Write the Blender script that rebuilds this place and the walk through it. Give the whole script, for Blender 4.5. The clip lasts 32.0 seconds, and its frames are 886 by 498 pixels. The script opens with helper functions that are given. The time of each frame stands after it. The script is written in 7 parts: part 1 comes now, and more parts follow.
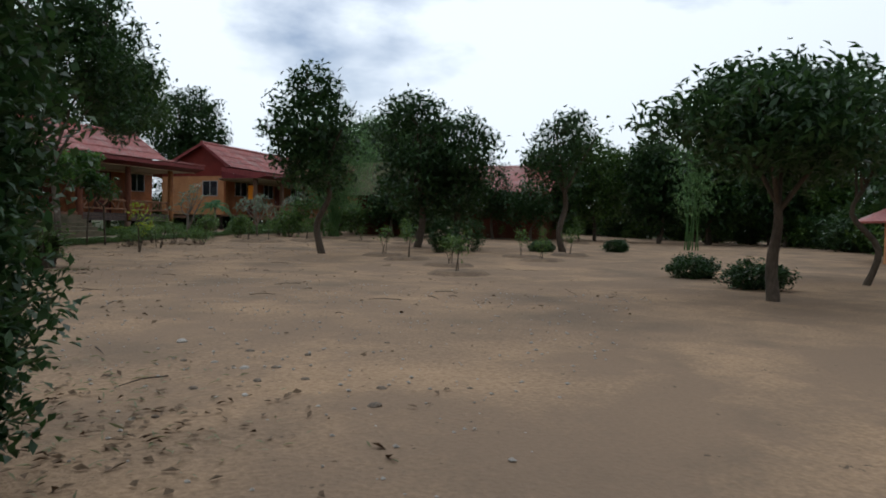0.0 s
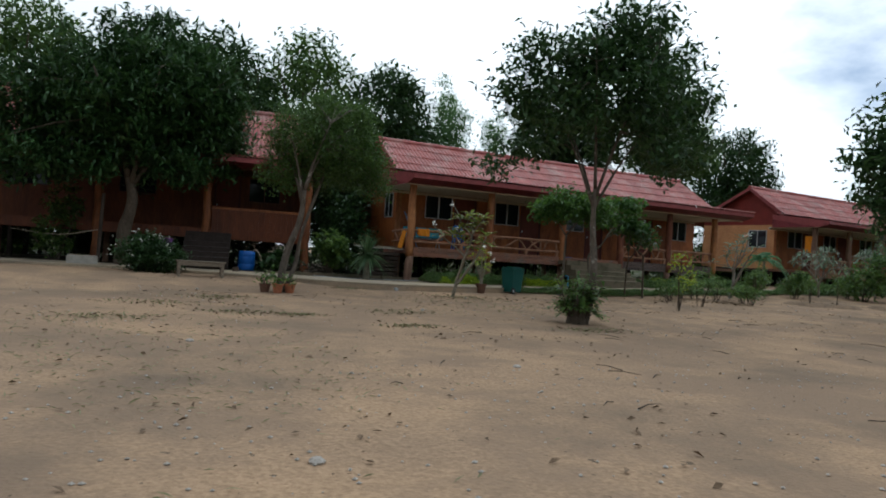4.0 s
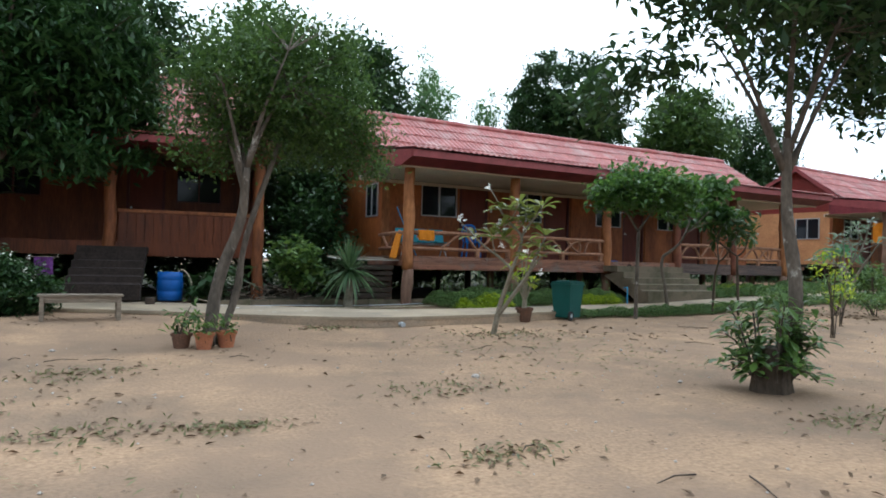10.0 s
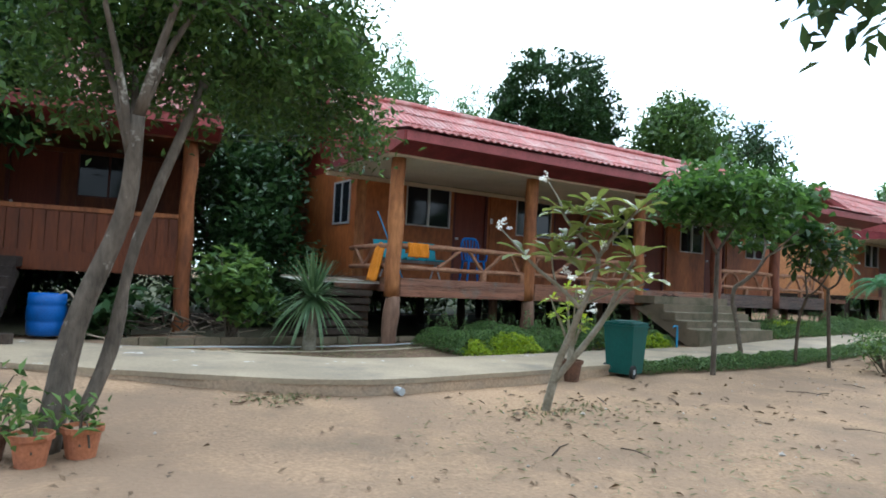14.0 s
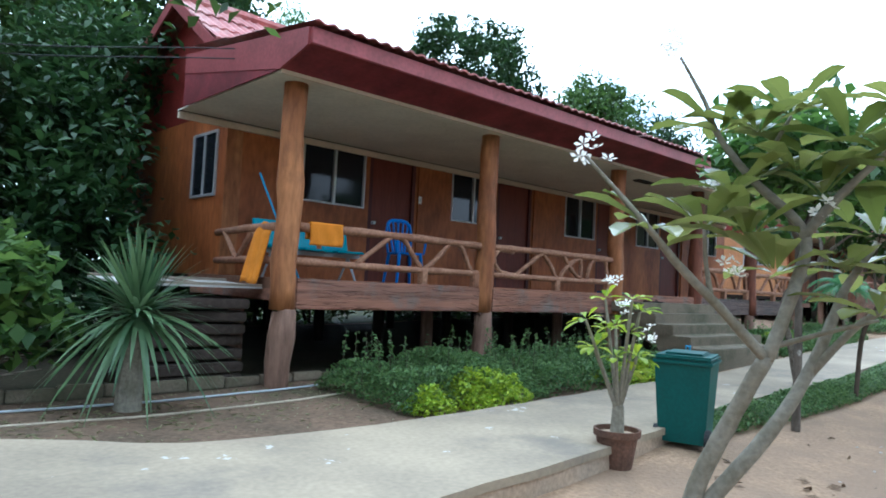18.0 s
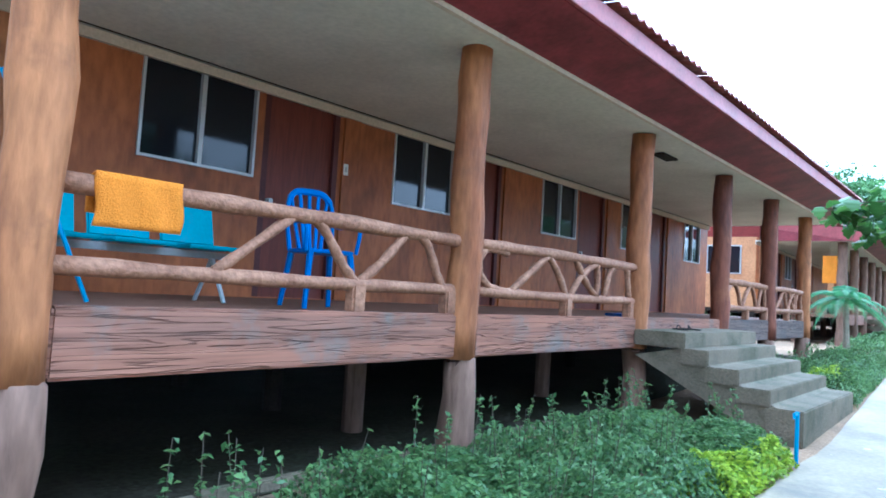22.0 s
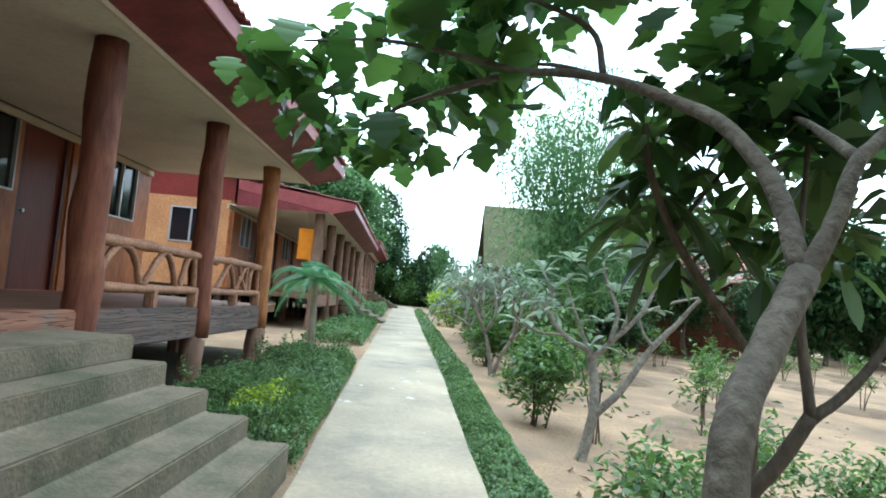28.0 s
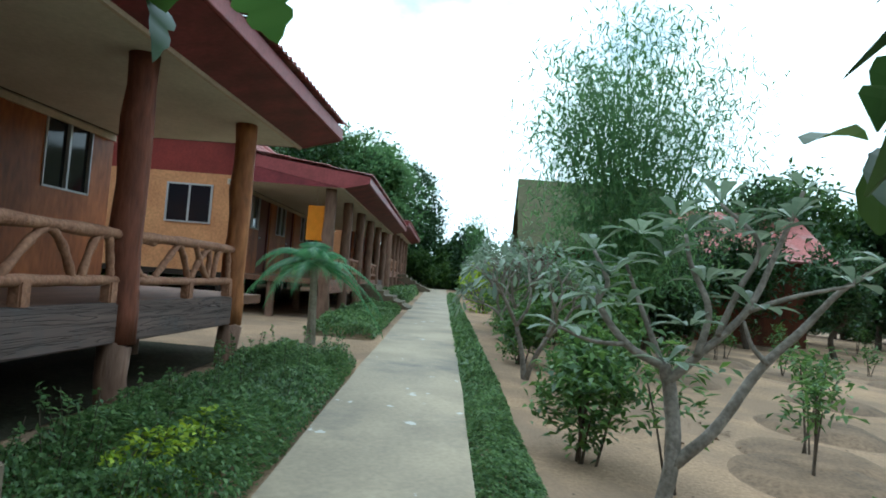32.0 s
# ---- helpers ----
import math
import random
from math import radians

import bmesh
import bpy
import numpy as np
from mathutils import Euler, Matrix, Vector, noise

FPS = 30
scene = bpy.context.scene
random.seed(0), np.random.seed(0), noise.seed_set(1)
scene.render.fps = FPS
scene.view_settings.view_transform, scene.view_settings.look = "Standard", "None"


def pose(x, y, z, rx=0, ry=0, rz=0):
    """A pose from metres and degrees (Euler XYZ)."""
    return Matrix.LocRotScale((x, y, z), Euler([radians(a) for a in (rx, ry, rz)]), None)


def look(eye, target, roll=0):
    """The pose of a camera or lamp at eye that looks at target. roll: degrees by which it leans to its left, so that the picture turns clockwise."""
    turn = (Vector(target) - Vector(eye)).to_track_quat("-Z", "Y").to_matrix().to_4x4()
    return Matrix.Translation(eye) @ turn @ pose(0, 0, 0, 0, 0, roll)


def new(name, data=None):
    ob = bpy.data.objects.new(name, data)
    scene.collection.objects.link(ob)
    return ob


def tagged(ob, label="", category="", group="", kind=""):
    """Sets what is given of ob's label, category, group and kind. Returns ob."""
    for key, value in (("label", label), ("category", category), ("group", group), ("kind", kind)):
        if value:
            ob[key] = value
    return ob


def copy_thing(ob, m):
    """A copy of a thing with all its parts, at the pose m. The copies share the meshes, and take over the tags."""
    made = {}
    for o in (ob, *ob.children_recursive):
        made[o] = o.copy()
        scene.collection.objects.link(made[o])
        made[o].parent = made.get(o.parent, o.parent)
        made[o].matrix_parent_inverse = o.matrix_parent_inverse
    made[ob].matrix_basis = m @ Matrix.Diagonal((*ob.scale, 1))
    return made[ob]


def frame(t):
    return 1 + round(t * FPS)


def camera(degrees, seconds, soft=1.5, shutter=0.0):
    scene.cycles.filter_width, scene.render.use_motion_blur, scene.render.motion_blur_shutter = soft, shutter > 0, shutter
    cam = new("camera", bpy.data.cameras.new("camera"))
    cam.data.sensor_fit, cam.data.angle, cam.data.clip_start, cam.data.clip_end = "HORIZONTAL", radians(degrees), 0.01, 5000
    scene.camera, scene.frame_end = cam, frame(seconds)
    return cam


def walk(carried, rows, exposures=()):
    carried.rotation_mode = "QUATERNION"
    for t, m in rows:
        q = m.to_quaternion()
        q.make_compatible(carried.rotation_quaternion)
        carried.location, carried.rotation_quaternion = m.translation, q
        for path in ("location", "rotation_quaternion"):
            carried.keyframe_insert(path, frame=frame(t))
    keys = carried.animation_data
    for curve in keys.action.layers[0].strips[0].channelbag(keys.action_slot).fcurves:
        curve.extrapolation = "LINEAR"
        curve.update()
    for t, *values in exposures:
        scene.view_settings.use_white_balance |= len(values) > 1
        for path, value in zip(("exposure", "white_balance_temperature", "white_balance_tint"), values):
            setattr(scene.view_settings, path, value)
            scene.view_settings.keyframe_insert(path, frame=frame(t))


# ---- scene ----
cam = camera(66.0, 32.0, 1.8)
PATH = [
    (0, (-12.339, -25.303, 0.8), (-10.474, -24.585, 0.738), 1.0),
    (0.5, (-11.751, -24.879, 0.83), (-10.005, -23.904, 0.773), 0.9),
    (1, (-11.164, -24.516, 0.809), (-9.559, -23.324, 0.774), 1.5),
    (1.5, (-10.825, -24.247, 0.822), (-9.354, -22.893, 0.788), 1.2),
    (2, (-10.387, -23.958, 0.819), (-9.157, -22.38, 0.801), 0.2),
    (2.5, (-10.311, -23.897, 0.958), (-9.152, -22.268, 0.924), 2.9),
    (3, (-10.026, -23.771, 0.971), (-8.959, -22.080, 0.954), 4.1),
    (3.5, (-9.793, -22.994, 0.896), (-8.851, -21.230, 0.917), 3.7),
    (4, (-9.620, -22.341, 0.945), (-8.740, -20.545, 0.966), 3.7),
    (4.5, (-9.746, -21.922, 0.926), (-9.019, -20.060, 0.971), 3.8),
    (6.5, (-9.021, -19.609, 0.909), (-8.339, -17.732, 1.017), 2.5),
    (7, (-8.833, -18.844, 0.933), (-7.992, -17.033, 1.046), 2.2),
    (7.5, (-8.577, -18.251, 0.932), (-7.691, -16.461, 1.026), 2.6),
    (8, (-8.416, -17.617, 0.925), (-7.483, -15.852, 1.030), 3.2),
    (8.5, (-8.277, -16.994, 0.936), (-7.321, -15.240, 1.045), 2.7),
    (9, (-7.952, -16.498, 0.990), (-7.046, -14.717, 1.061), 2.3),
    (9.5, (-7.829, -15.888, 1.032), (-6.875, -14.131, 1.063), 2.1),
    (10, (-7.573, -15.345, 1.067), (-6.597, -13.600, 1.106), 1.4),
    (10.5, (-7.310, -14.860, 1.054), (-6.358, -13.102, 1.096), 1.7),
    (11, (-7.173, -14.350, 1.066), (-6.187, -12.611, 1.127), 2.0),
    (11.5, (-6.904, -13.651, 1.113), (-5.996, -11.871, 1.193), 2.3),
    (12, (-6.758, -13.121, 1.143), (-5.796, -11.370, 1.234), 2.8),
    (12.5, (-6.618, -12.564, 1.101), (-5.608, -10.841, 1.207), 2.4),
    (13, (-6.364, -11.960, 1.128), (-5.382, -10.220, 1.226), 2.4),
    (13.5, (-6.254, -11.479, 1.220), (-5.205, -9.778, 1.298), 2.6),
    (15.5, (-5.338, -9.309, 1.199), (-4.196, -7.672, 1.336), 2.9),
    (16, (-5.220, -8.897, 1.271), (-4.017, -7.303, 1.372), 3.2),
    (16.5, (-4.954, -8.370, 1.267), (-3.697, -6.817, 1.355), 2.5),
    (17, (-4.609, -7.869, 1.250), (-3.358, -6.310, 1.330), 2.9),
    (17.5, (-4.286, -7.292, 1.233), (-2.970, -5.787, 1.310), 3.6),
    (18, (-3.901, -6.800, 1.242), (-2.544, -5.335, 1.343), 2.9),
    (18.5, (-3.592, -6.391, 1.205), (-2.210, -4.949, 1.306), 3.7),
    (19, (-3.253, -5.991, 1.199), (-1.809, -4.611, 1.294), 4.1),
    (19.5, (-2.808, -5.480, 1.232), (-1.358, -4.106, 1.337), 4.3),
    (20, (-2.389, -5.047, 1.224), (-0.920, -3.693, 1.321), 4.7),
    (20.5, (-2.032, -4.533, 1.213), (-0.595, -3.146, 1.317), 3.9),
    (21, (-1.746, -4.079, 1.298), (-0.355, -2.647, 1.414), 4.3),
    (21.5, (-1.375, -3.654, 1.338), (0.051, -2.257, 1.460), 4.8),
    (22, (-1.143, -3.442, 1.399), (0.385, -2.157, 1.520), 3.5),
    (22.5, (-0.593, -3.471, 1.436), (1.001, -2.267, 1.530), 3.8),
    (23, (-0.018, -3.239, 1.404), (1.640, -2.124, 1.497), 4.7),
    (23.5, (0.476, -3.103, 1.388), (2.213, -2.118, 1.505), 4.8),
    (24, (0.963, -3.033, 1.372), (2.717, -2.080, 1.493), 4.7),
    (24.5, (1.657, -2.846, 1.387), (3.512, -2.115, 1.541), 6.6),
    (25, (2.078, -2.804, 1.422), (4.001, -2.274, 1.568), 7.0),
    (25.5, (2.526, -2.842, 1.386), (4.470, -2.397, 1.539), 6.5),
    (27.5, (3.962, -2.893, 1.470), (5.953, -2.748, 1.598), 5.1),
    (28, (4.102, -2.853, 1.527), (6.096, -2.849, 1.680), 4.9),
    (28.5, (4.249, -2.871, 1.531), (6.241, -2.944, 1.699), 3.6),
    (29, (4.429, -2.928, 1.526), (6.416, -3.043, 1.727), 3.4),
    (29.5, (4.654, -2.988, 1.503), (6.647, -3.061, 1.661), 3.1),
    (30, (4.916, -3.004, 1.514), (6.909, -3.065, 1.664), 5.3),
    (30.5, (5.247, -3.013, 1.580), (7.243, -3.059, 1.699), 5.4),
    (31, (5.628, -3.037, 1.601), (7.625, -3.041, 1.705), 5.0),
    (31.5, (5.968, -3.052, 1.614), (7.965, -3.049, 1.719), 5.6),
    (32, (6.379, -3.110, 1.631), (8.374, -2.999, 1.722), 4.5),
]
walk(cam, [(t, look(eye, target, roll)) for t, eye, target, roll in PATH],
     exposures=[(0, -2.42, 5900, 8), (2.0, -2.33, 5900, 6), (3.0, -2.17, 5900, 7), (4.5, -2.05, 5800, 5), (6.5, -1.58, 5750, 7), (9.0, -1.23, 5650, 7), (11.0, -0.95, 5600, 6), (13.0, -0.75, 5500, 5), (17.0, -0.68, 5150, 3), (19.0, -0.24, 4700, 4), (20.0, 0.03, 4400, 4), (21.5, 0.60, 4250, 2), (23.0, 0.56, 4700, 2), (25.0, 0.03, 5000, -3), (27.5, -0.2, 5250, -3), (29.0, -0.3, 5300, -3), (30.0, -0.40, 5300, -3), (32.0, -1.16, 5200, -6)])

# ---- light ----
SUN_EL, SUN_AZ = radians(50), radians(58)
world = bpy.data.worlds.new("sky")
scene.world = world
world.use_nodes = True
wn = world.node_tree.nodes
wl = world.node_tree.links
wn.clear()
w_out = wn.new("ShaderNodeOutputWorld")
w_bg = wn.new("ShaderNodeBackground")
w_sky = wn.new("ShaderNodeTexSky")
w_sky.sky_type = "NISHITA"
w_sky.sun_disc = False
w_sky.sun_elevation = SUN_EL
w_sky.sun_rotation = SUN_AZ
w_tc = wn.new("ShaderNodeTexCoord")
w_map = wn.new("ShaderNodeMapping")
w_map.inputs["Scale"].default_value = (1.0, 1.0, 2.2)
w_noise = wn.new("ShaderNodeTexNoise")
w_noise.inputs["Scale"].default_value = 1.7
w_noise.inputs["Detail"].default_value = 7.0
w_noise.inputs["Roughness"].default_value = 0.55
w_ramp = wn.new("ShaderNodeValToRGB")
w_ramp.color_ramp.elements[0].position = 0.30
w_ramp.color_ramp.elements[1].position = 0.43
w_mix = wn.new("ShaderNodeMix")
w_mix.data_type = "RGBA"
w_mix.inputs["B"].default_value = (15.5, 15.9, 16.2, 1)
wl.new(w_tc.outputs["Generated"], w_map.inputs["Vector"])
wl.new(w_map.outputs["Vector"], w_noise.inputs["Vector"])
wl.new(w_noise.outputs["Fac"], w_ramp.inputs["Fac"])
wl.new(w_ramp.outputs["Color"], w_mix.inputs["Factor"])
wl.new(w_sky.outputs["Color"], w_mix.inputs["A"])
# the clouds are brighter towards the veiled sun
w_dot = wn.new("ShaderNodeVectorMath")
w_dot.operation = "DOT_PRODUCT"
w_dot.inputs[1].default_value = (math.sin(SUN_AZ) * math.cos(SUN_EL), math.cos(SUN_AZ) * math.cos(SUN_EL), math.sin(SUN_EL))
w_glow = wn.new("ShaderNodeMapRange")
w_glow.interpolation_type = "SMOOTHSTEP"
w_glow.inputs["From Min"].default_value, w_glow.inputs["From Max"].default_value = -0.3, 1.0
w_glow.inputs["To Min"].default_value, w_glow.inputs["To Max"].default_value = 1.15, 3.0
w_mul = wn.new("ShaderNodeVectorMath")
w_mul.operation = "SCALE"
wl.new(w_tc.outputs["Generated"], w_dot.inputs[0])
wl.new(w_dot.outputs["Value"], w_glow.inputs["Value"])
wl.new(w_mix.outputs["Result"], w_mul.inputs[0])
wl.new(w_glow.outputs["Result"], w_mul.inputs["Scale"])
wl.new(w_mul.outputs["Vector"], w_bg.inputs["Color"])
w_bg.inputs["Strength"].default_value = 0.12
wl.new(w_bg.outputs["Background"], w_out.inputs["Surface"])
sun_data = bpy.data.lights.new("sun", "SUN")
sun_data.energy = 0.9
sun_data.angle = radians(8)
sun_data.color = (1.0, 0.97, 0.92)
sun = new("sun", sun_data)
sun.rotation_euler = (radians(90) - SUN_EL, 0, radians(180) - SUN_AZ)


# ---- materials ----
def mat(name, base, rough=0.8, metal=0.0, vary=0.25, scale=3.0, fine=40.0, bump=0.3, second=None, stretch=(1, 1, 1), stain=None, stain_at=(0.55, 0.7), by_object=0.0, spec=0.3, cracks=None, flakes=None, broad=None):
    """A worn surface: a base colour, a second colour in broad patches, fine grain, stains and relief."""
    m = bpy.data.materials.new(name)
    m.use_nodes = True
    n, l = m.node_tree.nodes, m.node_tree.links
    p = n["Principled BSDF"]
    p.inputs["Roughness"].default_value = rough
    p.inputs["Metallic"].default_value = metal
    p.inputs["Specular IOR Level"].default_value = spec
    tc = n.new("ShaderNodeTexCoord")
    geo = n.new("ShaderNodeNewGeometry")
    mp = n.new("ShaderNodeMapping")
    mp.inputs["Scale"].default_value = stretch
    l.new(geo.outputs["Position"], mp.inputs["Vector"])
    a = n.new("ShaderNodeTexNoise")
    a.inputs["Scale"].default_value = scale
    a.inputs["Detail"].default_value = 5
    b = n.new("ShaderNodeTexNoise")
    b.inputs["Scale"].default_value = fine
    b.inputs["Detail"].default_value = 4
    for q in (a, b):
        l.new(mp.outputs["Vector"], q.inputs["Vector"])
    second = second or tuple(c * (1 - vary) for c in base)
    mix = n.new("ShaderNodeMix")
    mix.data_type = "RGBA"
    mix.inputs["A"].default_value = (*base, 1)
    mix.inputs["B"].default_value = (*second, 1)
    r = n.new("ShaderNodeMapRange")
    r.inputs["From Min"].default_value, r.inputs["From Max"].default_value = 0.35, 0.65
    l.new(a.outputs["Fac"], r.inputs["Value"])
    l.new(r.outputs["Result"], mix.inputs["Factor"])
    grain = n.new("ShaderNodeMix")
    grain.data_type = "RGBA"
    grain.blend_type = "MULTIPLY"
    grain.inputs["Factor"].default_value = 1.0
    g = n.new("ShaderNodeMapRange")
    g.inputs["From Min"].default_value, g.inputs["From Max"].default_value = 0.3, 0.7
    g.inputs["To Min"].default_value, g.inputs["To Max"].default_value = 1 - vary, 1 + vary * 0.6
    l.new(b.outputs["Fac"], g.inputs["Value"])
    l.new(mix.outputs["Result"], grain.inputs["A"])
    l.new(g.outputs["Result"], grain.inputs["B"])
    out = grain.outputs["Result"]
    if broad:
        w = n.new("ShaderNodeTexNoise")
        w.inputs["Scale"].default_value = broad[1]
        w.inputs["Detail"].default_value = 9
        w.inputs["Roughness"].default_value = 0.68
        l.new(geo.outputs["Position"], w.inputs["Vector"])
        wr = n.new("ShaderNodeMapRange")
        wr.inputs["From Min"].default_value, wr.inputs["From Max"].default_value = 0.46, 0.57
        wr.inputs["To Max"].default_value = 0.8
        l.new(w.outputs["Fac"], wr.inputs["Value"])
        wm = n.new("ShaderNodeMix")
        wm.data_type = "RGBA"
        wm.inputs["B"].default_value = (*broad[0], 1)
        l.new(wr.outputs["Result"], wm.inputs["Factor"])
        l.new(out, wm.inputs["A"])
        out = wm.outputs["Result"]
    if stain:
        c = n.new("ShaderNodeTexNoise")
        c.inputs["Scale"].default_value = scale * 0.6
        c.inputs["Detail"].default_value = 8
        c.inputs["Roughness"].default_value = 0.65
        l.new(geo.outputs["Position"], c.inputs["Vector"])
        s = n.new("ShaderNodeMapRange")
        s.inputs["From Min"].default_value, s.inputs["From Max"].default_value = stain_at
        l.new(c.outputs["Fac"], s.inputs["Value"])
        sm = n.new("ShaderNodeMix")
        sm.data_type = "RGBA"
        sm.inputs["B"].default_value = (*stain, 1)
        l.new(s.outputs["Result"], sm.inputs["Factor"])
        l.new(out, sm.inputs["A"])
        out = sm.outputs["Result"]
    if flakes:
        fl = n.new("ShaderNodeTexNoise")
        fl.inputs["Scale"].default_value = flakes[1]
        fl.inputs["Detail"].default_value = 6
        fl.inputs["Roughness"].default_value = 0.6
        l.new(geo.outputs["Position"], fl.inputs["Vector"])
        fr = n.new("ShaderNodeMapRange")
        fr.inputs["From Min"].default_value, fr.inputs["From Max"].default_value = flakes[2], flakes[2] + 0.015
        l.new(fl.outputs["Fac"], fr.inputs["Value"])
        fm = n.new("ShaderNodeMix")
        fm.data_type = "RGBA"
        fm.inputs["B"].default_value = (*flakes[0], 1)
        l.new(fr.outputs["Result"], fm.inputs["Factor"])
        l.new(out, fm.inputs["A"])
        out = fm.outputs["Result"]
    crack_height = None
    if cracks:
        cp = n.new("ShaderNodeMapping")
        cp.inputs["Scale"].default_value = cracks
        l.new(geo.outputs["Position"], cp.inputs["Vector"])
        cn = n.new("ShaderNodeTexNoise")
        cn.inputs["Scale"].default_value = 5.0
        cn.inputs["Detail"].default_value = 3
        cn.inputs["Distortion"].default_value = 0.25
        l.new(cp.outputs["Vector"], cn.inputs["Vector"])
        ca = n.new("ShaderNodeMath")
        ca.operation = "PINGPONG"
        ca.inputs[1].default_value = 0.06
        l.new(cn.outputs["Fac"], ca.inputs[0])
        cr = n.new("ShaderNodeMapRange")
        cr.inputs["From Min"].default_value, cr.inputs["From Max"].default_value = 0.003, 0.016
        cr.inputs["To Min"].default_value = 0.0
        l.new(ca.outputs["Value"], cr.inputs["Value"])
        crack_height = cr.outputs["Result"]
        cd = n.new("ShaderNodeMapRange")
        cd.inputs["To Min"].default_value, cd.inputs["To Max"].default_value = 0.62, 1.0
        l.new(crack_height, cd.inputs["Value"])
        cm = n.new("ShaderNodeMix")
        cm.data_type = "RGBA"
        cm.blend_type = "MULTIPLY"
        cm.inputs["Factor"].default_value = 1.0
        l.new(out, cm.inputs["A"])
        l.new(cd.outputs["Result"], cm.inputs["B"])
        out = cm.outputs["Result"]
    if by_object:
        oi = n.new("ShaderNodeObjectInfo")
        hsv = n.new("ShaderNodeHueSaturation")
        o = n.new("ShaderNodeMapRange")
        o.inputs["To Min"].default_value, o.inputs["To Max"].default_value = 1 - by_object, 1 + by_object
        l.new(oi.outputs["Random"], o.inputs["Value"])
        l.new(o.outputs["Result"], hsv.inputs["Value"])
        l.new(out, hsv.inputs["Color"])
        out = hsv.outputs["Color"]
    l.new(out, p.inputs["Base Color"])
    if bump:
        bp = n.new("ShaderNodeBump")
        bp.inputs["Strength"].default_value = bump
        bp.inputs["Distance"].default_value = 0.02
        l.new(crack_height or b.outputs["Fac"], bp.inputs["Height"])
        l.new(bp.outputs["Normal"], p.inputs["Normal"])
    return m


def leaf_mat(name, dark, light, rough=0.45, through_light=0.35):
    m = bpy.data.materials.new(name)
    m.use_nodes = True
    n, l = m.node_tree.nodes, m.node_tree.links
    p = n["Principled BSDF"]
    geo = n.new("ShaderNodeNewGeometry")
    ramp = n.new("ShaderNodeValToRGB")
    ramp.color_ramp.elements[0].color = (*dark, 1)
    ramp.color_ramp.elements[1].color = (*light, 1)
    l.new(geo.outputs["Random Per Island"], ramp.inputs["Fac"])
    l.new(ramp.outputs["Color"], p.inputs["Base Color"])
    p.inputs["Roughness"].default_value = rough
    p.inputs["Specular IOR Level"].default_value = 0.35
    tr = n.new("ShaderNodeBsdfTranslucent")
    bright = n.new("ShaderNodeHueSaturation")
    bright.inputs["Value"].default_value = 1.5
    bright.inputs["Hue"].default_value = 0.48
    l.new(ramp.outputs["Color"], bright.inputs["Color"])
    l.new(bright.outputs["Color"], tr.inputs["Color"])
    mx = n.new("ShaderNodeMixShader")
    mx.inputs["Fac"].default_value = through_light
    l.new(p.outputs["BSDF"], mx.inputs[1])
    l.new(tr.outputs["BSDF"], mx.inputs[2])
    l.new(mx.outputs["Shader"], n["Material Output"].inputs["Surface"])
    return m


def glass_mat(name):
    m = bpy.data.materials.new(name)
    m.use_nodes = True
    p = m.node_tree.nodes["Principled BSDF"]
    p.inputs["Base Color"].default_value = (0.012, 0.014, 0.018, 1)
    p.inputs["Roughness"].default_value = 0.06
    p.inputs["Specular IOR Level"].default_value = 0.3
    return m


SAND = mat("sandy_soil", (0.39, 0.262, 0.16), 0.95, vary=0.24, scale=0.6, fine=26, bump=1.0, second=(0.29, 0.20, 0.13), stain=(0.17, 0.125, 0.088), stain_at=(0.50, 0.72), spec=0.1, broad=((0.235, 0.165, 0.112), 0.5), flakes=((0.13, 0.095, 0.065), 7.0, 0.685))
# leaf and grass colour, with the shade of houses and trees mixed in
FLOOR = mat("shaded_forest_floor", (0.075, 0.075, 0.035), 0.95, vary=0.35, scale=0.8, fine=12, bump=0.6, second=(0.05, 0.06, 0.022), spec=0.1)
CONCRETE = mat("path_concrete", (0.375, 0.303, 0.205), 0.75, vary=0.14, scale=0.9, fine=22, bump=0.1, second=(0.26, 0.212, 0.148), stain=(0.13, 0.115, 0.098), stain_at=(0.50, 0.70), spec=0.35, flakes=((0.50, 0.47, 0.42), 2.6, 0.66))
# soil colour taken near black for the shade under the buildings
SOIL = mat("shade_dark_garden_soil", (0.060, 0.050, 0.034), 0.95, vary=0.35, scale=1.5, fine=20, bump=0.6, second=(0.042, 0.042, 0.024), spec=0.1)
EARTH = mat("bare_brown_earth", (0.17, 0.115, 0.075), 0.95, vary=0.35, scale=1.2, fine=22, bump=0.6, second=(0.10, 0.075, 0.05), spec=0.1, stain=(0.07, 0.075, 0.035), stain_at=(0.56, 0.7))
KERB = mat("path_edge_concrete", (0.42, 0.31, 0.21), 0.9, vary=0.25, scale=2.0, fine=30, second=(0.33, 0.26, 0.19))
STEP = mat("mossy_step_concrete", (0.195, 0.155, 0.105), 0.85, vary=0.18, scale=2, fine=35, second=(0.15, 0.125, 0.084), stain=(0.07, 0.072, 0.038), stain_at=(0.50, 0.68), bump=0.5)
STEP_DARK = mat("dark_old_step_boards", (0.036, 0.026, 0.021), 0.9, vary=0.35, scale=4, fine=20, second=(0.025, 0.018, 0.015), bump=0.5)
POST_RED = mat("dark_red_brown_post", (0.20, 0.068, 0.036), 0.65, vary=0.35, scale=2.5, fine=16, second=(0.12, 0.042, 0.026), stretch=(1, 1, 0.25), bump=0.8, stain=(0.26, 0.11, 0.05), stain_at=(0.58, 0.75))
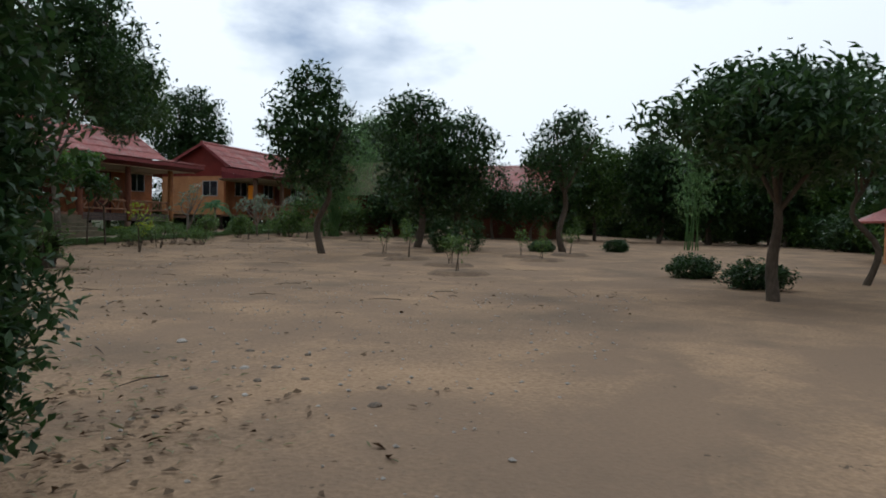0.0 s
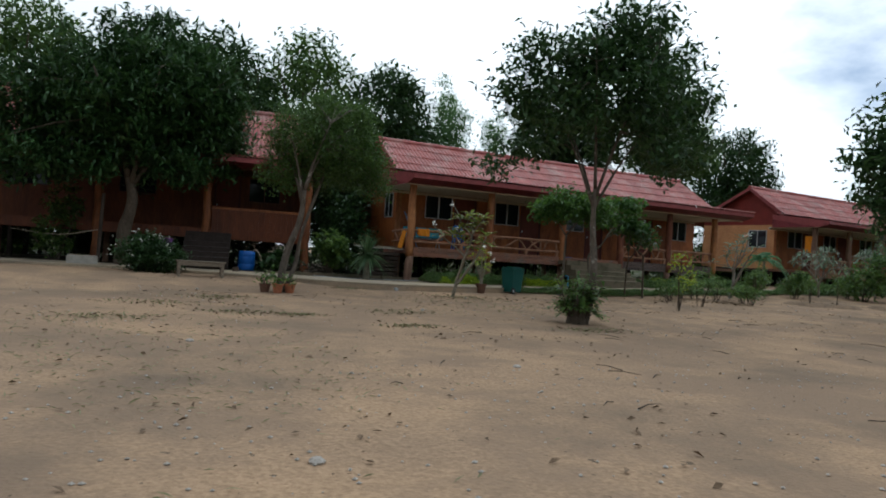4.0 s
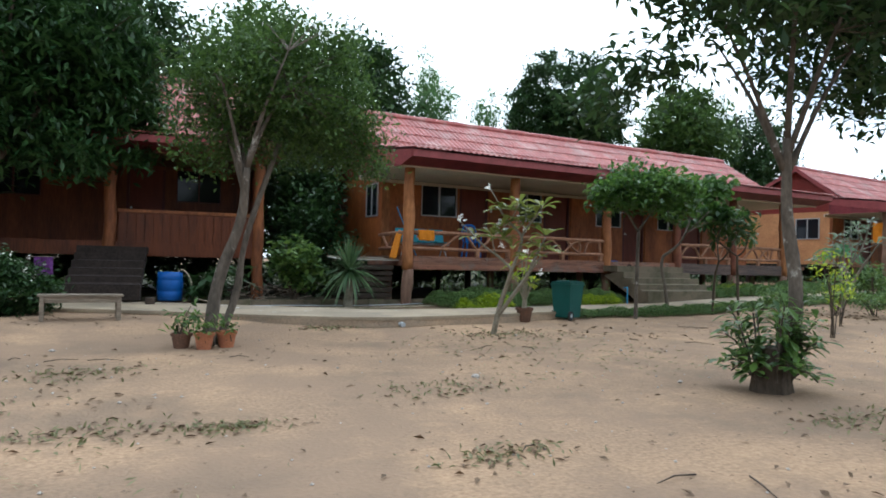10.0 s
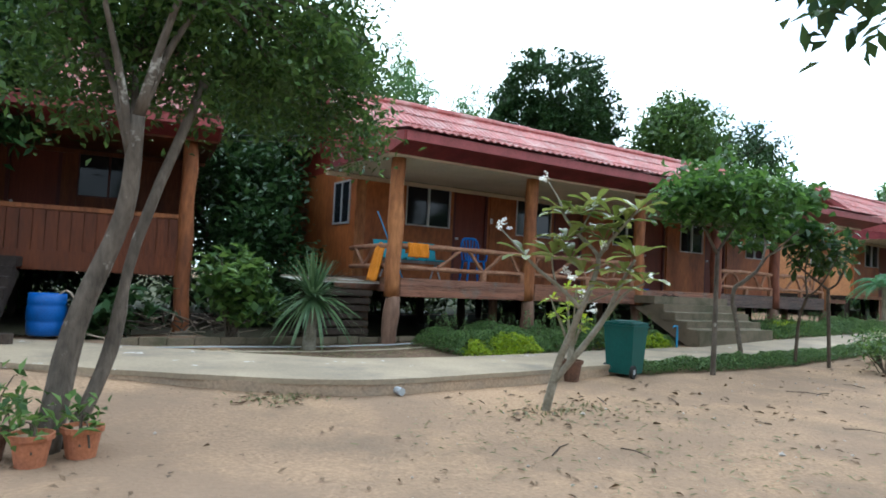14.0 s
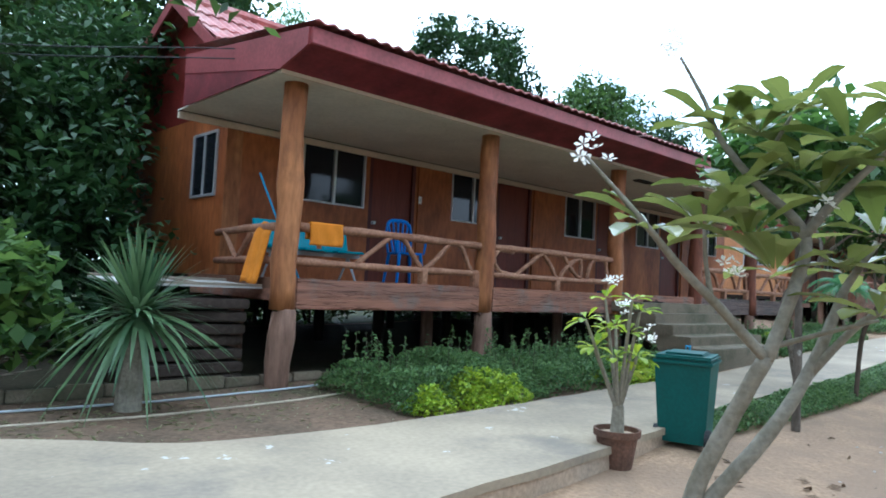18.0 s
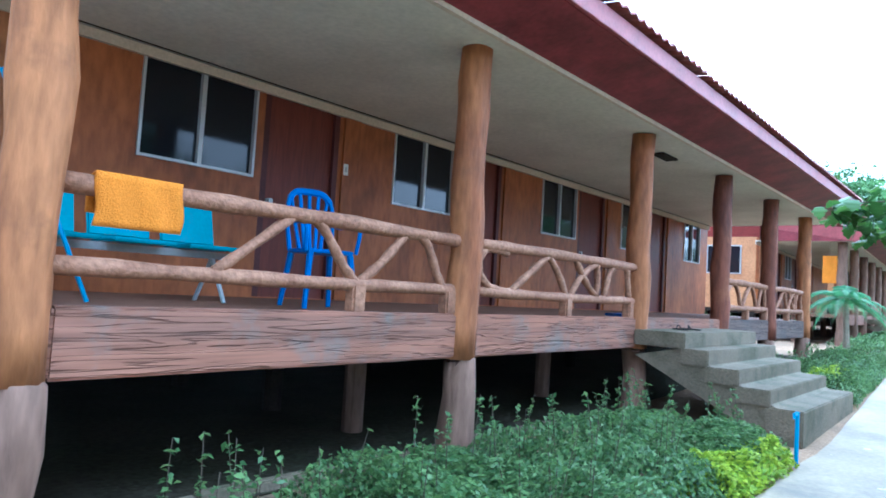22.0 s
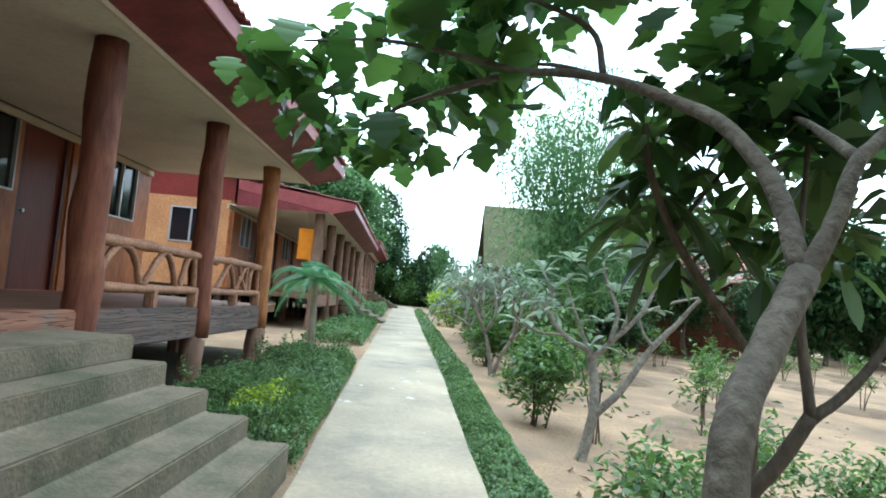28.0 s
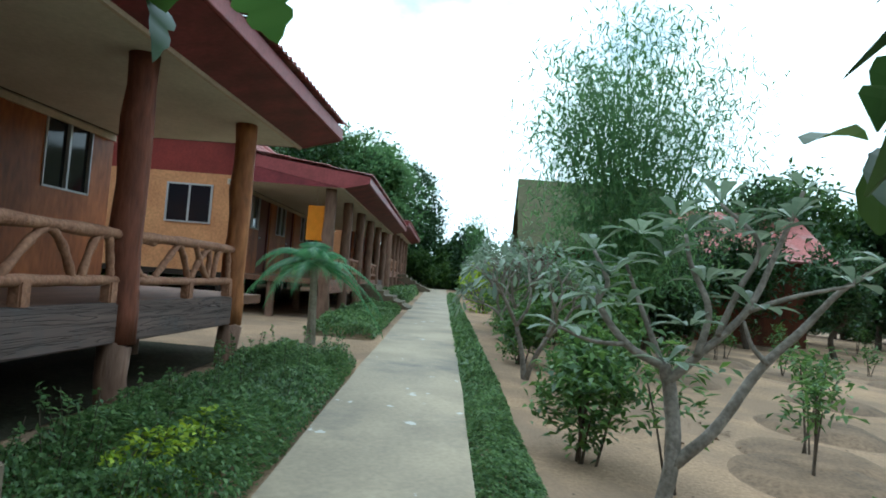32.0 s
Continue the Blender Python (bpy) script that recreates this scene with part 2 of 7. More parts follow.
WALL = mat("orange_wood_stained_wall", (0.40, 0.13, 0.038), 0.5, vary=0.28, scale=1.6, fine=14, second=(0.22, 0.066, 0.020), stretch=(1, 1, 0.35), bump=0.15)
# WALL darkened for the mango tree's shade; WALL_DARK goes a step deeper
WALL_A = mat("shaded_orange_plank_wall", (0.165, 0.046, 0.014), 0.55, vary=0.3, scale=1.6, fine=14, second=(0.085, 0.026, 0.010), stretch=(2, 2, 0.3), bump=0.3)
WALL_DARK = mat("shade_dark_plank_wall", (0.13, 0.036, 0.012), 0.55, vary=0.3, scale=1.6, fine=14, second=(0.075, 0.022, 0.009), stretch=(2, 2, 0.3), bump=0.3)
WALL_C = mat("pale_orange_plaster", (0.60, 0.30, 0.135), 0.8, vary=0.2, scale=1.6, fine=18, second=(0.50, 0.235, 0.105), bump=0.3)
GABLE = mat("dark_red_gable_paint", (0.22, 0.030, 0.022), 0.6, vary=0.2, scale=2, fine=20, bump=0.15)
POST = mat("trunk_like_painted_post", (0.40, 0.17, 0.062), 0.65, vary=0.35, scale=2.5, fine=16, second=(0.25, 0.092, 0.036), stretch=(1, 1, 0.25), bump=0.8, stain=(0.16, 0.07, 0.035), stain_at=(0.56, 0.75))
# POST darkened for the same tree shade
POST_DARK = mat("shaded_orange_log_post", (0.26, 0.095, 0.032), 0.65, vary=0.35, scale=2.5, fine=16, second=(0.16, 0.055, 0.022), stretch=(1, 1, 0.25), bump=0.8)
POST_GREY = mat("weathered_post", (0.25, 0.15, 0.105), 0.75, vary=0.3, scale=3, fine=16, second=(0.15, 0.085, 0.055), stretch=(1, 1, 0.25), bump=0.8)
BEAM = mat("carved_wood_grain_beam", (0.33, 0.15, 0.092), 0.75, vary=0.3, scale=3, fine=11, second=(0.25, 0.125, 0.085), stretch=(0.12, 1, 2.6), bump=0.8, stain=(0.21, 0.165, 0.14), stain_at=(0.52, 0.68), cracks=(0.10, 1, 2.6))
BEAM_GREY = mat("weathered_grey_beam", (0.17, 0.115, 0.095), 0.8, vary=0.3, scale=3, fine=11, second=(0.115, 0.085, 0.075), stretch=(0.12, 1, 2.6), bump=0.7, stain=(0.10, 0.085, 0.08), stain_at=(0.52, 0.68), cracks=(0.10, 1, 2.6))
CLAY = mat("old_brown_clay", (0.16, 0.085, 0.055), 0.9, vary=0.3, scale=6, fine=40, second=(0.11, 0.062, 0.042))
RAIL = mat("branch_shaped_rail_paint", (0.37, 0.195, 0.115), 0.7, vary=0.3, scale=5, fine=30, second=(0.26, 0.125, 0.072), bump=0.6)
SOFFIT = mat("cream_soffit_board", (0.63, 0.59, 0.49), 0.8, vary=0.1, scale=1.2, fine=20, second=(0.55, 0.51, 0.42), bump=0.05)
TRIM = mat("cream_trim_board", (0.58, 0.48, 0.36), 0.7, vary=0.12, scale=3, fine=30, bump=0.1)
EAVE_RED = mat("maroon_eave_board", (0.20, 0.034, 0.040), 0.55, vary=0.2, scale=2.5, fine=18, second=(0.11, 0.018, 0.022), bump=0.1)
FASCIA = mat("pinkish_red_fascia", (0.29, 0.066, 0.068), 0.5, vary=0.2, scale=3, fine=25, second=(0.22, 0.05, 0.05), bump=0.1)
TILE = mat("faded_red_roof_tile", (0.36, 0.105, 0.09), 0.55, vary=0.3, scale=1.8, fine=12, second=(0.27, 0.078, 0.07), stain=(0.40, 0.27, 0.24), stain_at=(0.5, 0.75), bump=0.4, by_object=0.12)
DOOR = mat("brown_red_door", (0.15, 0.033, 0.020), 0.5, vary=0.2, scale=2, fine=12, stretch=(3, 3, 0.3), bump=0.1)
DOOR_FRAME = mat("dark_door_frame", (0.085, 0.022, 0.022), 0.5, vary=0.2, bump=0.1)
ALU = mat("aluminium_window_frame", (0.50, 0.50, 0.50), 0.4, 0.4, vary=0.08, bump=0.0)
GLASS = glass_mat("dark_window_glass")
# near-black: painted shade under floors and in rooms, plus dark joints and vents
DARK = mat("underfloor_shade_and_gaps", (0.035, 0.026, 0.020), 0.95, vary=0.3)
DECK = mat("deck_boards", (0.20, 0.10, 0.06), 0.7, vary=0.3, scale=3, fine=12, stretch=(0.3, 3, 1), bump=0.3)
BARK = mat("grey_bark", (0.14, 0.115, 0.09), 0.9, vary=0.4, scale=6, fine=24, second=(0.075, 0.062, 0.048), stretch=(1, 1, 0.4), bump=1.0, stain=(0.42, 0.40, 0.35), stain_at=(0.6, 0.68))
BARK_DARK = mat("dark_bark", (0.11, 0.085, 0.062), 0.92, vary=0.35, scale=5, fine=24, stretch=(1, 1, 0.4), bump=1.0)
BARK_SMOOTH = mat("smooth_grey_green_bark", (0.27, 0.245, 0.19), 0.7, vary=0.25, scale=6, fine=30, second=(0.19, 0.17, 0.12), bump=0.5)
BARK_BROWN = mat("brown_grey_bark", (0.15, 0.125, 0.095), 0.85, vary=0.35, scale=7, fine=34, second=(0.095, 0.078, 0.058), bump=0.8)
BARK_PALE = mat("pale_grey_bark", (0.29, 0.255, 0.215), 0.85, vary=0.35, scale=6, fine=30, second=(0.18, 0.155, 0.125), bump=0.6)
TERRA = mat("terracotta", (0.40, 0.155, 0.075), 0.85, vary=0.2, scale=6, fine=40, second=(0.33, 0.13, 0.07))
GREENBIN = mat("teal_green_bin_plastic", (0.008, 0.085, 0.075), 0.45, vary=0.15, bump=0.05)
BLUE = mat("bright_blue_plastic", (0.015, 0.16, 0.55), 0.4, vary=0.1, bump=0.03)
TEAL = mat("teal_plastic_seat", (0.02, 0.30, 0.40), 0.4, vary=0.1, bump=0.03)
BARREL = mat("blue_barrel_plastic", (0.012, 0.10, 0.38), 0.45, vary=0.15, bump=0.05)
TOWEL = mat("orange_towel_cloth", (0.72, 0.25, 0.015), 0.95, vary=0.15, scale=6, fine=120, bump=0.6)
PURPLE = mat("purple_cloth", (0.14, 0.045, 0.19), 0.95, vary=0.2, bump=0.3)
RUBBER = mat("black_rubber", (0.03, 0.03, 0.03), 0.8, vary=0.2)
WOODGREY = mat("weathered_grey_wood", (0.30, 0.25, 0.19), 0.9, vary=0.35, scale=4, fine=20, stretch=(0.3, 1, 3), bump=0.6)
WOODDARK = mat("old_dark_timber", (0.065, 0.048, 0.037), 0.9, vary=0.35, scale=4, fine=20, bump=0.6)
TIN = mat("pale_scrap_panel", (0.52, 0.50, 0.46), 0.6, vary=0.2, scale=4, stain=(0.3, 0.28, 0.26), stain_at=(0.55, 0.7))
PIPE = mat("blue_water_pipe", (0.05, 0.28, 0.52), 0.45, vary=0.1, bump=0.02)
PVC = mat("grey_pipe", (0.42, 0.45, 0.47), 0.5, vary=0.1, bump=0.02)
STONE = mat("grey_pebble", (0.46, 0.42, 0.37), 0.9, vary=0.3)
ROUGH_STONE = mat("rough_brown_stone", (0.21, 0.165, 0.125), 0.95, vary=0.35, scale=9, fine=40, bump=0.6)
WIRE = mat("black_cable", (0.02, 0.02, 0.02), 0.6, vary=0.1, bump=0.0)
ROPE = mat("rope", (0.45, 0.38, 0.28), 0.9, vary=0.2)
BLOCK = mat("grey_block", (0.36, 0.34, 0.30), 0.9, vary=0.2, scale=5, fine=40)
WHITE = mat("white_plastic", (0.72, 0.72, 0.68), 0.5, vary=0.06, bump=0.0)
BASIN = mat("damp_basin_soil", (0.22, 0.145, 0.088), 0.95, vary=0.3, scale=3, fine=25, second=(0.14, 0.095, 0.06), bump=0.5)
LITTER = mat("dry_leaf_litter", (0.19, 0.125, 0.075), 0.9, vary=0.4, scale=2)
FLOWER = leaf_mat("white_flower_petal", (0.75, 0.74, 0.66), (0.85, 0.84, 0.78), 0.6, 0.3)
L_MANGO = leaf_mat("mango_leaf", (0.014, 0.044, 0.013), (0.052, 0.118, 0.032), 0.4, 0.2)
L_DARK = leaf_mat("dark_leaf", (0.014, 0.040, 0.013), (0.045, 0.10, 0.028), 0.45, 0.25)
L_FINE = leaf_mat("fine_green_leaf", (0.024, 0.060, 0.014), (0.085, 0.16, 0.035))
L_FIG = leaf_mat("broad_leaf", (0.022, 0.064, 0.015), (0.08, 0.17, 0.032), 0.4, 0.4)
L_DROOP = leaf_mat("long_drooping_leaf", (0.020, 0.046, 0.011), (0.066, 0.115, 0.026), 0.38, 0.42)
L_FRANGI = leaf_mat("frangipani_leaf", (0.075, 0.105, 0.02), (0.17, 0.20, 0.05), 0.25, 0.45)
L_GREY = leaf_mat("grey_green_long_leaf", (0.09, 0.13, 0.085), (0.20, 0.26, 0.17), 0.35, 0.35)
L_HEDGE = leaf_mat("hedge_leaf", (0.048, 0.105, 0.032), (0.145, 0.235, 0.075))
L_LIME = leaf_mat("yellow_green_leaf", (0.15, 0.26, 0.015), (0.36, 0.46, 0.03))
L_BAMBOO = leaf_mat("bamboo_leaf", (0.05, 0.12, 0.045), (0.15, 0.27, 0.10), 0.5, 0.5)
L_YUCCA = leaf_mat("sword_leaf", (0.035, 0.085, 0.035), (0.12, 0.19, 0.08), 0.4, 0.25)
L_PALM = leaf_mat("palm_leaf", (0.03, 0.07, 0.02), (0.09, 0.15, 0.04))
L_PAPAYA = leaf_mat("feathery_green_leaf", (0.05, 0.15, 0.07), (0.13, 0.28, 0.12), 0.5, 0.4)
L_SHRUB = leaf_mat("shrub_leaf", (0.03, 0.075, 0.02), (0.12, 0.21, 0.045))
L_GRASS = leaf_mat("thin_dry_grass", (0.09, 0.11, 0.04), (0.22, 0.21, 0.10))


# ---- mesh tools ----
def mesh_ob(name, verts, faces, material, parent=None, label="", smooth=False):
    me = bpy.data.meshes.new(name)
    me.from_pydata(verts, [], faces)
    if smooth:
        me.shade_smooth()
    me.materials.append(material)
    ob = new(name, me)
    if parent is not None:
        ob.parent = parent
    if label:
        ob["label"] = label
    return ob


def part(name, geo, material, parent, label="", smooth=False):
    return mesh_ob(name, geo[0], geo[1], material, parent, label, smooth)


def join(*geos):
    v, f = [], []
    for gv, gf in geos:
        o = len(v)
        v += [tuple(p) for p in gv]
        f += [tuple(i + o for i in q) for q in gf]
    return v, f


def box(x0, x1, y0, y1, z0, z1, bevel=0.0):
    if bevel <= 0:
        v = [(x, y, z) for z in (z0, z1) for y in (y0, y1) for x in (x0, x1)]
        return v, [(0, 2, 3, 1), (4, 5, 7, 6), (0, 1, 5, 4), (2, 6, 7, 3), (0, 4, 6, 2), (1, 3, 7, 5)]
    bm = bmesh.new()
    bmesh.ops.create_cube(bm, size=1, matrix=Matrix.LocRotScale(((x0 + x1) / 2, (y0 + y1) / 2, (z0 + z1) / 2), None, (x1 - x0, y1 - y0, z1 - z0)))
    bmesh.ops.bevel(bm, geom=bm.edges[:], offset=bevel, segments=2, affect="EDGES")
    bm.verts.index_update()
    out = [tuple(v.co) for v in bm.verts], [tuple(v.index for v in f.verts) for f in bm.faces]
    bm.free()
    return out


def moved(geo, m):
    return [tuple(m @ Vector(p)) for p in geo[0]], geo[1]


def tube(points, radii, sides=8, caps=True, wobble=0.0):
    """A round limb along points, with a radius at each."""
    pts = [Vector(p) for p in points]
    if not isinstance(radii, (list, tuple)):
        radii = [radii] * len(pts)
    v, f = [], []
    side = None
    for i, p in enumerate(pts):
        d = (pts[min(i + 1, len(pts) - 1)] - pts[max(i - 1, 0)]).normalized()
        if side is None:
            side = d.orthogonal().normalized()
        side = (side - d * side.dot(d)).normalized()
        up = d.cross(side)
        for k in range(sides):
            a = 2 * math.pi * k / sides
            r = radii[i] * (1 + wobble * (random.random() - 0.5))
            v.append(tuple(p + (side * math.cos(a) + up * math.sin(a)) * r))
    for i in range(len(pts) - 1):
        for k in range(sides):
            a, b = i * sides + k, i * sides + (k + 1) % sides
            f.append((a, b, b + sides, a + sides))
    if caps:
        f.append(tuple(reversed(range(sides))))
        f.append(tuple(range(len(v) - sides, len(v))))
    return v, f


def smooth_line(points, steps=5):
    p = [Vector(q) for q in points]
    p = [p[0] * 2 - p[1]] + p + [p[-1] * 2 - p[-2]]
    out = []
    for i in range(1, len(p) - 2):
        for s in range(steps):
            t = s / steps
            out.append(0.5 * (2 * p[i] + (p[i + 1] - p[i - 1]) * t + (2 * p[i - 1] - 5 * p[i] + 4 * p[i + 1] - p[i + 2]) * t * t + (3 * p[i] - p[i - 1] - 3 * p[i + 1] + p[i + 2]) * t ** 3))
    return out + [p[-2]]


def leaf_cloud(name, centres, normals_up, length, width, material, parent, seed, droop=0.3, fold=0.25, spread=1.0, kind="stuff"):
    """Many separate leaves: each a folded four-cornered blade at its own centre and turn."""
    rng = np.random.default_rng(seed)
    n = len(centres)
    a = rng.uniform(0, 2 * np.pi, n)
    el = rng.normal(-droop, 0.5 * spread, n)
    d = np.stack([np.cos(a) * np.cos(el), np.sin(a) * np.cos(el), np.sin(el)], 1)
    s = np.cross(d, rng.normal(0, 0.35, (n, 3)) + np.array([0, 0, 1.0]))
    s /= np.linalg.norm(s, axis=1)[:, None] + 1e-9
    up = np.cross(s, d)
    ln = length * rng.uniform(0.65, 1.25, n)[:, None]
    wd = width * rng.uniform(0.7, 1.2, n)[:, None]
    c = np.asarray(centres)
    v = np.stack([c - d * ln * 0.5, c + s * wd * 0.5 + up * wd * fold + d * ln * 0.05, c + d * ln * 0.5 - up * ln * 0.08, c - s * wd * 0.5 + up * wd * fold + d * ln * 0.05], 1).reshape(-1, 3)
    me = bpy.data.meshes.new(name)
    me.vertices.add(4 * n)
    me.vertices.foreach_set("co", v.astype(np.float32).ravel())
    me.loops.add(4 * n)
    me.loops.foreach_set("vertex_index", np.arange(4 * n, dtype=np.int32))
    me.polygons.add(n)
    me.polygons.foreach_set("loop_start", np.arange(0, 4 * n, 4, dtype=np.int32))
    me.update(calc_edges=True)
    me.validate()
    me.materials.append(material)
    ob = new(name, me)
    ob.parent = parent
    if kind:
        ob["kind"] = kind
    return ob


def clumps(blobs, tips, per_tip, tip_radius, seed, shell=0.55):
    """Points of foliage: twig tips spread in lumpy blobs (x, y, z, rx, ry, rz), with leaves bunched at each tip."""
    rng = np.random.default_rng(seed)
    vol = np.array([b[3] * b[4] * b[5] for b in blobs]) ** (2 / 3)
    out, ends = [], []
    for b, share in zip(blobs, vol / vol.sum()):
        k = max(3, int(tips * share))
        d = rng.normal(0, 1, (k, 3))
        d /= np.linalg.norm(d, axis=1)[:, None]
        r = shell + (1 - shell) * rng.random(k) ** 0.6
        r *= 1 + 0.24 * np.sin(d[:, 0] * 5 + seed) * np.cos(d[:, 1] * 4 + d[:, 2] * 3) + 0.10 * np.sin(d[:, 0] * 11 + d[:, 2] * 9 + seed)
        t = np.array(b[:3]) + d * r[:, None] * np.array(b[3:])
        ends.append(t)
        m = rng.integers(max(2, per_tip // 2), per_tip + per_tip // 2 + 1, k)
        rep = np.repeat(t, m, axis=0)
        out.append(rep + rng.normal(0, tip_radius, rep.shape) * np.array([1, 1, 0.7]))
    return np.concatenate(out), np.concatenate(ends)


def thing(name, label, category, group="", at=(0, 0, 0), kind=""):
    e = new(name)
    e.location = at
    e.empty_display_size = 0.1
    return tagged(e, label, category, group, kind)


def lerp(table, x):
    return float(np.interp(x, [a for a, b in table], [b for a, b in table]))


def ground_z(x, y):
    rise = lerp([(-60, -0.15), (-6, -0.02), (0, 0), (6.4, 0.07), (8.8, 0.17), (15.7, 0.36), (22, 0.45), (50, 0.85), (120, 1.6)], x)
    keep = lerp([(-40, 0.25), (-25, 0.35), (-9, 0.9), (-6, 1)], y)
    drop = lerp([(-60, -0.25), (-20, -0.36), (-10, -0.32), (-5, -0.20), (-3.6, -0.12), (-3.2, -0.10), (-1.8, -0.02), (0, -0.01)], y)
    return rise * keep + drop + 0.03 * noise.noise((x * 0.35, y * 0.35, 0)) + 0.012 * noise.noise((x * 1.7, y * 1.7, 3))


# ---- ground and path ----
def axis_steps(lo, hi, near_lo, near_hi, fine, coarse):
    a = list(np.arange(near_lo, near_hi + 1e-6, fine))
    x = near_hi
    step = fine
    right = []
    while x < hi:
        step = min(step * 1.25, coarse)
        x += step
        right.append(x)
    x, step, left = near_lo, fine, []
    while x > lo:
        step = min(step * 1.25, coarse)
        x -= step
        left.append(x)
    return left[::-1] + a + right


gx = axis_steps(-900, 900, -16, 30, 0.35, 90)
gy = axis_steps(-900, 900, -28, 6, 0.35, 90)
gv = [(x, y, ground_z(x, y)) for y in gy for x in gx]
gf = [(j * len(gx) + i, j * len(gx) + i + 1, (j + 1) * len(gx) + i + 1, (j + 1) * len(gx) + i) for j in range(len(gy) - 1) for i in range(len(gx) - 1)]
ground = mesh_ob("ground", gv, gf, SAND, smooth=True)
tagged(ground, "dry pale sandy yard soil with scattered leaves", "ground", kind="structure")

def floor_sheet(name, label, x0, x1, y0, y1, step, material=FLOOR, lift=0.03):
    nx, ny = int((x1 - x0) / step), int((y1 - y0) / step)
    v = [(x0 + (x1 - x0) * i / nx, y0 + (y1 - y0) * j / ny, 0) for j in range(ny + 1) for i in range(nx + 1)]
    v = [(x, y, ground_z(x, y) + lift) for x, y, z in v]
    f = [(j * (nx + 1) + i, j * (nx + 1) + i + 1, (j + 1) * (nx + 1) + i + 1, (j + 1) * (nx + 1) + i) for j in range(ny) for i in range(nx)]
    tagged(mesh_ob(name, v, f, material, smooth=True), label, "ground", kind="structure")


floor_sheet("ground_behind", "leaf-covered ground behind the bungalows, toned dark for shade", -60, 70, 7.6, 60, 1.0)
# soil sheet that also carries the painted shade below the deck
floor_sheet("ground_porch", "garden soil before and under the bungalow, darkened for its shade", -2.9, 16.2, 0.2, 7.55, 0.35, SOIL, 0.022)
floor_sheet("ground_bed", "bare brown earth between footpath and porch", -2.95, 3.2, -2.4, 0.19, 0.2, EARTH, 0.014)
# same soil with painted shade, below the left bungalow
floor_sheet("ground_shade", "soil under the shaded bungalow, darkened for the shade there", -30, -2.95, 1.9, 7.55, 0.4, SOIL, 0.02)
floor_sheet("ground_end", "grassy ground at the footpath end", 58, 110, -60, 7.5, 2.0)
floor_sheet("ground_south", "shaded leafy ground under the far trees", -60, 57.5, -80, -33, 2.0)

PATH_LINE = smooth_line([(56, -0.12, 0), (40, -0.97, 0), (24, -1.82, 0), (12, -2.46, 0), (7.5, -2.69, 0), (5, -2.72, 0), (3.2, -2.8, 0), (1.2, -3.0, 0), (-0.8, -3.1, 0), (-2.4, -2.95, 0), (-4.0, -1.85, 0), (-6.4, 0.0, 0), (-9.5, 1.2, 0), (-14, 1.9, 0)], 8)


def along(x):
    # how far the straight part of the footpath has veered at x
    return max(0.0, 0.053 * (x - 7.5))


def path_z(x):
    return lerp([(-60, -0.06), (-6, 0.0), (0, 0.02), (6.4, 0.07), (8.8, 0.17), (15.7, 0.36), (22, 0.45), (50, 0.85), (120, 1.6)], x) + 0.03


def strip(line, half, dz, depth, wob=0.0):
    v, f = [], []
    for i, p in enumerate(line):
        d = (line[min(i + 1, len(line) - 1)] - line[max(i - 1, 0)]).normalized()
        s = Vector((-d.y, d.x, 0))
        h = half(p.x) if callable(half) else half
        j = wob * (noise.noise((p.x * 2.1, p.y, 5))) if wob else 0
        a, b = p + s * (h + j), p - s * (h - j)
        z = path_z(p.x) + dz
        v += [(a.x, a.y, z - depth), (a.x, a.y, z), (b.x, b.y, z), (b.x, b.y, z - depth)]
    for i in range(len(line) - 1):
        o = i * 4
        for k in range(3):
            f.append((o + k, o + k + 1, o + k + 5, o + k + 4))
    f += [(0, 3, 2, 1), (len(v) - 4, len(v) - 3, len(v) - 2, len(v) - 1)]
    return v, f


def path_half(x):
    return lerp([(-14, 1.0), (-6, 1.15), (-3, 1.08), (-0.8, 0.84), (1.2, 0.76), (3, 0.68), (60, 0.68)], x)


pv = strip(PATH_LINE, path_half, 0.0, 0.06, 0.03)
tagged(mesh_ob("pavement", pv[0], pv[1], CONCRETE), "pale worn concrete footpath curving past the bungalows", "path", kind="structure")
kv = strip(PATH_LINE, lambda x: path_half(x) - 0.015, -0.045, 0.5)
tagged(mesh_ob("path_base", kv[0], kv[1], KERB), "rough earth-stained concrete base under the footpath", "path base", kind="structure")


# ---- bungalows on posts ----
def log_post(x, y, z0, z1, r, parent, material, seed, foot=None):
    random.seed(seed)
    zs = [z0 + (z1 - z0) * i / 13 for i in range(14)]
    pts = [(x + 0.016 * math.sin(i * 1.3 + seed), y + 0.014 * math.cos(i * 1.7 + seed), z) for i, z in enumerate(zs)]
    rad = [r * (1.09 - 0.11 * i / 13 + 0.05 * math.sin(i * 1.9 + seed) + (0.07 if (i + seed) % 6 == 0 else 0)) for i in range(14)]
    if foot is None:
        part("post", tube(pts, rad, 14, wobble=0.09), material, parent, smooth=True)
        return
    cut = next(i for i, z in enumerate(zs) if z > foot)
    top = [(pts[cut][0], pts[cut][1], foot)] + pts[cut:]
    part("post", tube(top, [rad[cut]] + rad[cut:], 14, wobble=0.09), material, parent, smooth=True)
    low = pts[:cut] + [(pts[cut][0], pts[cut][1], foot - 0.002)]
    part("post_foot", tube(low, [q * 0.95 for q in rad[:cut] + [rad[cut]]], 14, wobble=0.1), POST_GREY, parent, "weathered grey-brown lower post", smooth=True)


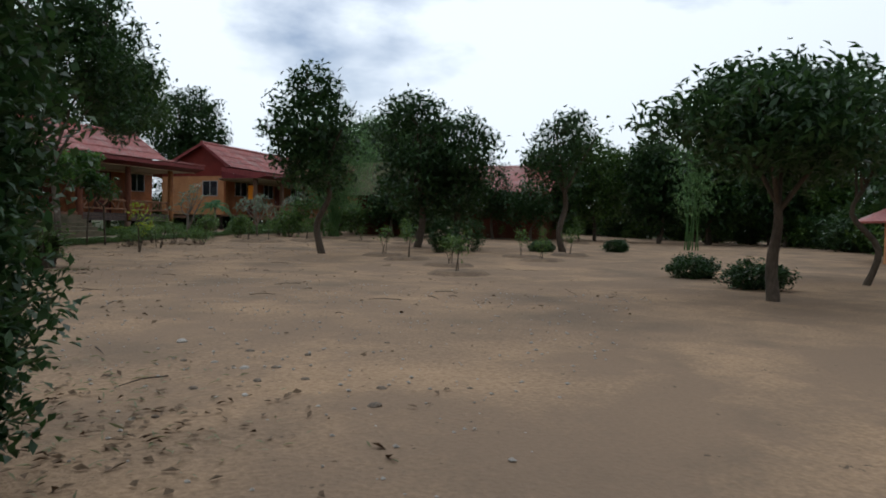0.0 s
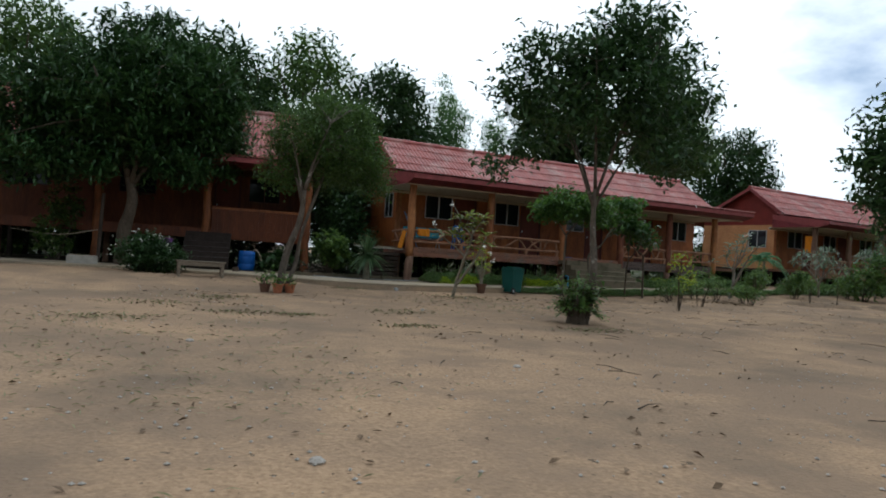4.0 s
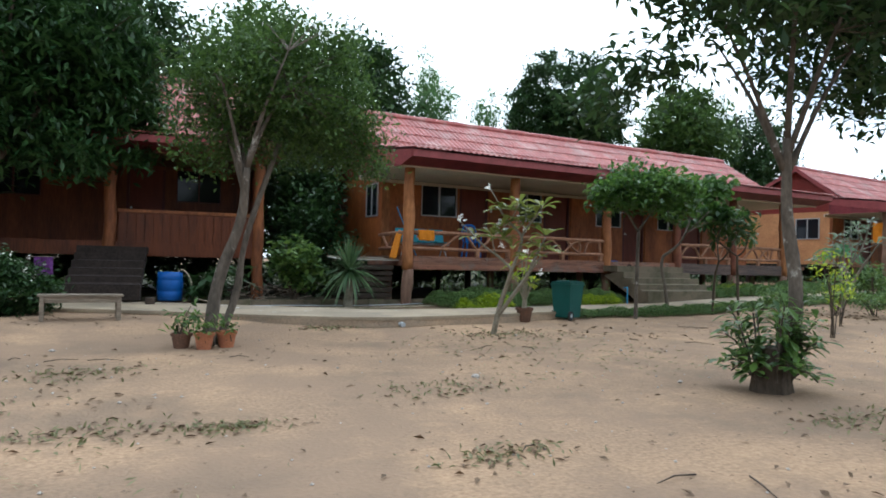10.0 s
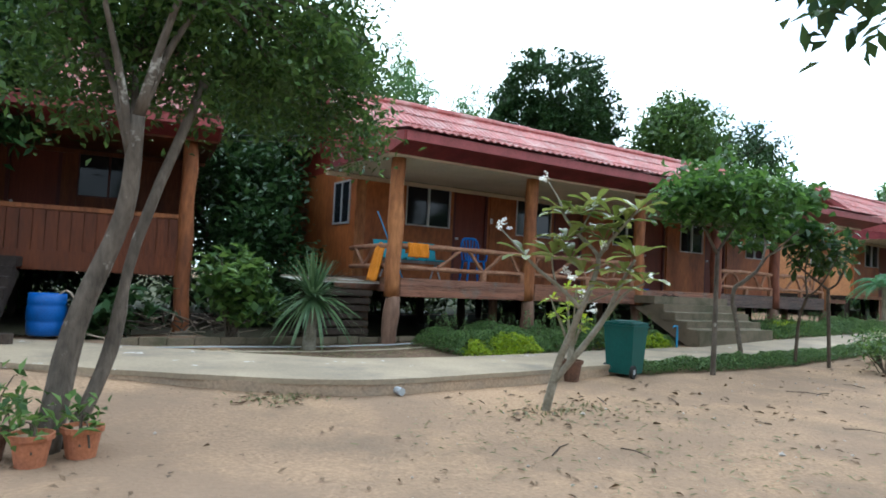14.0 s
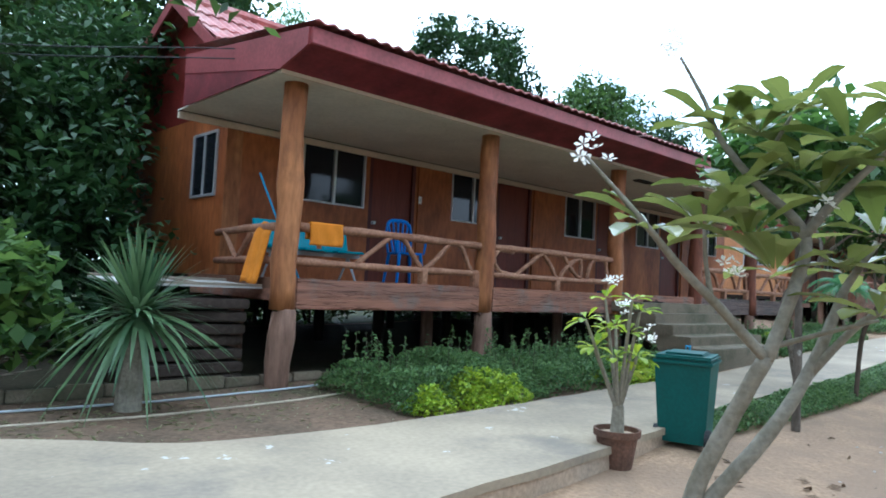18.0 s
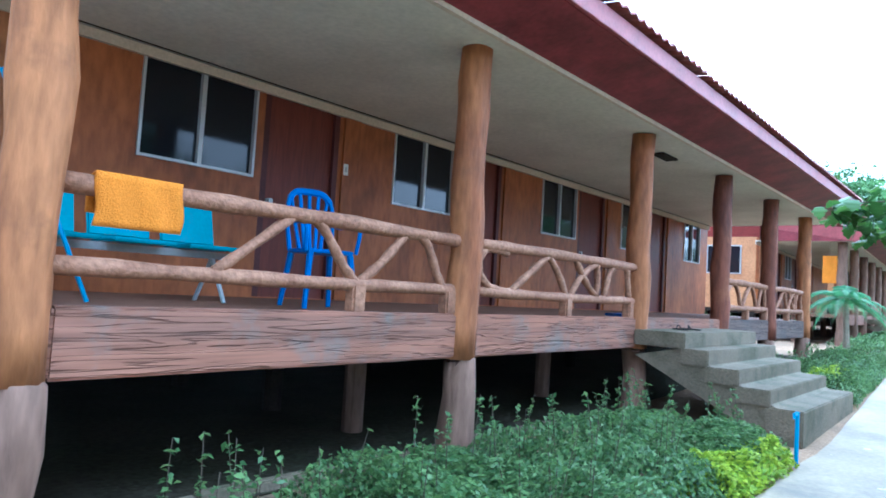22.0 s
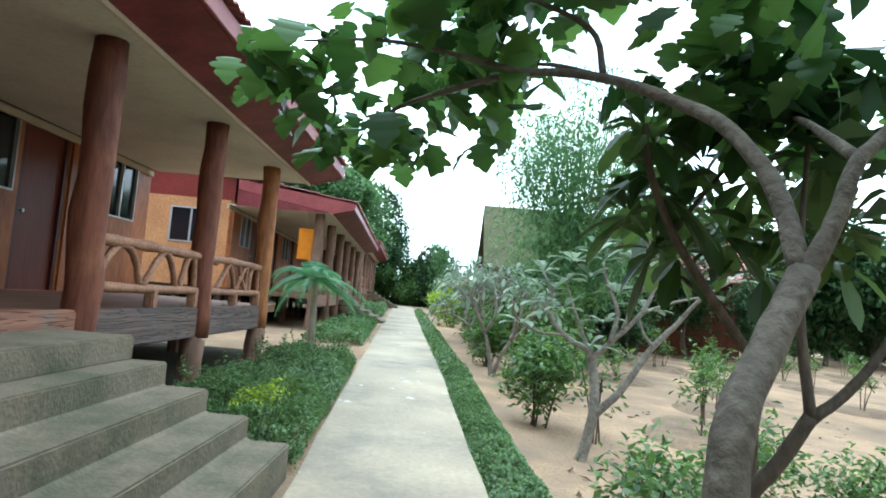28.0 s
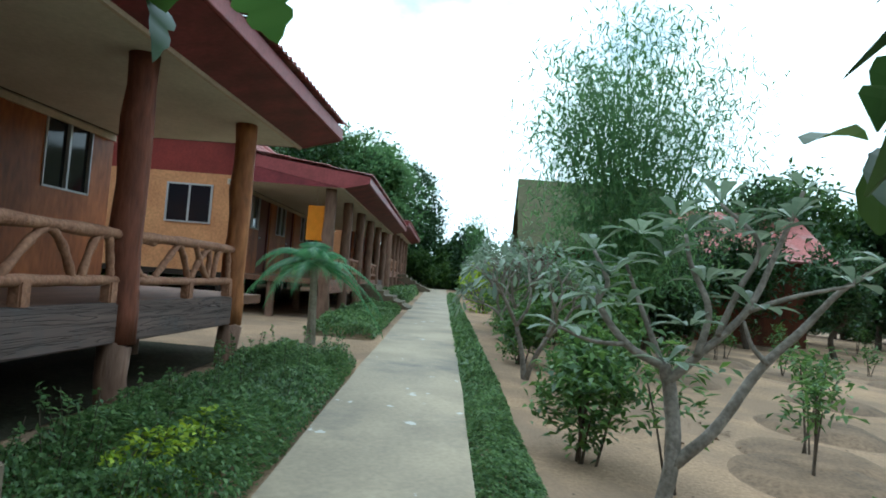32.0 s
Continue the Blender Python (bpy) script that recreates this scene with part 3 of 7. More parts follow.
def stick(parent, name, pts, r, y=0.0):
    line = smooth_line([(x, y, z) for x, z in pts], 5)
    n = len(line)
    part(name, tube(line, [r * (1 + 0.12 * math.sin(i * 1.9 + pts[0][0] * 7)) for i in range(n)], 8, wobble=0.12), RAIL, parent, smooth=True)


BRACES = {
    "arches": [[(0.28, 0), (0.46, 1)], [(0.46, 1), (0.53, 0.93), (0.60, 0.3), (0.645, 0)], [(0.645, 0), (0.72, 0.4), (0.80, 1)], [(0.80, 1), (0.87, 0.9), (0.92, 0.3), (0.95, 0)]],
    "curls": [[(0.16, 0.9), (0.06, 0.92), (0.03, 0.5), (0.08, 0.12), (0.18, 0.02)], [(0.18, 0.02), (0.28, 0.5), (0.38, 0.98)], [(0.38, 0.98), (0.44, 0.6), (0.50, 0)], [(0.52, 0), (0.60, 0.6), (0.70, 0.98)], [(0.55, 0.98), (0.62, 0.45), (0.70, 0.05)], [(0.70, 0.98), (0.71, 0.5), (0.70, 0.05)], [(0.76, 0), (0.80, 0.8), (0.86, 0.95), (0.93, 0.9), (0.95, 0.4), (0.96, 0)]],
    "waves": [[(0.03, 0.1), (0.14, 0.8), (0.24, 0.95), (0.33, 0.6), (0.38, 0.05)], [(0.40, 0.0), (0.52, 0.7), (0.60, 0.95), (0.68, 0.6), (0.74, 0.0)], [(0.78, 0.0), (0.84, 0.8), (0.92, 0.95), (0.95, 0.4), (0.96, 0)]],
}


def railing(parent, x0, x1, deck, pattern, y=0.0):
    rg = new("railing")
    rg.parent = parent
    lo, hi = deck + 0.19, deck + 0.585
    stick(rg, "bottom_rail", [(x0, lo), ((x0 + x1) / 2, lo - 0.008), (x1, lo)], 0.045, y)
    stick(rg, "top_rail", [(x0, hi), (x0 * 0.6 + x1 * 0.4, hi + 0.012), (x1, hi)], 0.05, y)
    w = x1 - x0
    for pts in BRACES[pattern]:
        stick(rg, "brace", [(x0 + u * w, lo + t * (hi - lo)) for u, t in pts], 0.034, y)
    for u in (0.645, 0.97) if pattern == "arches" else (0.5, 0.96):
        part("stub", box(x0 + u * w - 0.06, x0 + u * w + 0.06, y - 0.05, y + 0.05, deck - 0.01, lo, 0.015), RAIL, rg)


def window(parent, x0, x1, z0, z1, y, name="window", louvred=False, frame_mat=ALU):
    w = new(name)
    w.parent = parent
    d = 0.026
    mid = (x0 + x1) / 2
    for a, b, c, e in ((x0, x1, z0, z0 + d), (x0, x1, z1 - d, z1), (x0, x0 + d, z0 + d, z1 - d), (x1 - d, x1, z0 + d, z1 - d), (mid - 0.022, mid + 0.022, z0 + d, z1 - d)):
        part("frame", box(a, b, y - 0.05, y + 0.02, c, e), frame_mat, w)
    for a, b in ((x0 + d, mid - 0.022), (mid + 0.022, x1 - d)):
        part("pane", box(a, b, y + 0.0, y + 0.008, z0 + d, z1 - d), GLASS, w)
        if louvred:
            for k in range(9):
                z = z0 + d + (k + 0.5) * (z1 - z0 - 2 * d) / 9
                part("slat", moved(box(a, b, -0.04, 0.04, -0.003, 0.003), Matrix.Translation((0, y - 0.02, z)) @ pose(0, 0, 0, 60)), GLASS, w)


def door(parent, x0, x1, z0, z1, y):
    d = new("door")
    d.parent = parent
    part("frame", join(box(x0, x0 + 0.07, y - 0.05, y + 0.03, z0, z1), box(x1 - 0.07, x1, y - 0.05, y + 0.03, z0, z1), box(x0 + 0.07, x1 - 0.07, y - 0.05, y + 0.03, z1 - 0.07, z1)), DOOR_FRAME, d)
    part("leaf", box(x0 + 0.07, x1 - 0.07, y - 0.005, y + 0.03, z0, z1 - 0.07), DOOR, d)
    part("handle", join(tube([(x0 + 0.13, y - 0.03, z0 + 1.0), (x0 + 0.13, y - 0.075, z0 + 1.0)], [0.02, 0.028], 10), tube([(x0 + 0.13, y - 0.012, z0 + 1.0), (x0 + 0.13, y - 0.03, z0 + 1.0)], 0.03, 10)), ALU, d, "bright round metal handle")


def tile_rows(parent, x0, x1, a, b, rows):
    """Wavy roof tiles in overlapping rows from the eave point a to the ridge point b, both (y, z)."""
    run = Vector((0, b[0] - a[0], b[1] - a[1]))
    up = Vector((0, -run.z, run.y)).normalized() * (1 if run.y > 0 else -1)
    nx = int((x1 - x0) / 0.17 * 6)
    for r in range(rows):
        p0 = Vector((0, a[0], a[1])) + run * (r / rows)
        p1 = Vector((0, a[0], a[1])) + run * min(1.0, (r + 1.12) / rows)
        v, f = [], []
        for i in range(nx + 1):
            x = x0 + (x1 - x0) * i / nx
            h = 0.028 * (0.5 + 0.5 * math.sin(2 * math.pi * i / 6)) + 0.004 * noise.noise((x, r, 0))
            lo, hi = p0 + up * (h + 0.035), p1 + up * (h + 0.004)
            v += [(x, lo.y, lo.z - 0.02), (x, lo.y, lo.z), (x, hi.y, hi.z)]
        for i in range(nx):
            o = i * 3
            f += [(o, o + 3, o + 4, o + 1), (o + 1, o + 4, o + 5, o + 2)]
        cut = max(1, round((x1 - x0) / 1.05))
        for c in range(cut):
            i0, i1 = nx * c // cut, nx * (c + 1) // cut
            lift = 0.004 * ((c + r) % 2) + 0.003 * random.random()
            sv = [(p[0], p[1], p[2] + lift) for p in v[i0 * 3:(i1 + 1) * 3]]
            part("roof_sheet", (sv, [tuple(q - i0 * 3 for q in face) for face in f[i0 * 2:i1 * 2]]), TILE, parent)


def wall_with_holes(x0, x1, y0, y1, z0, z1, holes):
    """A wall along x with openings (x0, x1, z0, z1), butted from blocks."""
    out = []
    x = x0
    for a, b, c, d in sorted(holes):
        out.append(box(x, a, y0, y1, z0, z1))
        if c > z0:
            out.append(box(a, b, y0, y1, z0, c))
        out.append(box(a, b, y0, y1, d, z1))
        x = b
    out.append(box(x, x1, y0, y1, z0, z1))
    return out


def bungalow(label, posts, wall_y, wall_x, openings, rails, steps, wall_mat, side_mat, roof_x, gables=True, side_window=True, side_at=0.6, side_w=0.5, ridge_z=5.55, post_mat=POST, post_mats=None, lights=(), frame_mat=ALU, step_mat=STEP):
    """A row of rooms behind a porch on posts, in its own coordinates: front posts at y = 0, ground at z = 0."""
    h = thing("bungalow", label, "house")
    deck, top = 1.22, 3.42
    w0, w1 = wall_x
    # posts and beams
    for i, x in enumerate(posts):
        log_post(x, 0, -0.3, top, 0.135, h, (post_mats or [post_mat] * 9)[i], i + 3, deck - 0.36 if post_mats else None)
    for i in range(len(posts) - 1):
        part("beam", box(posts[i] + 0.125, posts[i + 1] - 0.125, -0.06, 0.07, deck - 0.35, deck, 0.015), BEAM_GREY if posts[i] > 9 else BEAM, h)
    for x in posts:
        for y in (1.3, 2.55, 4.4, 6.4):
            # inner posts repeat the grey outer ones in near-black, as underfloor shade
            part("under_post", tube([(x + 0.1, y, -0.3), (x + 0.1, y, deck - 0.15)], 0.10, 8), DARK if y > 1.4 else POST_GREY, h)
    part("deck", box(min(posts) - 0.05, w1, 0.075, wall_y - 0.002, deck - 0.13, deck - 0.012), DECK, h)
    # slab painted in the same underfloor shade
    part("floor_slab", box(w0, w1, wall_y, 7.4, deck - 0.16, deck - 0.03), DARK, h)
    for bay, pattern in rails:
        railing(h, posts[bay] + 0.1, posts[bay + 1] - 0.1, deck, pattern)
    # walls
    holes = []
    for kind, a, b in openings:
        holes.append((a, b, deck, 3.44) if kind == "door" else (a, b, 2.43, 3.42))
    for piece in wall_with_holes(w0, w1, wall_y, wall_y + 0.1, deck - 0.025, 3.62, holes):
        part("wall_panel", piece, wall_mat, h)
    part("left_wall", box(w0, w0 + 0.1, wall_y + 0.102, 7.3, deck - 0.025, 3.62), side_mat, h)
    part("right_wall", box(w1 - 0.1, w1, wall_y + 0.102, 7.3, deck - 0.025, 3.62), side_mat, h)
    part("back_wall", box(w0 + 0.1, w1 - 0.1, 7.2, 7.3, deck - 0.025, 3.62), side_mat, h)
    # unseen near-black board added behind the windows so the rooms read dark
    part("room_dark_board", box(w0 + 0.12, w1 - 0.12, wall_y + 1.2, wall_y + 1.24, deck, 3.6), DARK, h)
    for x in (w0, *(o[2] + 0.06 for o in openings if o[0] == "door")):
        part("pilaster", box(x - 0.004, x + 0.24, wall_y - 0.03, wall_y - 0.002, deck, 3.38), POST if x == w0 else wall_mat, h)
    for kind, a, b in openings:
        if kind == "door":
            door(h, a, b, deck, 3.44, wall_y + 0.05)
        else:
            window(h, a, b, 2.43, 3.42, wall_y + 0.03, louvred=(kind == "louvre"), frame_mat=frame_mat)
    if side_window:
        sw = new("side_window")
        sw.parent = h
        y0, y1 = wall_y + side_at - 0.05, wall_y + side_at + 2 * side_w + 0.10
        mid = (y0 + y1) / 2
        for a, b in ((y0 + 0.05, mid - 0.025), (mid + 0.025, y1 - 0.05)):
            part("pane", box(w0 - 0.012, w0 - 0.004, a, b, 2.4, 3.3), GLASS, sw)
        for a, b, c, d in ((y0, y1, 2.36, 2.4), (y0, y1, 3.3, 3.34), (y0, y0 + 0.05, 2.4, 3.3), (mid - 0.025, mid + 0.025, 2.4, 3.3), (y1 - 0.05, y1, 2.4, 3.3)):
            part("frame", box(w0 - 0.03, w0 - 0.002, a, b, c, d), ALU, sw)
    # eaves
    r0, r1 = roof_x
    part("soffit", box(r0 + 0.03, r1 - 0.03, -0.30, wall_y - 0.004, top, top + 0.02), SOFFIT, h)
    part("soffit_trim", box(r0 + 0.03, r1 - 0.03, wall_y - 0.05, wall_y - 0.006, top - 0.10, top - 0.012), TRIM, h)
    part("joint_strip", box(r0 + 0.03, r1 - 0.03, wall_y - 0.10, wall_y - 0.07, top - 0.006, top - 0.002), DARK, h)
    part("soffit_edge", box(r0, r1, -0.345, -0.302, top - 0.03, top + 0.05), TRIM, h)
    e = [(x, y, z) for x in (r0, r1) for y, z in ((-0.347, top + 0.01), (-0.90, 3.57), (-0.90, 3.60), (-0.347, top + 0.05))]
    part("eave_board", (e, [(0, 1, 2, 3), (7, 6, 5, 4), (0, 4, 5, 1), (1, 5, 6, 2), (2, 6, 7, 3), (3, 7, 4, 0)]), EAVE_RED, h)
    part("fascia", box(r0 - 0.01, r1 + 0.01, -0.945, -0.905, 3.57, 3.74, 0.006), FASCIA, h)
    for x in (r0 - 0.03, r1 + 0.012):
        b = [(xx, y, z) for xx in (x, x + 0.025) for y, z in ((-0.90, 3.56), (-0.90, 3.74), (2.2, 4.12), (2.2, 3.86), (-0.35, 3.42))]
        part("barge_board", (b, [(0, 1, 2, 3, 4), (9, 8, 7, 6, 5), (0, 5, 6, 1), (1, 6, 7, 2), (2, 7, 8, 3), (3, 8, 9, 4), (4, 9, 5, 0)]), FASCIA, h)
        b = [(xx, y, z) for xx in (x + 0.008, x + 0.018) for y, z in ((-0.30, 3.42), (2.2, 3.86), (2.2, 3.42))]
        part("porch_end", (b, [(0, 1, 2), (5, 4, 3), (0, 3, 4, 1), (1, 4, 5, 2), (2, 5, 3, 0)]), EAVE_RED, h)
    # roof
    ry = 4.0
    tile_rows(h, r0 - 0.02, r1 + 0.02, (-1.0, 3.745), (2.05, 4.18), 3)
    tile_rows(h, w0 - 0.35, w1 + 0.3, (1.75, 4.10), (ry, ridge_z), 4)
    tile_rows(h, w0 - 0.35, w1 + 0.3, (8.4, 3.6), (ry, ridge_z), 4)
    n = int((w1 - w0 + 0.7) / 0.6)
    part("ridge_cap", tube([(w0 - 0.36 + i * (w1 - w0 + 0.7) / n, ry, ridge_z + 0.03) for i in range(n + 1)], [0.10 if i % 2 else 0.115 for i in range(n + 1)], 8), TILE, h)
    for x in (w0, w1 - 0.08):
        g = [(xx, y, z) for xx in (x, x + 0.08) for y, z in ((wall_y, 3.624), (7.3, 3.624), (7.3, 3.95), (ry, ridge_z - 0.06), (wall_y, 4.45))]
        part("gable", (g, [(0, 1, 2, 3, 4), (9, 8, 7, 6, 5), (0, 5, 6, 1), (1, 6, 7, 2), (2, 7, 8, 3), (3, 8, 9, 4), (4, 9, 5, 0)]), GABLE, h)
    for x in (w0 - 0.37, w1 + 0.31):
        for a, b in (((1.75, 4.06), (ry, ridge_z + 0.02)), ((8.4, 3.56), (ry, ridge_z + 0.02))):
            g = [(xx, p[0], p[1] + q) for xx in (x, x + 0.03) for p in (a, b) for q in (-0.16, 0.03)]
            part("gable_board", (g, [(0, 1, 3, 2), (6, 7, 5, 4), (0, 4, 5, 1), (1, 5, 7, 3), (3, 7, 6, 2), (2, 6, 4, 0)]), FASCIA, h)
    for x in lights:
        part("ceiling_vent", box(x, x + 0.5, 0.15, 0.32, top - 0.03, top - 0.002, 0.005), DARK, h)
    # steps
    if steps:
        s0, s1, base = steps
        tops = [1.09 - 0.168 * i for i in range(8) if 1.09 - 0.168 * i > base + 0.1]
        st = new("steps")
        st.parent = h
        fronts = [-0.66, -0.92, -1.24, -1.55, -1.86, -2.15, -2.45][:len(tops)]
        back = 0.0
        for i, (z, y) in enumerate(zip(tops, fronts)):
            part("step", box(s0, s1, y, (-0.065 if i == 0 else fronts[i - 1] + 0.05), z - (0.175 if i < len(tops) - 1 else z - base + 0.1), z, 0.012), step_mat, st)
        lo = fronts[-1] + 0.05
        g = [(x, y, z) for x in (s0 + 0.03, s1 - 0.03) for y, z in ((-0.07, 0.80), (-0.62, 0.92), (lo, base + 0.16), (lo, base - 0.1), (lo + 0.25, base - 0.1))]
        part("stringer", (g, [(0, 1, 2, 3, 4), (9, 8, 7, 6, 5), (0, 5, 6, 1), (1, 6, 7, 2), (2, 7, 8, 3), (3, 8, 9, 4), (4, 9, 5, 0)]), step_mat, st)
    return h


B_POSTS = [0.0, 3.23, 6.58, 9.55, 12.21, 14.92]
B_OPEN = [("window", 1.65, 2.86), ("door", 2.96, 3.98), ("window", 4.88, 6.06), ("door", 6.16, 7.22), ("window", 8.39, 9.54), ("door", 9.64, 10.64), ("window", 11.34, 12.44), ("door", 12.56, 13.6), ("window", 14.7, 15.74)]
bungalow("orange-brown wooden bungalow row on log posts, red tiled roof", B_POSTS, 2.52, (0.38, 16.3), B_OPEN, [(0, "arches"), (1, "curls"), (3, "waves"), (4, "curls")], (6.4, 9.12, 0.15), WALL, WALL, (-0.38, 16.3), side_at=0.3, side_w=0.36, lights=(7.57,), post_mats=[POST, POST, POST, POST_RED, POST_RED, POST])
far_bungalow = bungalow("pale orange bungalow row on posts beside the footpath", [0.0, 3.0, 6.0, 9.0, 12.0, 15.0], 2.46, (0.38, 15.6), [("window", 1.4, 2.7), ("door", 2.8, 3.85), ("window", 4.7, 5.9), ("door", 6.1, 7.1), ("window", 8.3, 9.6), ("door", 9.8, 10.8)], [(0, "waves"), (1, "curls"), (3, "arches")], (6.3, 8.6, 0.1), WALL, WALL_C, (-0.34, 15.9), post_mat=POST_GREY, ridge_z=5.7)
far_bungalow.location = (22.7, 0.6, 0.2)
far_bungalow.rotation_euler = (0, 0, radians(3))
tagged(copy_thing(far_bungalow, pose(41.2, 1.6, 0.7, 0, 0, 3)), "distant orange bungalow row at the end of the footpath")
left_bungalow = bungalow("orange bungalow on log posts, colours darkened for tree shade", [-13.6, -10.2, -6.7, -3.2], 2.5, (-15.5, -3.2), [("window", -10.0, -8.7), ("window", -13.8, -12.4), ("door", -6.6, -5.6), ("window", -5.3, -4.1)], [], (-7.3, -5.8, 0.0), WALL_A, WALL_A, (-14.2, -2.75), side_window=False, ridge_z=6.2, post_mat=POST_DARK, frame_mat=DOOR_FRAME, step_mat=STEP_DARK)
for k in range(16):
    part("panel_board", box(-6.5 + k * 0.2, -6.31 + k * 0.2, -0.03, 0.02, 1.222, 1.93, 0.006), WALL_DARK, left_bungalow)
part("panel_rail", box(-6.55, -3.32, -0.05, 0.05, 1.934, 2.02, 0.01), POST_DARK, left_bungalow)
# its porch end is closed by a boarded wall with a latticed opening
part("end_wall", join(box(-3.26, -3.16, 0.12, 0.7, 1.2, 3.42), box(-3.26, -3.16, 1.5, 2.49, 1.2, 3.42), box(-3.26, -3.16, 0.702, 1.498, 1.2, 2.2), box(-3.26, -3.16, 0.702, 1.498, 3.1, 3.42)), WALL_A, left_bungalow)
part("lattice", join(*[tube([(-3.20, 0.7 + 0.8 * max(0, k / 5), 2.2 + 0.9 * max(0, -k / 5)), (-3.20, 0.7 + 0.8 * min(1, 1 + k / 5), 2.2 + 0.9 * min(1, 1 - k / 5))], 0.016, 4) for k in range(-4, 5)], *[tube([(-3.18, 1.5 - 0.8 * max(0, k / 5), 2.2 + 0.9 * max(0, -k / 5)), (-3.18, 1.5 - 0.8 * min(1, 1 + k / 5), 2.2 + 0.9 * min(1, 1 - k / 5))], 0.016, 4) for k in range(-4, 5)]), POST_DARK, left_bungalow, "crossed wooden lattice")
# soffit, deck and beams recoloured dark in place of porch shade
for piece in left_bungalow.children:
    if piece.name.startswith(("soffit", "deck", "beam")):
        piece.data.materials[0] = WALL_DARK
left_bungalow.location = (0.03, 1.94, 0.17)
left_bungalow.rotation_euler = (0, 0, radians(-10))
tagged(copy_thing(left_bungalow, pose(-13.4, 4.6, -0.05, 0, 0, -10)), "orange bungalow with red roof beyond the coconut palm")


# ---- trees and plants ----
def limbs(base, rng, height, r0, lean=(0, 0), forks=4, rise=0.55, reach=1.6, bend=0.15, trunk_to=0.45):
    """A tapered trunk and its main limbs as lists of (points, radii)."""
    base = Vector(base)
    top = base + Vector((lean[0], lean[1], height * trunk_to))
    trunk = smooth_line([base - Vector((0, 0, 0.2)), base.lerp(top, 0.35) + Vector((rng.normal(0, bend), rng.normal(0, bend), 0)), base.lerp(top, 0.7) + Vector((rng.normal(0, bend), rng.normal(0, bend), 0)), top], 4)
    n = len(trunk)
    out = [(trunk, [r0 * (1.15 - 0.55 * i / (n - 1)) for i in range(n)])]
    for k in range(forks):
        a = 2 * math.pi * (k + rng.uniform(-0.25, 0.25)) / forks
        d = Vector((math.cos(a) * reach * rng.uniform(0.6, 1.1), math.sin(a) * reach * rng.uniform(0.6, 1.1), height * rise * rng.uniform(0.7, 1.05)))
        s = trunk[-1 - int(rng.integers(0, max(1, n // 4)))]
        line = smooth_line([s, s + d * 0.4 + Vector((0, 0, 0.15)), s + d], 4)
        m = len(line)
        out.append((line, [r0 * (0.5 - 0.4 * i / (m - 1)) for i in range(m)]))
    return out


def tree(name, label, base, height, r0, blobs, leaf, leaf_size, tips, per_tip, tip_radius, bark, seed, lean=(0, 0), forks=4, reach=1.5, trunk_to=0.45, twigs=40, droop=0.35, shell=0.55, group="", category="tree", rise=0.5, bend=0.15):
    rng = np.random.default_rng(seed)
    random.seed(seed)
    t = thing(name, label, category, group)
    lim = limbs(base, rng, height, r0, lean, forks, rise, reach, bend, trunk_to)
    part("trunk", tube(*lim[0], 10, wobble=0.12), bark, t, smooth=True)
    for line, rad in lim[1:]:
        part("limb", tube(line, rad, 7, wobble=0.1), bark, t, smooth=True)
    pts, ends = clumps(blobs, tips, per_tip, tip_radius, seed, shell)
    if twigs:
        tw = []
        starts = [p for line, rad in lim[1:] for p in line[len(line) // 2:]] or [lim[0][0][-1]]
        for e in ends[rng.choice(len(ends), min(twigs, len(ends)), replace=False)]:
            s = min(starts, key=lambda q: (q - Vector(e)).length)
            mid = s.lerp(Vector(e), 0.55) + Vector((0, 0, 0.12))
            tw.append(tube([s, mid, Vector(e)], [r0 * 0.13, r0 * 0.09, r0 * 0.03], 5, caps=False))
        part("twig_wood", join(*tw), bark, t)["kind"] = "stuff"
    leaf_cloud("crown", pts, None, leaf_size[0], leaf_size[1], leaf, t, seed, droop)
    return t


G = ground_z
# big dense tree in front of the shaded bungalow
tree("mango_tree", "large dense dark green mango tree before the shaded bungalow", (-9.2, 1.9, G(-9.2, 1.9)), 8.0, 0.22, [(-8.6, 2.6, 5.6, 3.1, 2.6, 2.3), (-10.2, 2.4, 4.6, 2.0, 1.8, 1.5), (-7.0, 2.8, 4.8, 1.9, 1.7, 1.6), (-8.6, 2.6, 7.2, 1.9, 1.7, 1.1), (-11.0, 2.6, 5.6, 1.5, 1.4, 1.2), (-11.2, 2.4, 3.9, 1.0, 1.0, 0.8), (-6.4, 2.7, 3.9, 0.9, 0.9, 0.7), (-9.4, 1.4, 4.0, 1.4, 0.9, 0.7), (-12.4, 2.2, 4.8, 1.4, 1.2, 1.2), (-9.5, 1.0, 5.0, 1.9, 1.0, 1.2), (-7.2, 1.8, 5.6, 1.5, 1.2, 1.2), (-10.5, 1.4, 3.2, 1.2, 0.8, 0.6), (-12.1, 1.6, 3.1, 1.2, 0.9, 0.7), (-7.7, 1.6, 3.3, 1.0, 0.8, 0.5)], L_MANGO, (0.30, 0.085), 2900, 15, 0.20, BARK_DARK, 11, forks=5, reach=2.0, trunk_to=0.38, twigs=60)
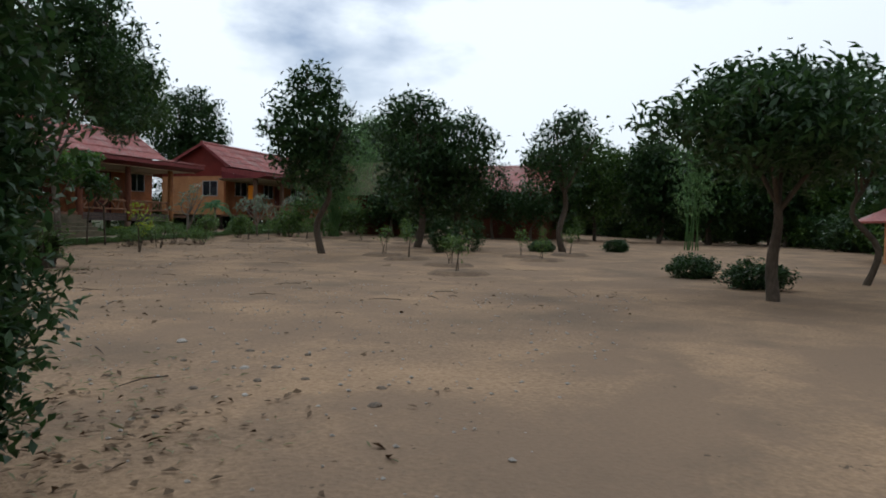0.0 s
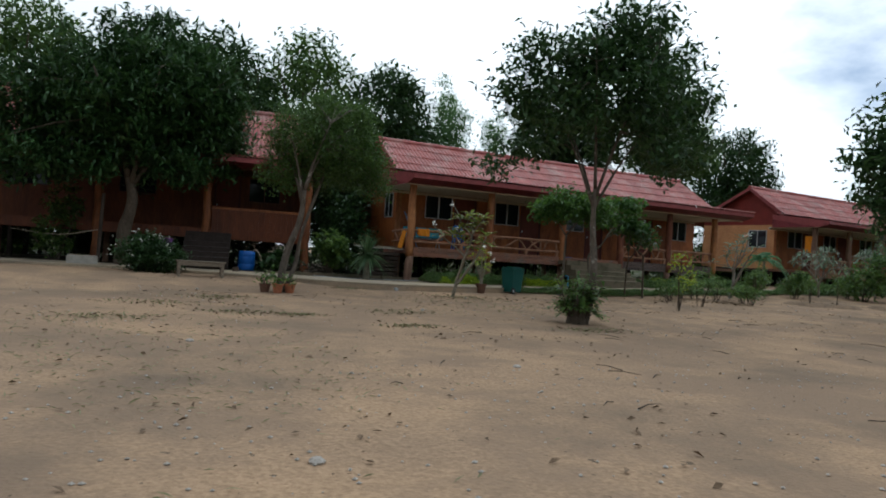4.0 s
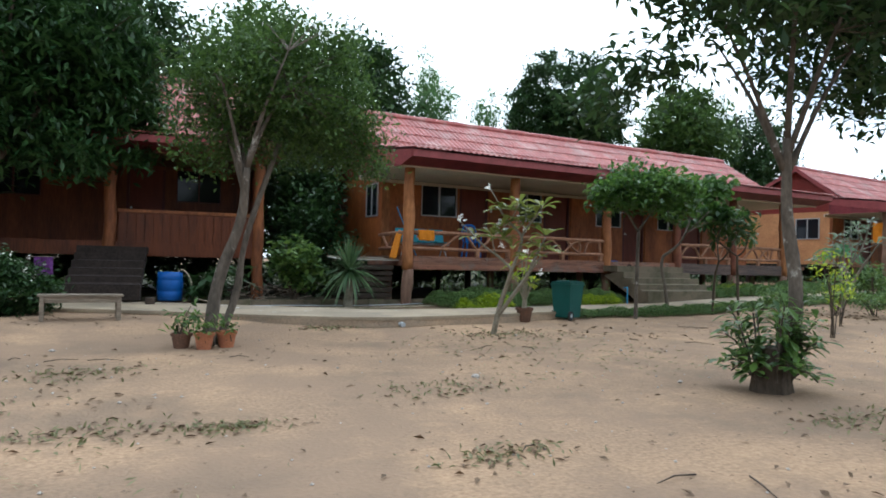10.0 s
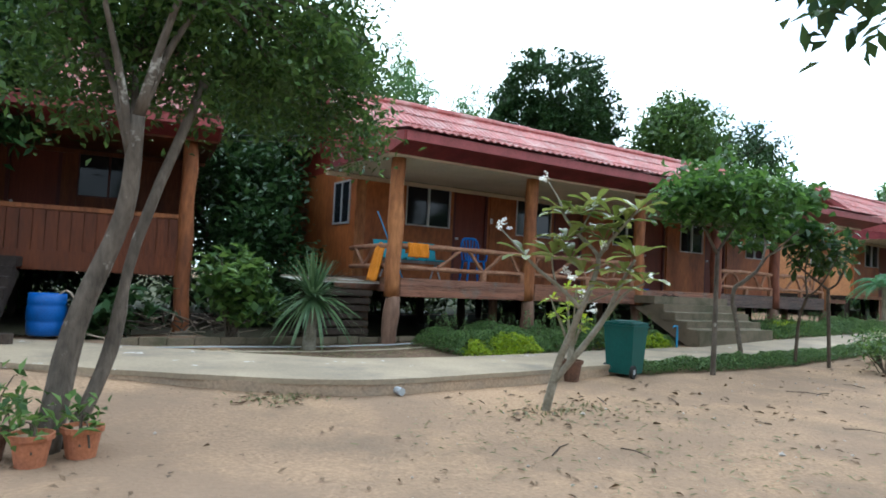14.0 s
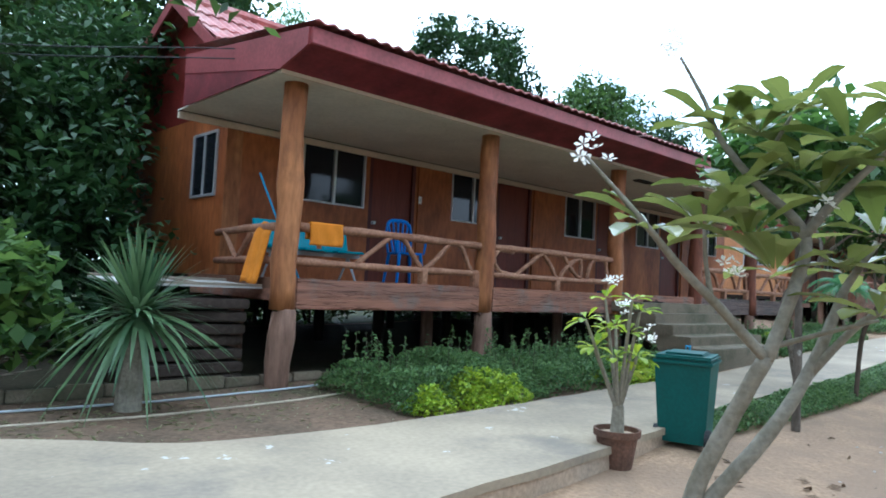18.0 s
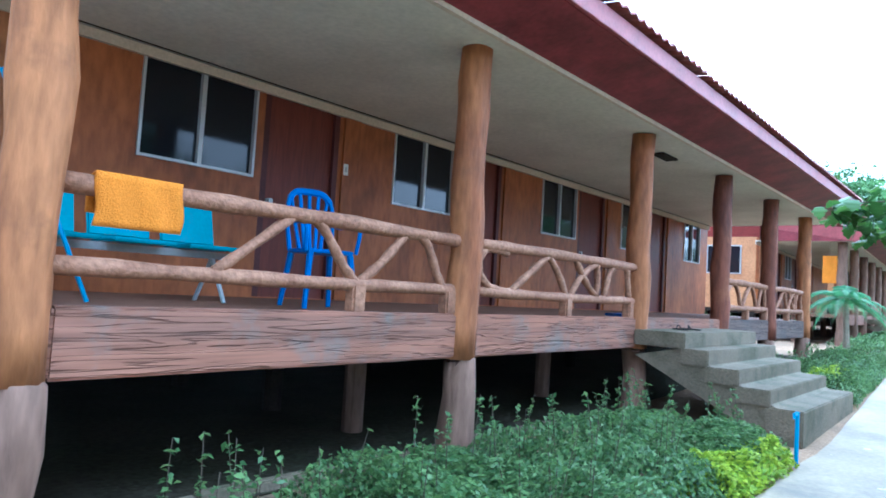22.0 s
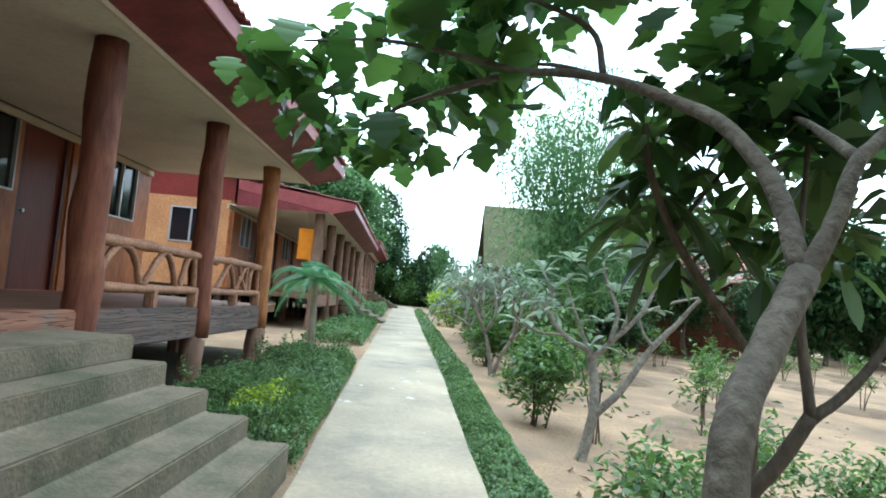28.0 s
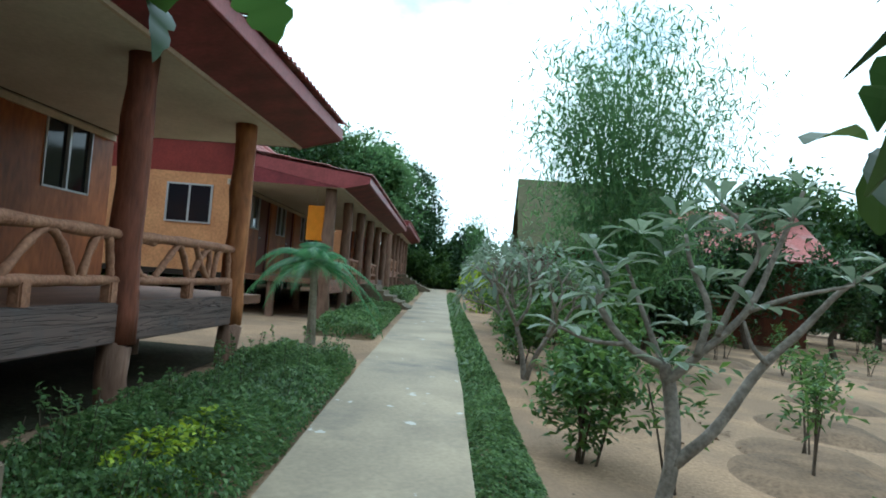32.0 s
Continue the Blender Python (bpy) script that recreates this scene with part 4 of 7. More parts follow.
# leaning tree with pots at its foot
tree("orchard_tree", "leaning grey-barked tree with small leaves and potted plants at its foot", (-5.70, -5.0, G(-5.7, -5.0)), 4.8, 0.095, [(-4.3, -4.3, 3.7, 1.35, 1.3, 1.0), (-3.5, -4.1, 3.3, 0.9, 0.9, 0.6), (-5.2, -4.5, 3.8, 1.0, 1.0, 0.85), (-4.2, -4.3, 4.5, 0.95, 0.95, 0.6), (-5.5, -4.3, 2.9, 0.7, 0.6, 0.45), (-2.95, -4.1, 2.75, 0.45, 0.45, 0.3)], L_FINE, (0.10, 0.045), 1700, 15, 0.14, BARK, 12, lean=(0.5, -0.05), forks=5, reach=0.8, trunk_to=0.55, twigs=90, rise=0.35)
part_tree = thing("tree_stem", "slim second grey stem leaning beside the orchard tree", "tree")
part("trunk", tube(smooth_line([(-5.55, -4.9, -0.3), (-5.25, -4.8, 0.5), (-5.1, -4.75, 1.4), (-4.6, -4.6, 2.9)], 5), [0.06] * 8 + [0.045] * 8, 8, wobble=0.1), BARK, part_tree, smooth=True)
# tree growing out of a pot-like base in the open yard
tree("yard_tree", "tall yard tree with leafy basal shoots in open sand", (-0.2, -10.3, G(-0.2, -10.3)), 6.2, 0.085, [(0.3, -10.2, 4.9, 1.5, 1.4, 1.0), (1.5, -9.9, 4.0, 1.1, 1.0, 0.7), (-1.1, -10.4, 4.2, 1.0, 1.0, 0.7), (0.5, -10.2, 5.9, 1.0, 1.0, 0.6), (2.2, -9.8, 4.7, 0.8, 0.8, 0.5), (-0.6, -10.3, 5.4, 0.7, 0.7, 0.5), (1.3, -10.0, 5.5, 0.8, 0.8, 0.5), (2.3, -9.8, 3.5, 0.5, 0.5, 0.5), (-1.9, -9.1, 3.05, 0.4, 0.4, 0.2), (-1.4, -9.4, 3.45, 0.5, 0.5, 0.35), (0.4, -11.5, 4.0, 0.6, 0.6, 0.5), (0.4, -11.8, 4.7, 0.5, 0.5, 0.4), (0.6, -12.0, 3.3, 0.5, 0.5, 0.35), (-2.0, -10.0, 4.6, 0.6, 0.6, 0.5), (3.0, -9.8, 5.1, 0.8, 0.8, 0.65), (2.9, -9.9, 4.1, 0.65, 0.6, 0.45), (0.9, -10.2, 6.5, 1.1, 1.0, 0.55), (2.2, -9.9, 5.9, 0.8, 0.8, 0.5), (-1.5, -10.3, 5.3, 0.7, 0.7, 0.5)], L_DARK, (0.19, 0.08), 1250, 12, 0.18, BARK, 13, lean=(0.15, 0.05), bend=0.04, forks=5, reach=1.3, trunk_to=0.48, twigs=70, shell=0.4)
shoots = thing("basal_shrub", "leafy shoots round the dark stump of the yard tree", "shrub")
part("stump", tube([(-0.35, -10.3, -0.5), (-0.36, -10.32, -0.1), (-0.38, -10.33, 0.18)], [0.25, 0.21, 0.14], 11, wobble=0.25), BARK_DARK, shoots)
rng = np.random.default_rng(5)
SHOOT_TIPS = []
for k in range(36):
    a, r, h = rng.uniform(0, 6.28), rng.uniform(0.15, 0.55), rng.uniform(-0.22, 0.75)
    e = Vector((-0.37 + math.cos(a) * r, -10.32 + math.sin(a) * r, h))
    b = Vector((-0.37 + math.cos(a) * 0.2, -10.32 + math.sin(a) * 0.2, -0.2))
    line = smooth_line([b, b.lerp(e, 0.5) + Vector((0, 0, 0.12)), e], 3)
    part("shoot", tube(line, 0.011, 5), BARK, shoots)
    SHOOT_TIPS += [(p, Vector((math.cos(a) * 0.4, math.sin(a) * 0.4, 1)).normalized()) for p in line[3:]]

def lobed_leaves(name, pts, size, material, parent, seed):
    """Broad leaves with toothed lobes, each its own little mesh island."""
    rng = np.random.default_rng(seed)
    prof = [(0.0, 0.0), (0.05, 0.17), (0.13, 0.33), (0.22, 0.36), (0.28, 0.27), (0.35, 0.44), (0.44, 0.52), (0.53, 0.46), (0.56, 0.30), (0.66, 0.37), (0.76, 0.33), (0.82, 0.20), (0.92, 0.12), (1.0, 0.0)]
    ring = [(x, y) for x, y in prof] + [(x, -y) for x, y in prof[-2:0:-1]]
    v, f = [], []
    for c in pts:
        a, el, s = rng.uniform(0, 6.28), rng.normal(-0.5, 0.45), size * rng.uniform(0.6, 1.25)
        m = Matrix.Translation(c) @ Euler((rng.normal(0, 0.4), -el, a)).to_matrix().to_4x4()
        o = len(v)
        for x, y in ring:
            v.append(tuple(m @ Vector((x * s, y * s, abs(y) * s * 0.18 - x * x * s * 0.25))))
        n = len(ring)
        for k in range(1, n // 2):
            f.append((o + k - 1 if k > 1 else o, o + k, o + n - k) if k == 1 else (o + k - 1, o + k, o + n - k, o + n - k + 1))
        f.append((o + n // 2 - 1, o + n // 2, o + n // 2 + 1))
    ob = part(name, (v, f), material, parent, smooth=True)
    ob["kind"] = "stuff"
    return ob


def branch_tree(name, label, limbs_list, bark, category="tree"):
    t = thing(name, label, category)
    for i, (pts, r0, r1) in enumerate(limbs_list):
        line = smooth_line(pts, 5)
        n = len(line)
        part("trunk" if i == 0 else "branch", tube(line, [r0 + (r1 - r0) * k / (n - 1) for k in range(n)], 9, wobble=0.12), bark, t, smooth=True)
    return t


def whorl_leaves(tips, length, width, count, material, parent, seed, name="leaves"):
    """Long blunt leaves in a rosette at each branch tip."""
    rng = np.random.default_rng(seed)
    prof = [(0.0, 0.06), (0.25, 0.5), (0.6, 1.0), (0.85, 0.85), (1.0, 0.15)]
    v, f = [], []
    for tip, d in tips:
        q = Vector(d).to_track_quat("Z", "Y")
        for k in range(count):
            a = 2 * math.pi * (k + rng.uniform(-0.3, 0.3)) / count
            lift = rng.uniform(0.1, 0.9)
            ln, wd = length * rng.uniform(0.7, 1.15), width * rng.uniform(0.8, 1.15)
            out = q @ Vector((math.cos(a) * math.cos(lift), math.sin(a) * math.cos(lift), math.sin(lift)))
            side = out.cross(Vector((0, 0, 1)))
            side = side.normalized() if side.length > 0.05 else Vector((1, 0, 0))
            o = len(v)
            for u, w in prof:
                c = Vector(tip) + out * (0.03 + u * ln) + Vector((0, 0, -0.32 * ln * u * u))
                v += [tuple(c + side * w * wd * 0.5 + Vector((0, 0, w * wd * 0.16))), tuple(c), tuple(c - side * w * wd * 0.5 + Vector((0, 0, w * wd * 0.16)))]
            for i in range(len(prof) - 1):
                b = o + i * 3
                f += [(b, b + 1, b + 4, b + 3), (b + 1, b + 2, b + 5, b + 4)]
    ob = part(name, (v, f), material, parent)
    ob["kind"] = "stuff"
    return ob


fig = branch_tree("fig_tree", "leaning grey-barked tree arching lobed leaves over the footpath", [
    ([(5.31, -3.61, -0.25), (5.29, -3.47, 0.6), (5.28, -3.37, 1.05), (5.31, -3.38, 1.33), (5.42, -3.47, 1.45), (5.57, -3.63, 1.65)], 0.044, 0.034),
    ([(5.57, -3.63, 1.64), (5.74, -3.64, 1.87), (5.89, -3.58, 2.05), (6.05, -3.5, 2.16), (6.29, -3.33, 2.30), (6.5, -3.09, 2.37), (6.73, -2.83, 2.36), (7.05, -2.6, 2.36), (7.4, -2.4, 2.34)], 0.027, 0.007),
    ([(5.57, -3.63, 1.64), (5.6, -3.71, 1.78), (5.65, -3.78, 1.92), (5.69, -3.87, 2.01), (5.78, -4.05, 2.2), (5.95, -4.2, 2.45)], 0.025, 0.010),
    ([(6.3, -3.33, 2.30), (6.32, -3.27, 2.48), (6.5, -3.0, 2.66), (6.9, -2.9, 2.78)], 0.013, 0.005),
    ([(6.5, -3.09, 2.37), (6.7, -2.6, 2.52), (6.85, -2.2, 2.55)], 0.012, 0.005),
    ([(6.29, -3.34, 2.30), (6.75, -3.2, 2.5), (7.3, -3.05, 2.66)], 0.012, 0.005),
    ([(5.66, -3.79, 1.94), (6.1, -3.9, 2.15), (6.7, -4.15, 2.35)], 0.016, 0.007)], BARK_BROWN)
fp, _ = clumps([(7.55, -2.50, 2.34, 0.5, 0.28, 0.16), (7.05, -2.15, 2.45, 0.45, 0.30, 0.18), (6.8, -2.87, 2.6, 0.6, 0.35, 0.16), (7.36, -2.95, 2.7, 0.5, 0.35, 0.18), (6.35, -3.05, 2.85, 0.45, 0.35, 0.18), (6.7, -4.2, 2.4, 0.4, 0.35, 0.22), (6.45, -3.8, 2.5, 0.4, 0.35, 0.2), (6.4, -3.3, 3.2, 0.55, 0.45, 0.25), (6.6, -3.9, 3.1, 0.6, 0.45, 0.3), (7.2, -3.3, 3.2, 0.5, 0.4, 0.2)], 230, 4, 0.12, 21, 0.15)
lobed_leaves("crown", fp, 0.165, L_FIG, fig, 21)
stem = branch_tree("dark_stemmed_tree", "dark forked slim tree rising beside the footpath", [
    ([(6.56, -3.83, -0.25), (6.55, -3.88, 0.6), (6.50, -3.95, 0.92), (6.45, -4.04, 1.08), (6.41, -4.12, 1.25)], 0.032, 0.026),
    ([(6.41, -4.12, 1.24), (6.43, -4.27, 1.36), (6.45, -4.44, 1.61), (6.54, -4.63, 2.1)], 0.022, 0.010),
    ([(6.41, -4.12, 1.24), (6.42, -4.08, 1.53), (6.43, -4.07, 1.82), (6.52, -4.13, 2.3)], 0.020, 0.008)], BARK_DARK)
fp, _ = clumps([(6.59, -4.63, 2.15, 0.3, 0.3, 0.25), (6.52, -4.13, 2.35, 0.3, 0.3, 0.25)], 26, 5, 0.10, 24, 0.2)
leaf_cloud("crown", fp, None, 0.24, 0.09, L_DARK, stem, 24, 0.2)
fork = branch_tree("forked_tree", "slim forked dark-stemmed tree with long drooping leaves", [
    ([(7.04, -4.22, -0.3), (7.02, -4.21, 0.5), (7.0, -4.19, 1.2), (7.0, -4.19, 1.40)], 0.036, 0.029),
    ([(7.0, -4.19, 1.39), (6.86, -3.97, 1.60), (6.70, -3.72, 1.86), (6.61, -3.59, 2.08), (6.60, -3.56, 2.25)], 0.024, 0.010),
    ([(7.0, -4.19, 1.39), (7.05, -4.33, 1.52), (7.0, -4.48, 1.8), (6.92, -4.55, 2.15)], 0.022, 0.010),
    ([(6.86, -3.97, 1.60), (7.2, -3.95, 1.72), (7.6, -3.93, 1.86), (7.92, -3.95, 1.98)], 0.014, 0.006),
    ([(6.70, -3.72, 1.86), (6.75, -3.86, 2.05), (6.72, -4.0, 2.25)], 0.012, 0.006),
    ([(7.05, -4.33, 1.52), (7.2, -4.3, 1.75), (7.25, -4.2, 2.05)], 0.012, 0.006)], BARK_DARK)
UP = Vector((0, 0, 1))
rng = np.random.default_rng(22)
whorl_leaves([(Vector(p), Vector((rng.normal(0, 0.9), rng.normal(0, 0.9), 0.35)).normalized()) for p in [(6.60, -3.57, 2.22), (6.64, -3.66, 2.0), (6.75, -3.8, 1.95), (6.9, -4.0, 1.9), (6.7, -4.02, 2.1), (7.13, -4.28, 1.78), (6.92, -4.27, 2.12), (6.78, -3.68, 1.8), (7.12, -3.9, 1.82), (6.95, -4.47, 2.0), (6.62, -3.95, 2.27), (6.86, -4.35, 2.3), (7.3, -4.15, 2.02), (6.57, -3.76, 2.3), (7.2, -4.45, 2.2), (6.55, -4.2, 2.15), (7.0, -3.68, 2.05), (7.45, -3.95, 1.85), (7.9, -3.95, 2.0), (7.7, -4.05, 1.9), (6.85, -4.15, 1.75), (7.05, -4.55, 1.85), (6.75, -4.4, 1.95), (6.88, -3.83, 2.2), (7.1, -4.1, 2.25), (6.85, -3.66, 2.12), (7.05, -3.78, 2.2), (6.75, -3.6, 2.3), (7.2, -3.8, 2.0), (6.9, -3.6, 1.95)] + [(rng.uniform(6.5, 7.35), rng.uniform(-4.55, -3.7), rng.uniform(1.85, 2.4)) for _ in range(6)]], 0.20, 0.10, 8, L_DROOP, fork, 22)
hedge_tree = branch_tree("round_tree", "small round-crowned tree above the path hedge", [([(3.7, -4.1, -0.25), (3.72, -4.1, 0.8), (3.8, -4.05, 1.9)], 0.045, 0.035), ([(3.8, -4.05, 1.85), (3.3, -4.0, 2.5), (2.9, -4.0, 2.9)], 0.028, 0.01), ([(3.8, -4.05, 1.9), (4.4, -4.1, 2.6), (4.8, -4.0, 3.0)], 0.028, 0.01)], BARK)
fp, _ = clumps([(3.7, -4.1, 2.85, 1.0, 0.85, 0.55), (4.8, -4.0, 2.8, 0.85, 0.75, 0.52), (2.95, -4.1, 2.65, 0.55, 0.5, 0.38)], 430, 8, 0.12, 23, 0.4)
leaf_cloud("crown", fp, None, 0.17, 0.10, L_FIG, hedge_tree, 23, 0.3)


def flower_head(centre, n, size, parent, rng):
    """A loose head of five-petalled flowers."""
    for _ in range(n):
        v, f = [], []
        c = Vector(centre) + Vector(rng.normal(0, size * 0.9, 3))
        q = Euler((rng.uniform(-0.9, 0.9), rng.uniform(-0.9, 0.9), rng.uniform(0, 6))).to_matrix()
        for k in range(5):
            a = 2 * math.pi * k / 5
            o = len(v)
            for r, da, h in ((0.1, 0, 0), (0.7, 0.45, 0.15), (1.0, 0.1, 0.3), (0.7, -0.35, 0.2)):
                v.append(tuple(c + q @ Vector((math.cos(a + da) * r * size, math.sin(a + da) * r * size, h * size))))
            f.append((o, o + 1, o + 2, o + 3))
        part("flower", (v, f), FLOWER, parent, "white five-petalled flower")


def frangipani(label, base, stems, seed, leaf_len=0.30, flowers=0, leaf_mat_=None, wood=BARK_PALE, fork_n=3, levels=3, spread=0.42, r0=0.05, whorl=7):
    rng = np.random.default_rng(seed)
    t = thing("frangipani_tree", label, "tree", "frangipani trees")
    tips = []

    def grow(p, d, r, ln, lvl):
        e = p + d * ln
        mid = p.lerp(e, 0.5) + Vector(rng.normal(0, 0.05 * ln, 3))
        line = smooth_line([p, mid, e], 4)
        part("branch", tube(line, [r * (1 - 0.3 * i / (len(line) - 1)) for i in range(len(line))], 7, wobble=0.12), wood, t, smooth=True)
        if lvl == 0:
            tips.append((e, d))
            return
        for k in range(fork_n):
            a = 2 * math.pi * (k + rng.uniform(-0.3, 0.3)) / fork_n
            s = d.orthogonal().normalized()
            nd = (d + (s * math.cos(a) + d.cross(s) * math.sin(a)) * spread * 2 * rng.uniform(0.6, 1.2) + Vector((0, 0, 0.25))).normalized()
            grow(e, nd, r * 0.68, ln * rng.uniform(0.5, 0.75), lvl - 1)
    for d, ln in stems:
        grow(Vector(base), Vector(d).normalized(), r0, ln, levels)
    whorl_leaves(tips, leaf_len, leaf_len * 0.30, whorl, leaf_mat_ or L_FRANGI, t, seed)
    for e, d in tips[:flowers]:
        flower_head(e + d * 0.1, 9, 0.05, t, rng)
    return t


white_tree = branch_tree("frangipani_tree", "white-flowering frangipani with long blunt leaves leaning in the sandy yard", [
    ([(-0.80, -5.10, -0.32), (-0.75, -5.18, 0.10), (-0.72, -5.25, 0.39), (-0.69, -5.39, 0.71), (-0.69, -5.53, 0.99)], 0.052, 0.036),
    ([(-0.69, -5.53, 0.97), (-0.90, -5.41, 1.19), (-1.16, -5.34, 1.37), (-1.30, -5.28, 1.51), (-1.41, -5.20, 1.65), (-1.53, -5.10, 1.81)], 0.026, 0.007),
    ([(-0.69, -5.53, 0.97), (-0.60, -5.62, 1.34), (-0.59, -5.64, 1.56), (-0.71, -5.46, 1.79), (-0.82, -5.34, 1.99), (-0.85, -5.28, 2.16), (-0.95, -5.20, 2.37)], 0.032, 0.007),
    ([(-0.59, -5.64, 1.54), (-0.55, -5.77, 1.72), (-0.50, -5.93, 1.90), (-0.47, -6.07, 2.04)], 0.025, 0.010),
    ([(-0.75, -5.18, 0.12), (-0.54, -5.49, 0.62), (-0.39, -5.61, 0.92), (-0.32, -5.68, 1.16), (-0.25, -5.72, 1.33), (-0.22, -5.84, 1.54)], 0.040, 0.014),
    ([(-0.66, -5.54, 1.03), (-0.65, -5.78, 1.12), (-0.65, -5.96, 1.18)], 0.014, 0.007),
    ([(-0.39, -5.61, 0.90), (-0.33, -5.82, 1.17), (-0.28, -6.03, 1.28)], 0.022, 0.010),
    ([(-0.71, -5.46, 1.79), (-0.66, -5.52, 1.95), (-0.61, -5.58, 2.10)], 0.015, 0.008),
    ([(-0.95, -5.39, 1.22), (-1.0, -5.38, 1.4), (-1.02, -5.38, 1.54)], 0.013, 0.008)], BARK_SMOOTH)
white_tips = [(-1.30, -5.28, 1.51), (-0.82, -5.34, 2.01), (-0.75, -5.49, 2.0), (-0.61, -5.58, 2.1), (-0.54, -5.81, 1.95), (-1.02, -5.38, 1.54), (-0.86, -5.5, 1.5), (-0.88, -5.44, 1.7), (-0.5, -5.93, 1.91), (-0.25, -5.72, 1.38), (-0.65, -5.96, 1.19), (-0.57, -5.71, 1.72), (-0.69, -5.65, 1.81), (-0.28, -6.03, 1.31), (-0.72, -5.57, 1.36), (-0.22, -5.84, 1.56), (-0.47, -6.07, 2.04)]
whorl_leaves([(Vector(p), UP) for p in white_tips], 0.36, 0.115, 8, L_FRANGI, white_tree, 31)
rng = np.random.default_rng(31)
for p in [(-0.91, -5.37, 1.73), (-1.01, -5.19, 2.42), (-0.57, -5.71, 1.67), (-0.87, -5.46, 1.35), (-1.5, -5.12, 1.86)]:
    flower_head(p, 6, 0.04, white_tree, rng)
bare = branch_tree("frangipani_tree", "frangipani with bare pale grey limbs beside the path hedge", [
    ([(11.08, -4.35, -0.1), (11.09, -4.49, 0.52), (11.14, -4.47, 0.97), (11.14, -4.41, 1.18)], 0.060, 0.042),
    ([(11.09, -4.48, 0.50), (11.01, -4.73, 0.79), (10.97, -4.98, 1.21), (10.91, -5.21, 1.49), (10.87, -5.42, 1.76), (10.85, -5.68, 1.95)], 0.046, 0.012),
    ([(11.14, -4.43, 1.05), (11.06, -4.61, 1.26), (11.01, -4.89, 1.58), (11.00, -5.05, 1.96), (10.97, -5.20, 2.40)], 0.036, 0.014),
    ([(11.14, -4.41, 1.16), (11.18, -4.16, 1.29), (11.28, -3.97, 1.56), (11.31, -4.03, 1.71), (11.38, -3.93, 1.93)], 0.032, 0.014),
    ([(11.05, -4.60, 1.25), (11.05, -4.66, 1.57), (11.12, -4.55, 1.86), (11.19, -4.52, 2.08)], 0.028, 0.013),
    ([(11.03, -4.72, 1.40), (11.00, -4.82, 1.70), (10.98, -4.94, 2.03), (11.12, -4.72, 2.30)], 0.024, 0.012),
    ([(10.94, -5.02, 1.25), (10.96, -4.92, 1.36), (10.96, -4.86, 1.52)], 0.020, 0.010),
    ([(11.01, -4.89, 1.58), (10.87, -5.13, 1.70), (10.77, -5.45, 1.80)], 0.020, 0.010),
    ([(11.18, -4.16, 1.29), (11.06, -3.91, 1.30), (10.90, -3.67, 1.38)], 0.018, 0.010),
    ([(11.14, -4.41, 1.16), (11.33, -4.30, 1.5), (11.48, -4.19, 1.85)], 0.024, 0.012)], BARK_PALE)
bare_tips = [(11.38, -3.93, 1.93), (11.19, -4.52, 2.08), (11.12, -4.72, 2.30), (10.97, -5.20, 2.40), (10.90, -3.67, 1.38), (11.48, -4.19, 1.85), (11.28, -3.97, 1.60), (10.96, -5.02, 2.1), (10.99, -4.52, 1.45), (10.93, -4.37, 1.2), (10.85, -5.68, 1.95), (10.77, -5.45, 1.80), (11.32, -4.05, 1.75), (11.15, -4.66, 1.75), (11.06, -4.82, 2.1), (10.92, -5.12, 2.2), (11.42, -4.00, 1.7), (11.24, -4.41, 1.9), (11.06, -4.97, 1.85), (11.18, -4.21, 2.05), (10.96, -4.92, 1.6), (11.34, -4.50, 2.2), (11.07, -4.11, 1.55)]
whorl_leaves([(Vector(p), UP) for p in bare_tips], 0.29, 0.095, 6, L_GREY, bare, 32)
frangipani("pale-limbed frangipani with grey-green leaves", (16.8, -3.91, G(16.8, -3.91) - 0.1), [((0, 0.2, 1.0), 0.9), ((-0.4, -0.3, 0.9), 0.9)], 33, 0.26, 0, r0=0.046, whorl=5, leaf_mat_=L_GREY)
frangipani("frangipani thicket tree along the path hedge", (20.5, -3.91, G(20.5, -3.91) - 0.1), [((0.1, 0.0, 1.0), 1.0), ((0.4, 0.3, 0.9), 0.9)], 34, 0.28, 0, r0=0.046, whorl=5, leaf_mat_=L_GREY)
frangipani("frangipani thicket tree along the path hedge", (25.0, -3.87, G(25.0, -3.87) - 0.1), [((0.1, 0.2, 1.0), 1.1), ((-0.3, -0.3, 0.9), 1.0)], 35, 0.28, 0, r0=0.046, whorl=5, leaf_mat_=L_GREY)


def shrub(name, label, blobs, leaf, size, tips, per_tip, seed, stems=None, category="shrub", group="", tip_r=0.09, droop=0.1, shell=0.45, bark=BARK_DARK):
    t = thing(name, label, category, group)
    pts, ends = clumps(blobs, tips, per_tip, tip_r, seed, shell)
    leaf_cloud("foliage", pts, None, size[0], size[1], leaf, t, seed, droop)
    if stems:
        rng = np.random.default_rng(seed)
        for k in range(stems[1]):
            e = Vector(ends[int(rng.integers(0, len(ends)))])
            s = Vector(stems[0]) + Vector((rng.normal(0, 0.05), rng.normal(0, 0.05), -0.1))
            part("stem", tube(smooth_line([s, s.lerp(e, 0.5) + Vector((0, 0, 0.08)), e], 3), [stems[2]] * 3 + [stems[2] * 0.7] * 3 + [stems[2] * 0.4], 6), bark, t)
    return t


whorl_leaves(SHOOT_TIPS, 0.21, 0.075, 4, L_SHRUB, shoots, 6)
